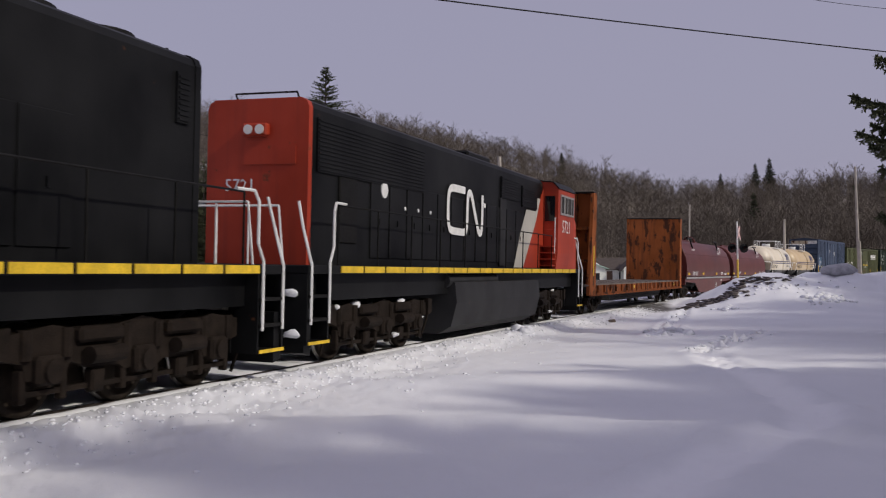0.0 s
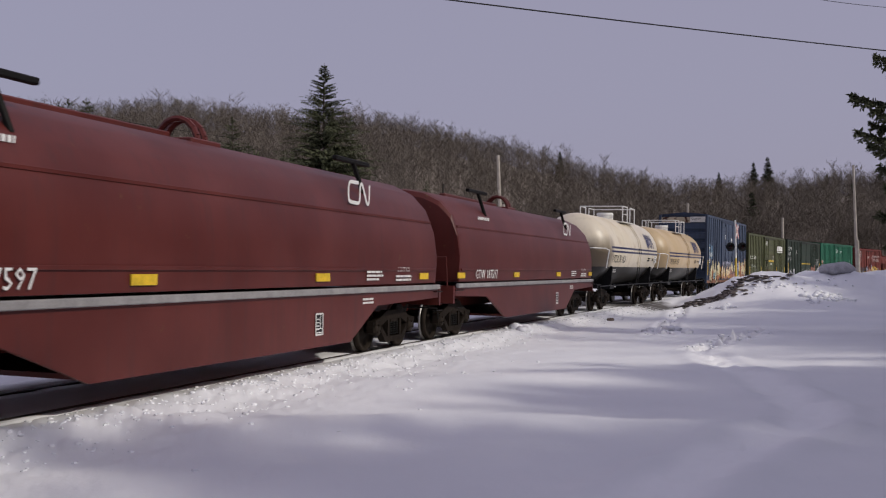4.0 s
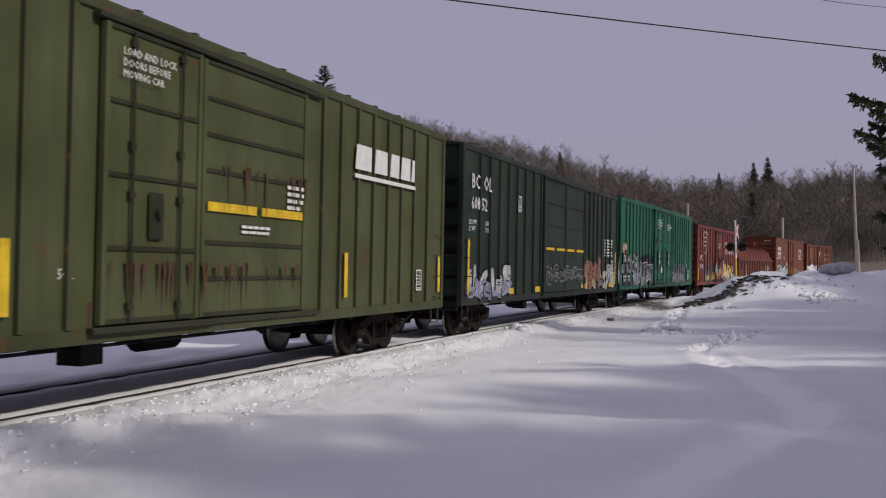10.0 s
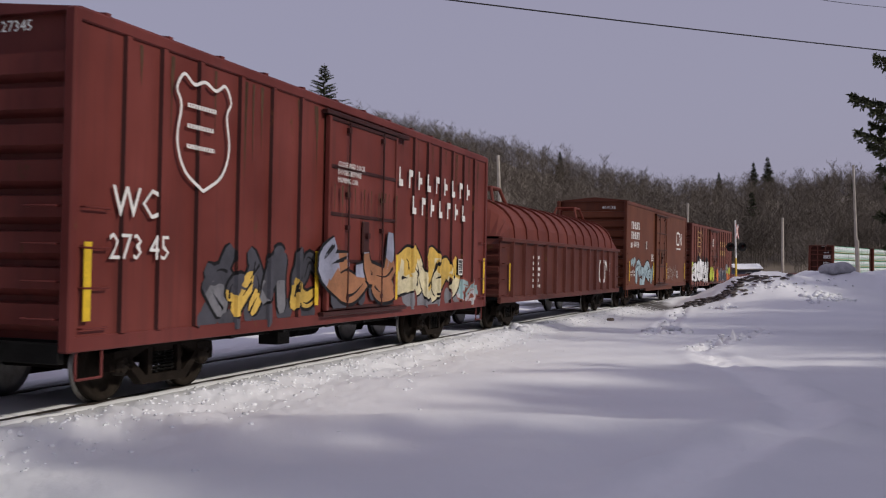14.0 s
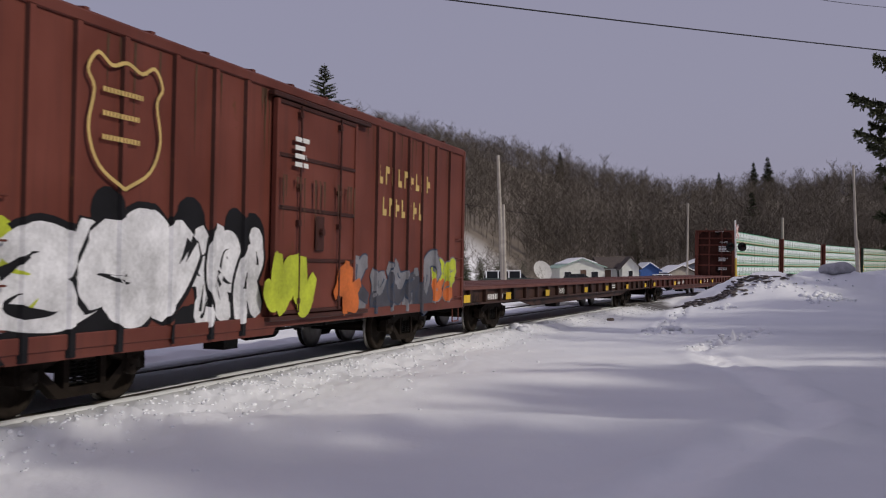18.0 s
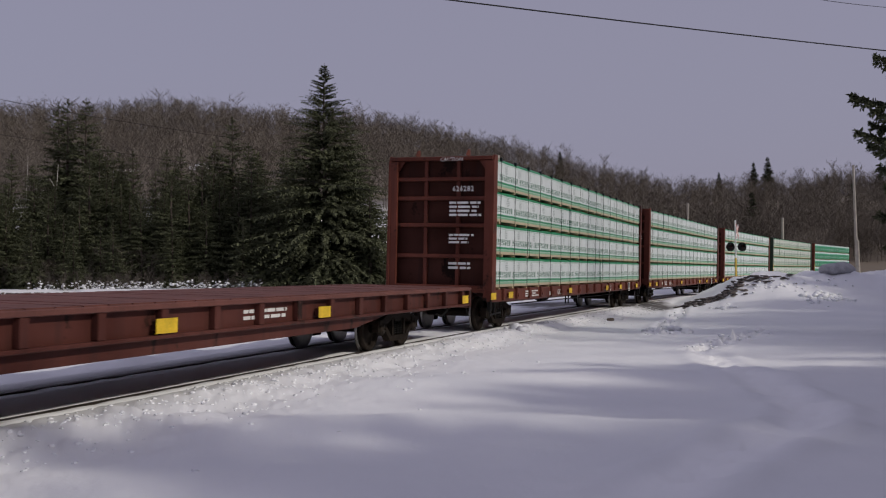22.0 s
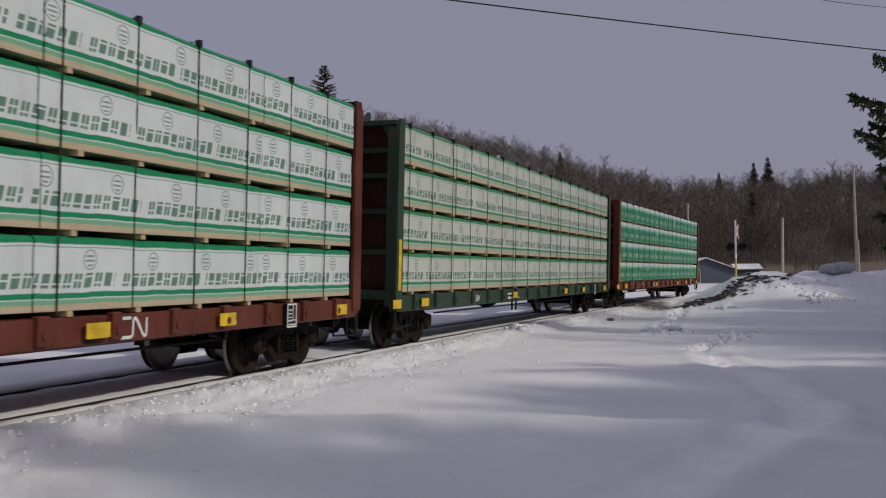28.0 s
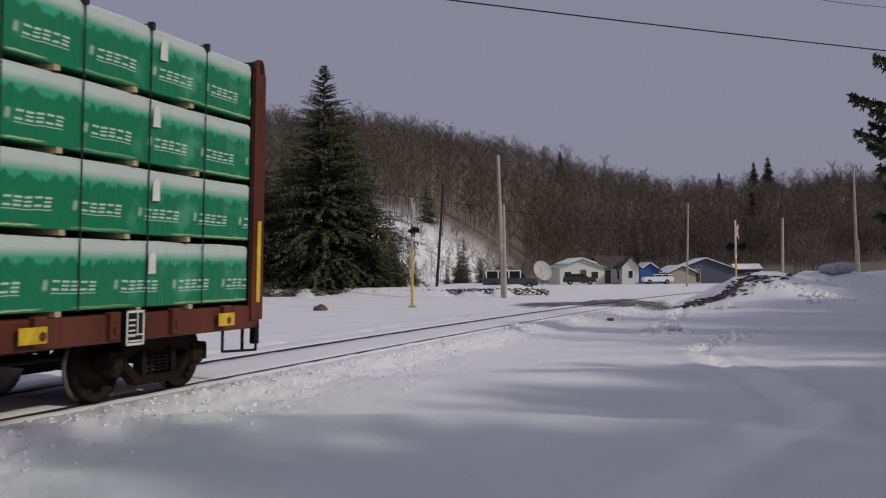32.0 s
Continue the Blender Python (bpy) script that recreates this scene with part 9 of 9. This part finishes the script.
house("long blue-grey garage with snowy roof", at_px(1240, 158), 158, 8.8, 8.0, 2.0, 1.6, -4, SIDING_B, SHINGLE, (("d", -2.0, 0.3, 2.2, 1.9),), True, 0.97, "garage", None, "garage")
house("low grey shed with a snow-covered lean-to roof", at_px(1195, 156), 156, 4.4, 5.0, 1.5, 1.0, 10, POLE_WOOD, SHINGLE, (), True, 0.95, "shed", None, "shed")
house("small grey outbuilding behind the garage", at_px(1318, 170), 170, 4.0, 4.0, 2.0, 0.7, 0, SIDING_B, SHINGLE, (("w", 0, 1.0, 0.8, 0.7),), False, 0.95, "shed", None, "shed")
house("white utility box shed beside the crossing", at_px(1356, 92), 92, 1.15, 1.15, 1.05, 0.1, 0, SIDING_W, SIDING_W, (), False, 0.0, "equipment_box", None, "equipment box")


def parked_vehicle(label, x, y, turn, paint, length=5.0, width=1.85, height=1.85, z=None, name="estate_car", roof_snow=False):
    ob = tagged(new(name), label, "car", "parked vehicles")
    ob.matrix_basis = pose(x, y, gz(x, y) if z is None else z, 0, 0, turn)
    L, W, H = length / 2, width / 2, height
    bm = bmesh.new()
    prism(bm, [(-L, 0.35), (-L, 0.85), (-L + 0.1, 1.0), (-L + 1.15, 1.08), (L - 0.1, 1.08), (L, 0.9), (L, 0.35)], -W, W, 'Y')
    bmesh.ops.bevel(bm, geom=bm.edges[:], offset=0.05, segments=1, affect='EDGES')
    part("body", bm, paint, ob)
    bm = bmesh.new()
    prism(bm, [(-L + 1.0, 1.05), (-L + 1.65, H - 0.08), (L - 0.3, H - 0.06), (L - 0.06, 1.05)], -W + 0.12, W - 0.12, 'Y')
    part("cabin_glass", bm, DARKWIN, ob, "dark cabin windows")
    bm = bmesh.new()
    rbox(bm, -L + 1.55, L - 0.2, -W + 0.1, W - 0.1, H - 0.08, H, 0.03)
    for px_ in (-L + 1.62, -L + 2.7, -L + 3.7, L - 0.28):
        for s in (-1, 1):
            box(bm, px_ - 0.05, px_ + 0.05, s * (W - 0.12) - 0.03, s * (W - 0.12) + 0.03, 1.05, H - 0.05)
    part("roof", bm, CLEAN if roof_snow else paint, ob)
    for sx in (-L + 0.85, L - 0.95):
        for s in (-1, 1):
            bm = bmesh.new()
            cyl(bm, (0, -0.11, 0), (0, 0.11, 0), 0.34, seg=18)
            wh = part("wheel", bm, BLACK, ob, "", pose(sx, s * (W - 0.1), 0.34))
            bm = bmesh.new()
            cyl(bm, (0, -0.12, 0), (0, 0.12, 0), 0.2, seg=14)
            part("rim", bm, TREAD, wh)
    for s in (-1, 1):
        bm = bmesh.new()
        rbox(bm, -L - 0.02, -L + 0.05, s * (W - 0.28) - 0.14, s * (W - 0.28) + 0.14, 0.72, 0.88, 0.01)
        part("headlight", bm, LAMP, ob)
    return ob


VAN_PAINT = mat("dark_grey_green_paint", (0.045, 0.055, 0.05), 0.35, 0, 0.12, 2)
TRUCK_PAINT = mat("dark_pickup_paint", (0.03, 0.035, 0.03), 0.4, 0, 0.2, 2)
parked_vehicle("dark estate car with a white roof behind the snow bank", at_px(902, 95), 95, 180, VAN_PAINT, 5.1, 1.9, 1.78, 0.02, roof_snow=True)
parked_vehicle("dark green car parked before the white cottage", at_px(1025, 142), 142, 175, TRUCK_PAINT, 4.6, 1.8, 1.55, None, "dark_car")
parked_vehicle("snow-dusted pale car parked beside the blue shed", at_px(1163, 145), 145, 0, CLEAN, 4.3, 1.75, 1.4, None, "dark_car")

# satellite dish beside the cottage
dish = tagged(new("satellite_dish"), "large grey mesh satellite dish on a pole", "satellite dish")
dx = at_px(958, 140)
dish.matrix_basis = pose(dx, 140, gz(dx, 140) - 0.1)
bm = bmesh.new()
cyl(bm, (0, 0, 0), (0, 0, 1.9), 0.06, seg=8)
part("post", bm, POLE_WOOD, dish)
bm = bmesh.new()
rings = []
for k in range(7):
    r = 1.45 * k / 6
    rings.append([bm.verts.new((r * math.cos(a * math.tau / 24), r * math.sin(a * math.tau / 24), 0.16 * r * r)) for a in range(24)] if k else [bm.verts.new((0, 0, 0))])
for a, b in zip(rings[:-1], rings[1:]):
    for k in range(24):
        if len(a) == 1:
            bm.faces.new((a[0], b[k], b[(k + 1) % 24]))
        else:
            bm.faces.new((a[k], b[k], b[(k + 1) % 24], a[(k + 1) % 24]))
bmesh.ops.solidify(bm, geom=bm.faces[:], thickness=0.03)
part("reflector_bowl", bm, mat("dish_grey", (0.70, 0.69, 0.66), 0.8, 0.0, 0.15, 4), dish, "", pose(0, 0, 2.0, 68, 0, 28))
bm = bmesh.new()
tube(bm, [(0, 0, 2.0), (-0.4, -1.2, 2.75)], 0.03, 6)
part("feed_arm", bm, POLE_WOOD, dish)
# snow-covered boulder on the heap
bm = bmesh.new()
bmesh.ops.create_icosphere(bm, subdivisions=3, radius=0.5, matrix=Matrix.Diagonal((1.75, 1.3, 0.72, 1)))
for v in bm.verts:
    v.co += noise.noise_vector(v.co * 2.0) * 0.10
bx = at_px(1480, 49)
tagged(part("boulder", bm, mat("grey_rock", (0.42, 0.42, 0.44), 0.85, 0, 0.4, 3, 0.5, 12), None, "", pose(bx, 49, ray_at(1480, 473, 49).z - 0.12), True), "grey boulder half buried in the snow heap", "rock")
# snow-covered outcrops in the wood, and snow caught in the brush along its foot
for px, py, wide, high in ((222, 309, 24, 9), (352, 300, 20, 10), (205, 316, 14, 7), (605, 372, 12, 6)):
    ds = np.arange(100, 330, 1.0)
    p = [ray_at(px, py, float(q)) for q in ds]
    hit = np.array([q.z for q in p]) < ground_z(np.array([q.x for q in p]), ds)
    k = int(np.argmax(hit)) if hit.any() else 120
    size = float(ds[k]) / F_LEN
    bm = bmesh.new()
    bmesh.ops.create_icosphere(bm, subdivisions=3, radius=1.0, matrix=Matrix.Diagonal((wide * size, 2.5, high * size, 1)))
    for v in bm.verts:
        v.co += noise.noise_vector(v.co * 0.9 + Vector((px, 0, 0))) * 0.8
    tagged(part("outcrop", bm, CLEAN, None, "", pose(p[k].x, float(ds[k]), p[k].z), True), "snow-covered rocky outcrop among the spruces", "rock")
sb = np.random.RandomState(31)
bx_ = at_px(sb.uniform(60, 470, 420), 82.5)
by_ = 82.5 + sb.uniform(-1.5, 1.5, 420)
bz_ = ground_z(bx_, by_) + sb.triangular(0.0, 0.05, 0.75, 420)
clods("brush_snow", list(zip(bx_.tolist(), by_.tolist(), bz_.tolist())), 32, CLEAN, "flecks of snow caught in the brush", (0.04, 0.14))
bare_wood("snowy_brush", [(float(a), float(b), float(ground_z(np.array([a]), np.array([b]))[0])) for a, b in zip(bx_[:160], by_[:160])], 33, TWIG, 0.9, 2.2, 18, "leafless brush along the snowy edge of the wood", 8)
# broken lumps of crust on the heap
lumps = []
lr = np.random.RandomState(41)
for px, py, n in ((1470, 526, 34), (1448, 532, 14), (1285, 543, 12), (1172, 585, 16), (915, 581, 8)):
    ds = np.arange(20, 70, 0.1)
    p = [ray_at(px, py, float(q)) for q in ds]
    k = int(np.argmax(np.array([q.z for q in p]) < ground_z(np.array([q.x for q in p]), ds)))
    for _ in range(n):
        lx, ly = p[k].x + lr.normal(0, 0.35), float(ds[k]) + lr.normal(0, 0.5)
        lumps.append((lx, ly, gz(lx, ly) + 0.02))
clods("crust_lumps", lumps, 42, CLEAN, "broken lumps of white snow crust", (0.06, 0.18))
# small debris lying on the snow
for px, py, s in ((1080, 567, 0.10), (568, 549, 0.24), (915, 581, 0.06)):
    w = ray_at(px, py, 10) - Vector((0, 0, EYE_Z))
    k = (-0.18 - EYE_Z) / w.z
    bm = bmesh.new()
    bmesh.ops.create_icosphere(bm, subdivisions=2, radius=s, matrix=Matrix.Diagonal((1.5, 1, 0.8, 1)))
    for v in bm.verts:
        v.co += noise.noise_vector(v.co * 7) * s * 0.5
    tagged(part("frozen_clod", bm, DIRTY, None, "", pose(w.x * k, w.y * k, gz(w.x * k, w.y * k) + s * 0.3)), "dark frozen clod lying on the snow", "clod")


# ---- what moves ----
def wagon_pose(o, a, t, flip):
    s = o - run(t)
    x0, y0, _ = track_at(s - a)
    x1, y1, _ = track_at(s + a)
    x, y = float(x0 + x1) / 2, float(y0 + y1) / 2
    turn = math.degrees(math.atan2(float(y1 - y0), float(x1 - x0)))
    m = pose(x, y, GRADE * (y - 12), CANT, 0, turn)
    return m @ pose(0, 0, 0, 0, 0, 180) if flip else m


def motions():
    where = {}
    for ob, o, a, flip in TRAIN:
        walk(ob, [(t * 0.5, wagon_pose(o, a, t * 0.5, flip)) for t in range(65)])
        where[ob] = (o, -1 if flip else 1)
    for ob, car, r in ROLLING:
        o, way = where[car]
        home = ob.matrix_basis.translation.copy()
        near = [k for k in range(961) if -18 < o - run(k / 30) + way * home.x < 60]
        rows = {0: 0.0, 960: 0.0}
        if near:
            start = run(near[0] / 30)
            for k in range(near[0], near[-1] + 1):
                rows[k] = (run(k / 30) - start) / r
            rows[960] = rows[near[-1]]
        walk(ob, [(k / 30, Matrix.Translation(home) @ Matrix.Rotation(-way * rows[k], 4, 'Y')) for k in sorted(rows)])


motions()
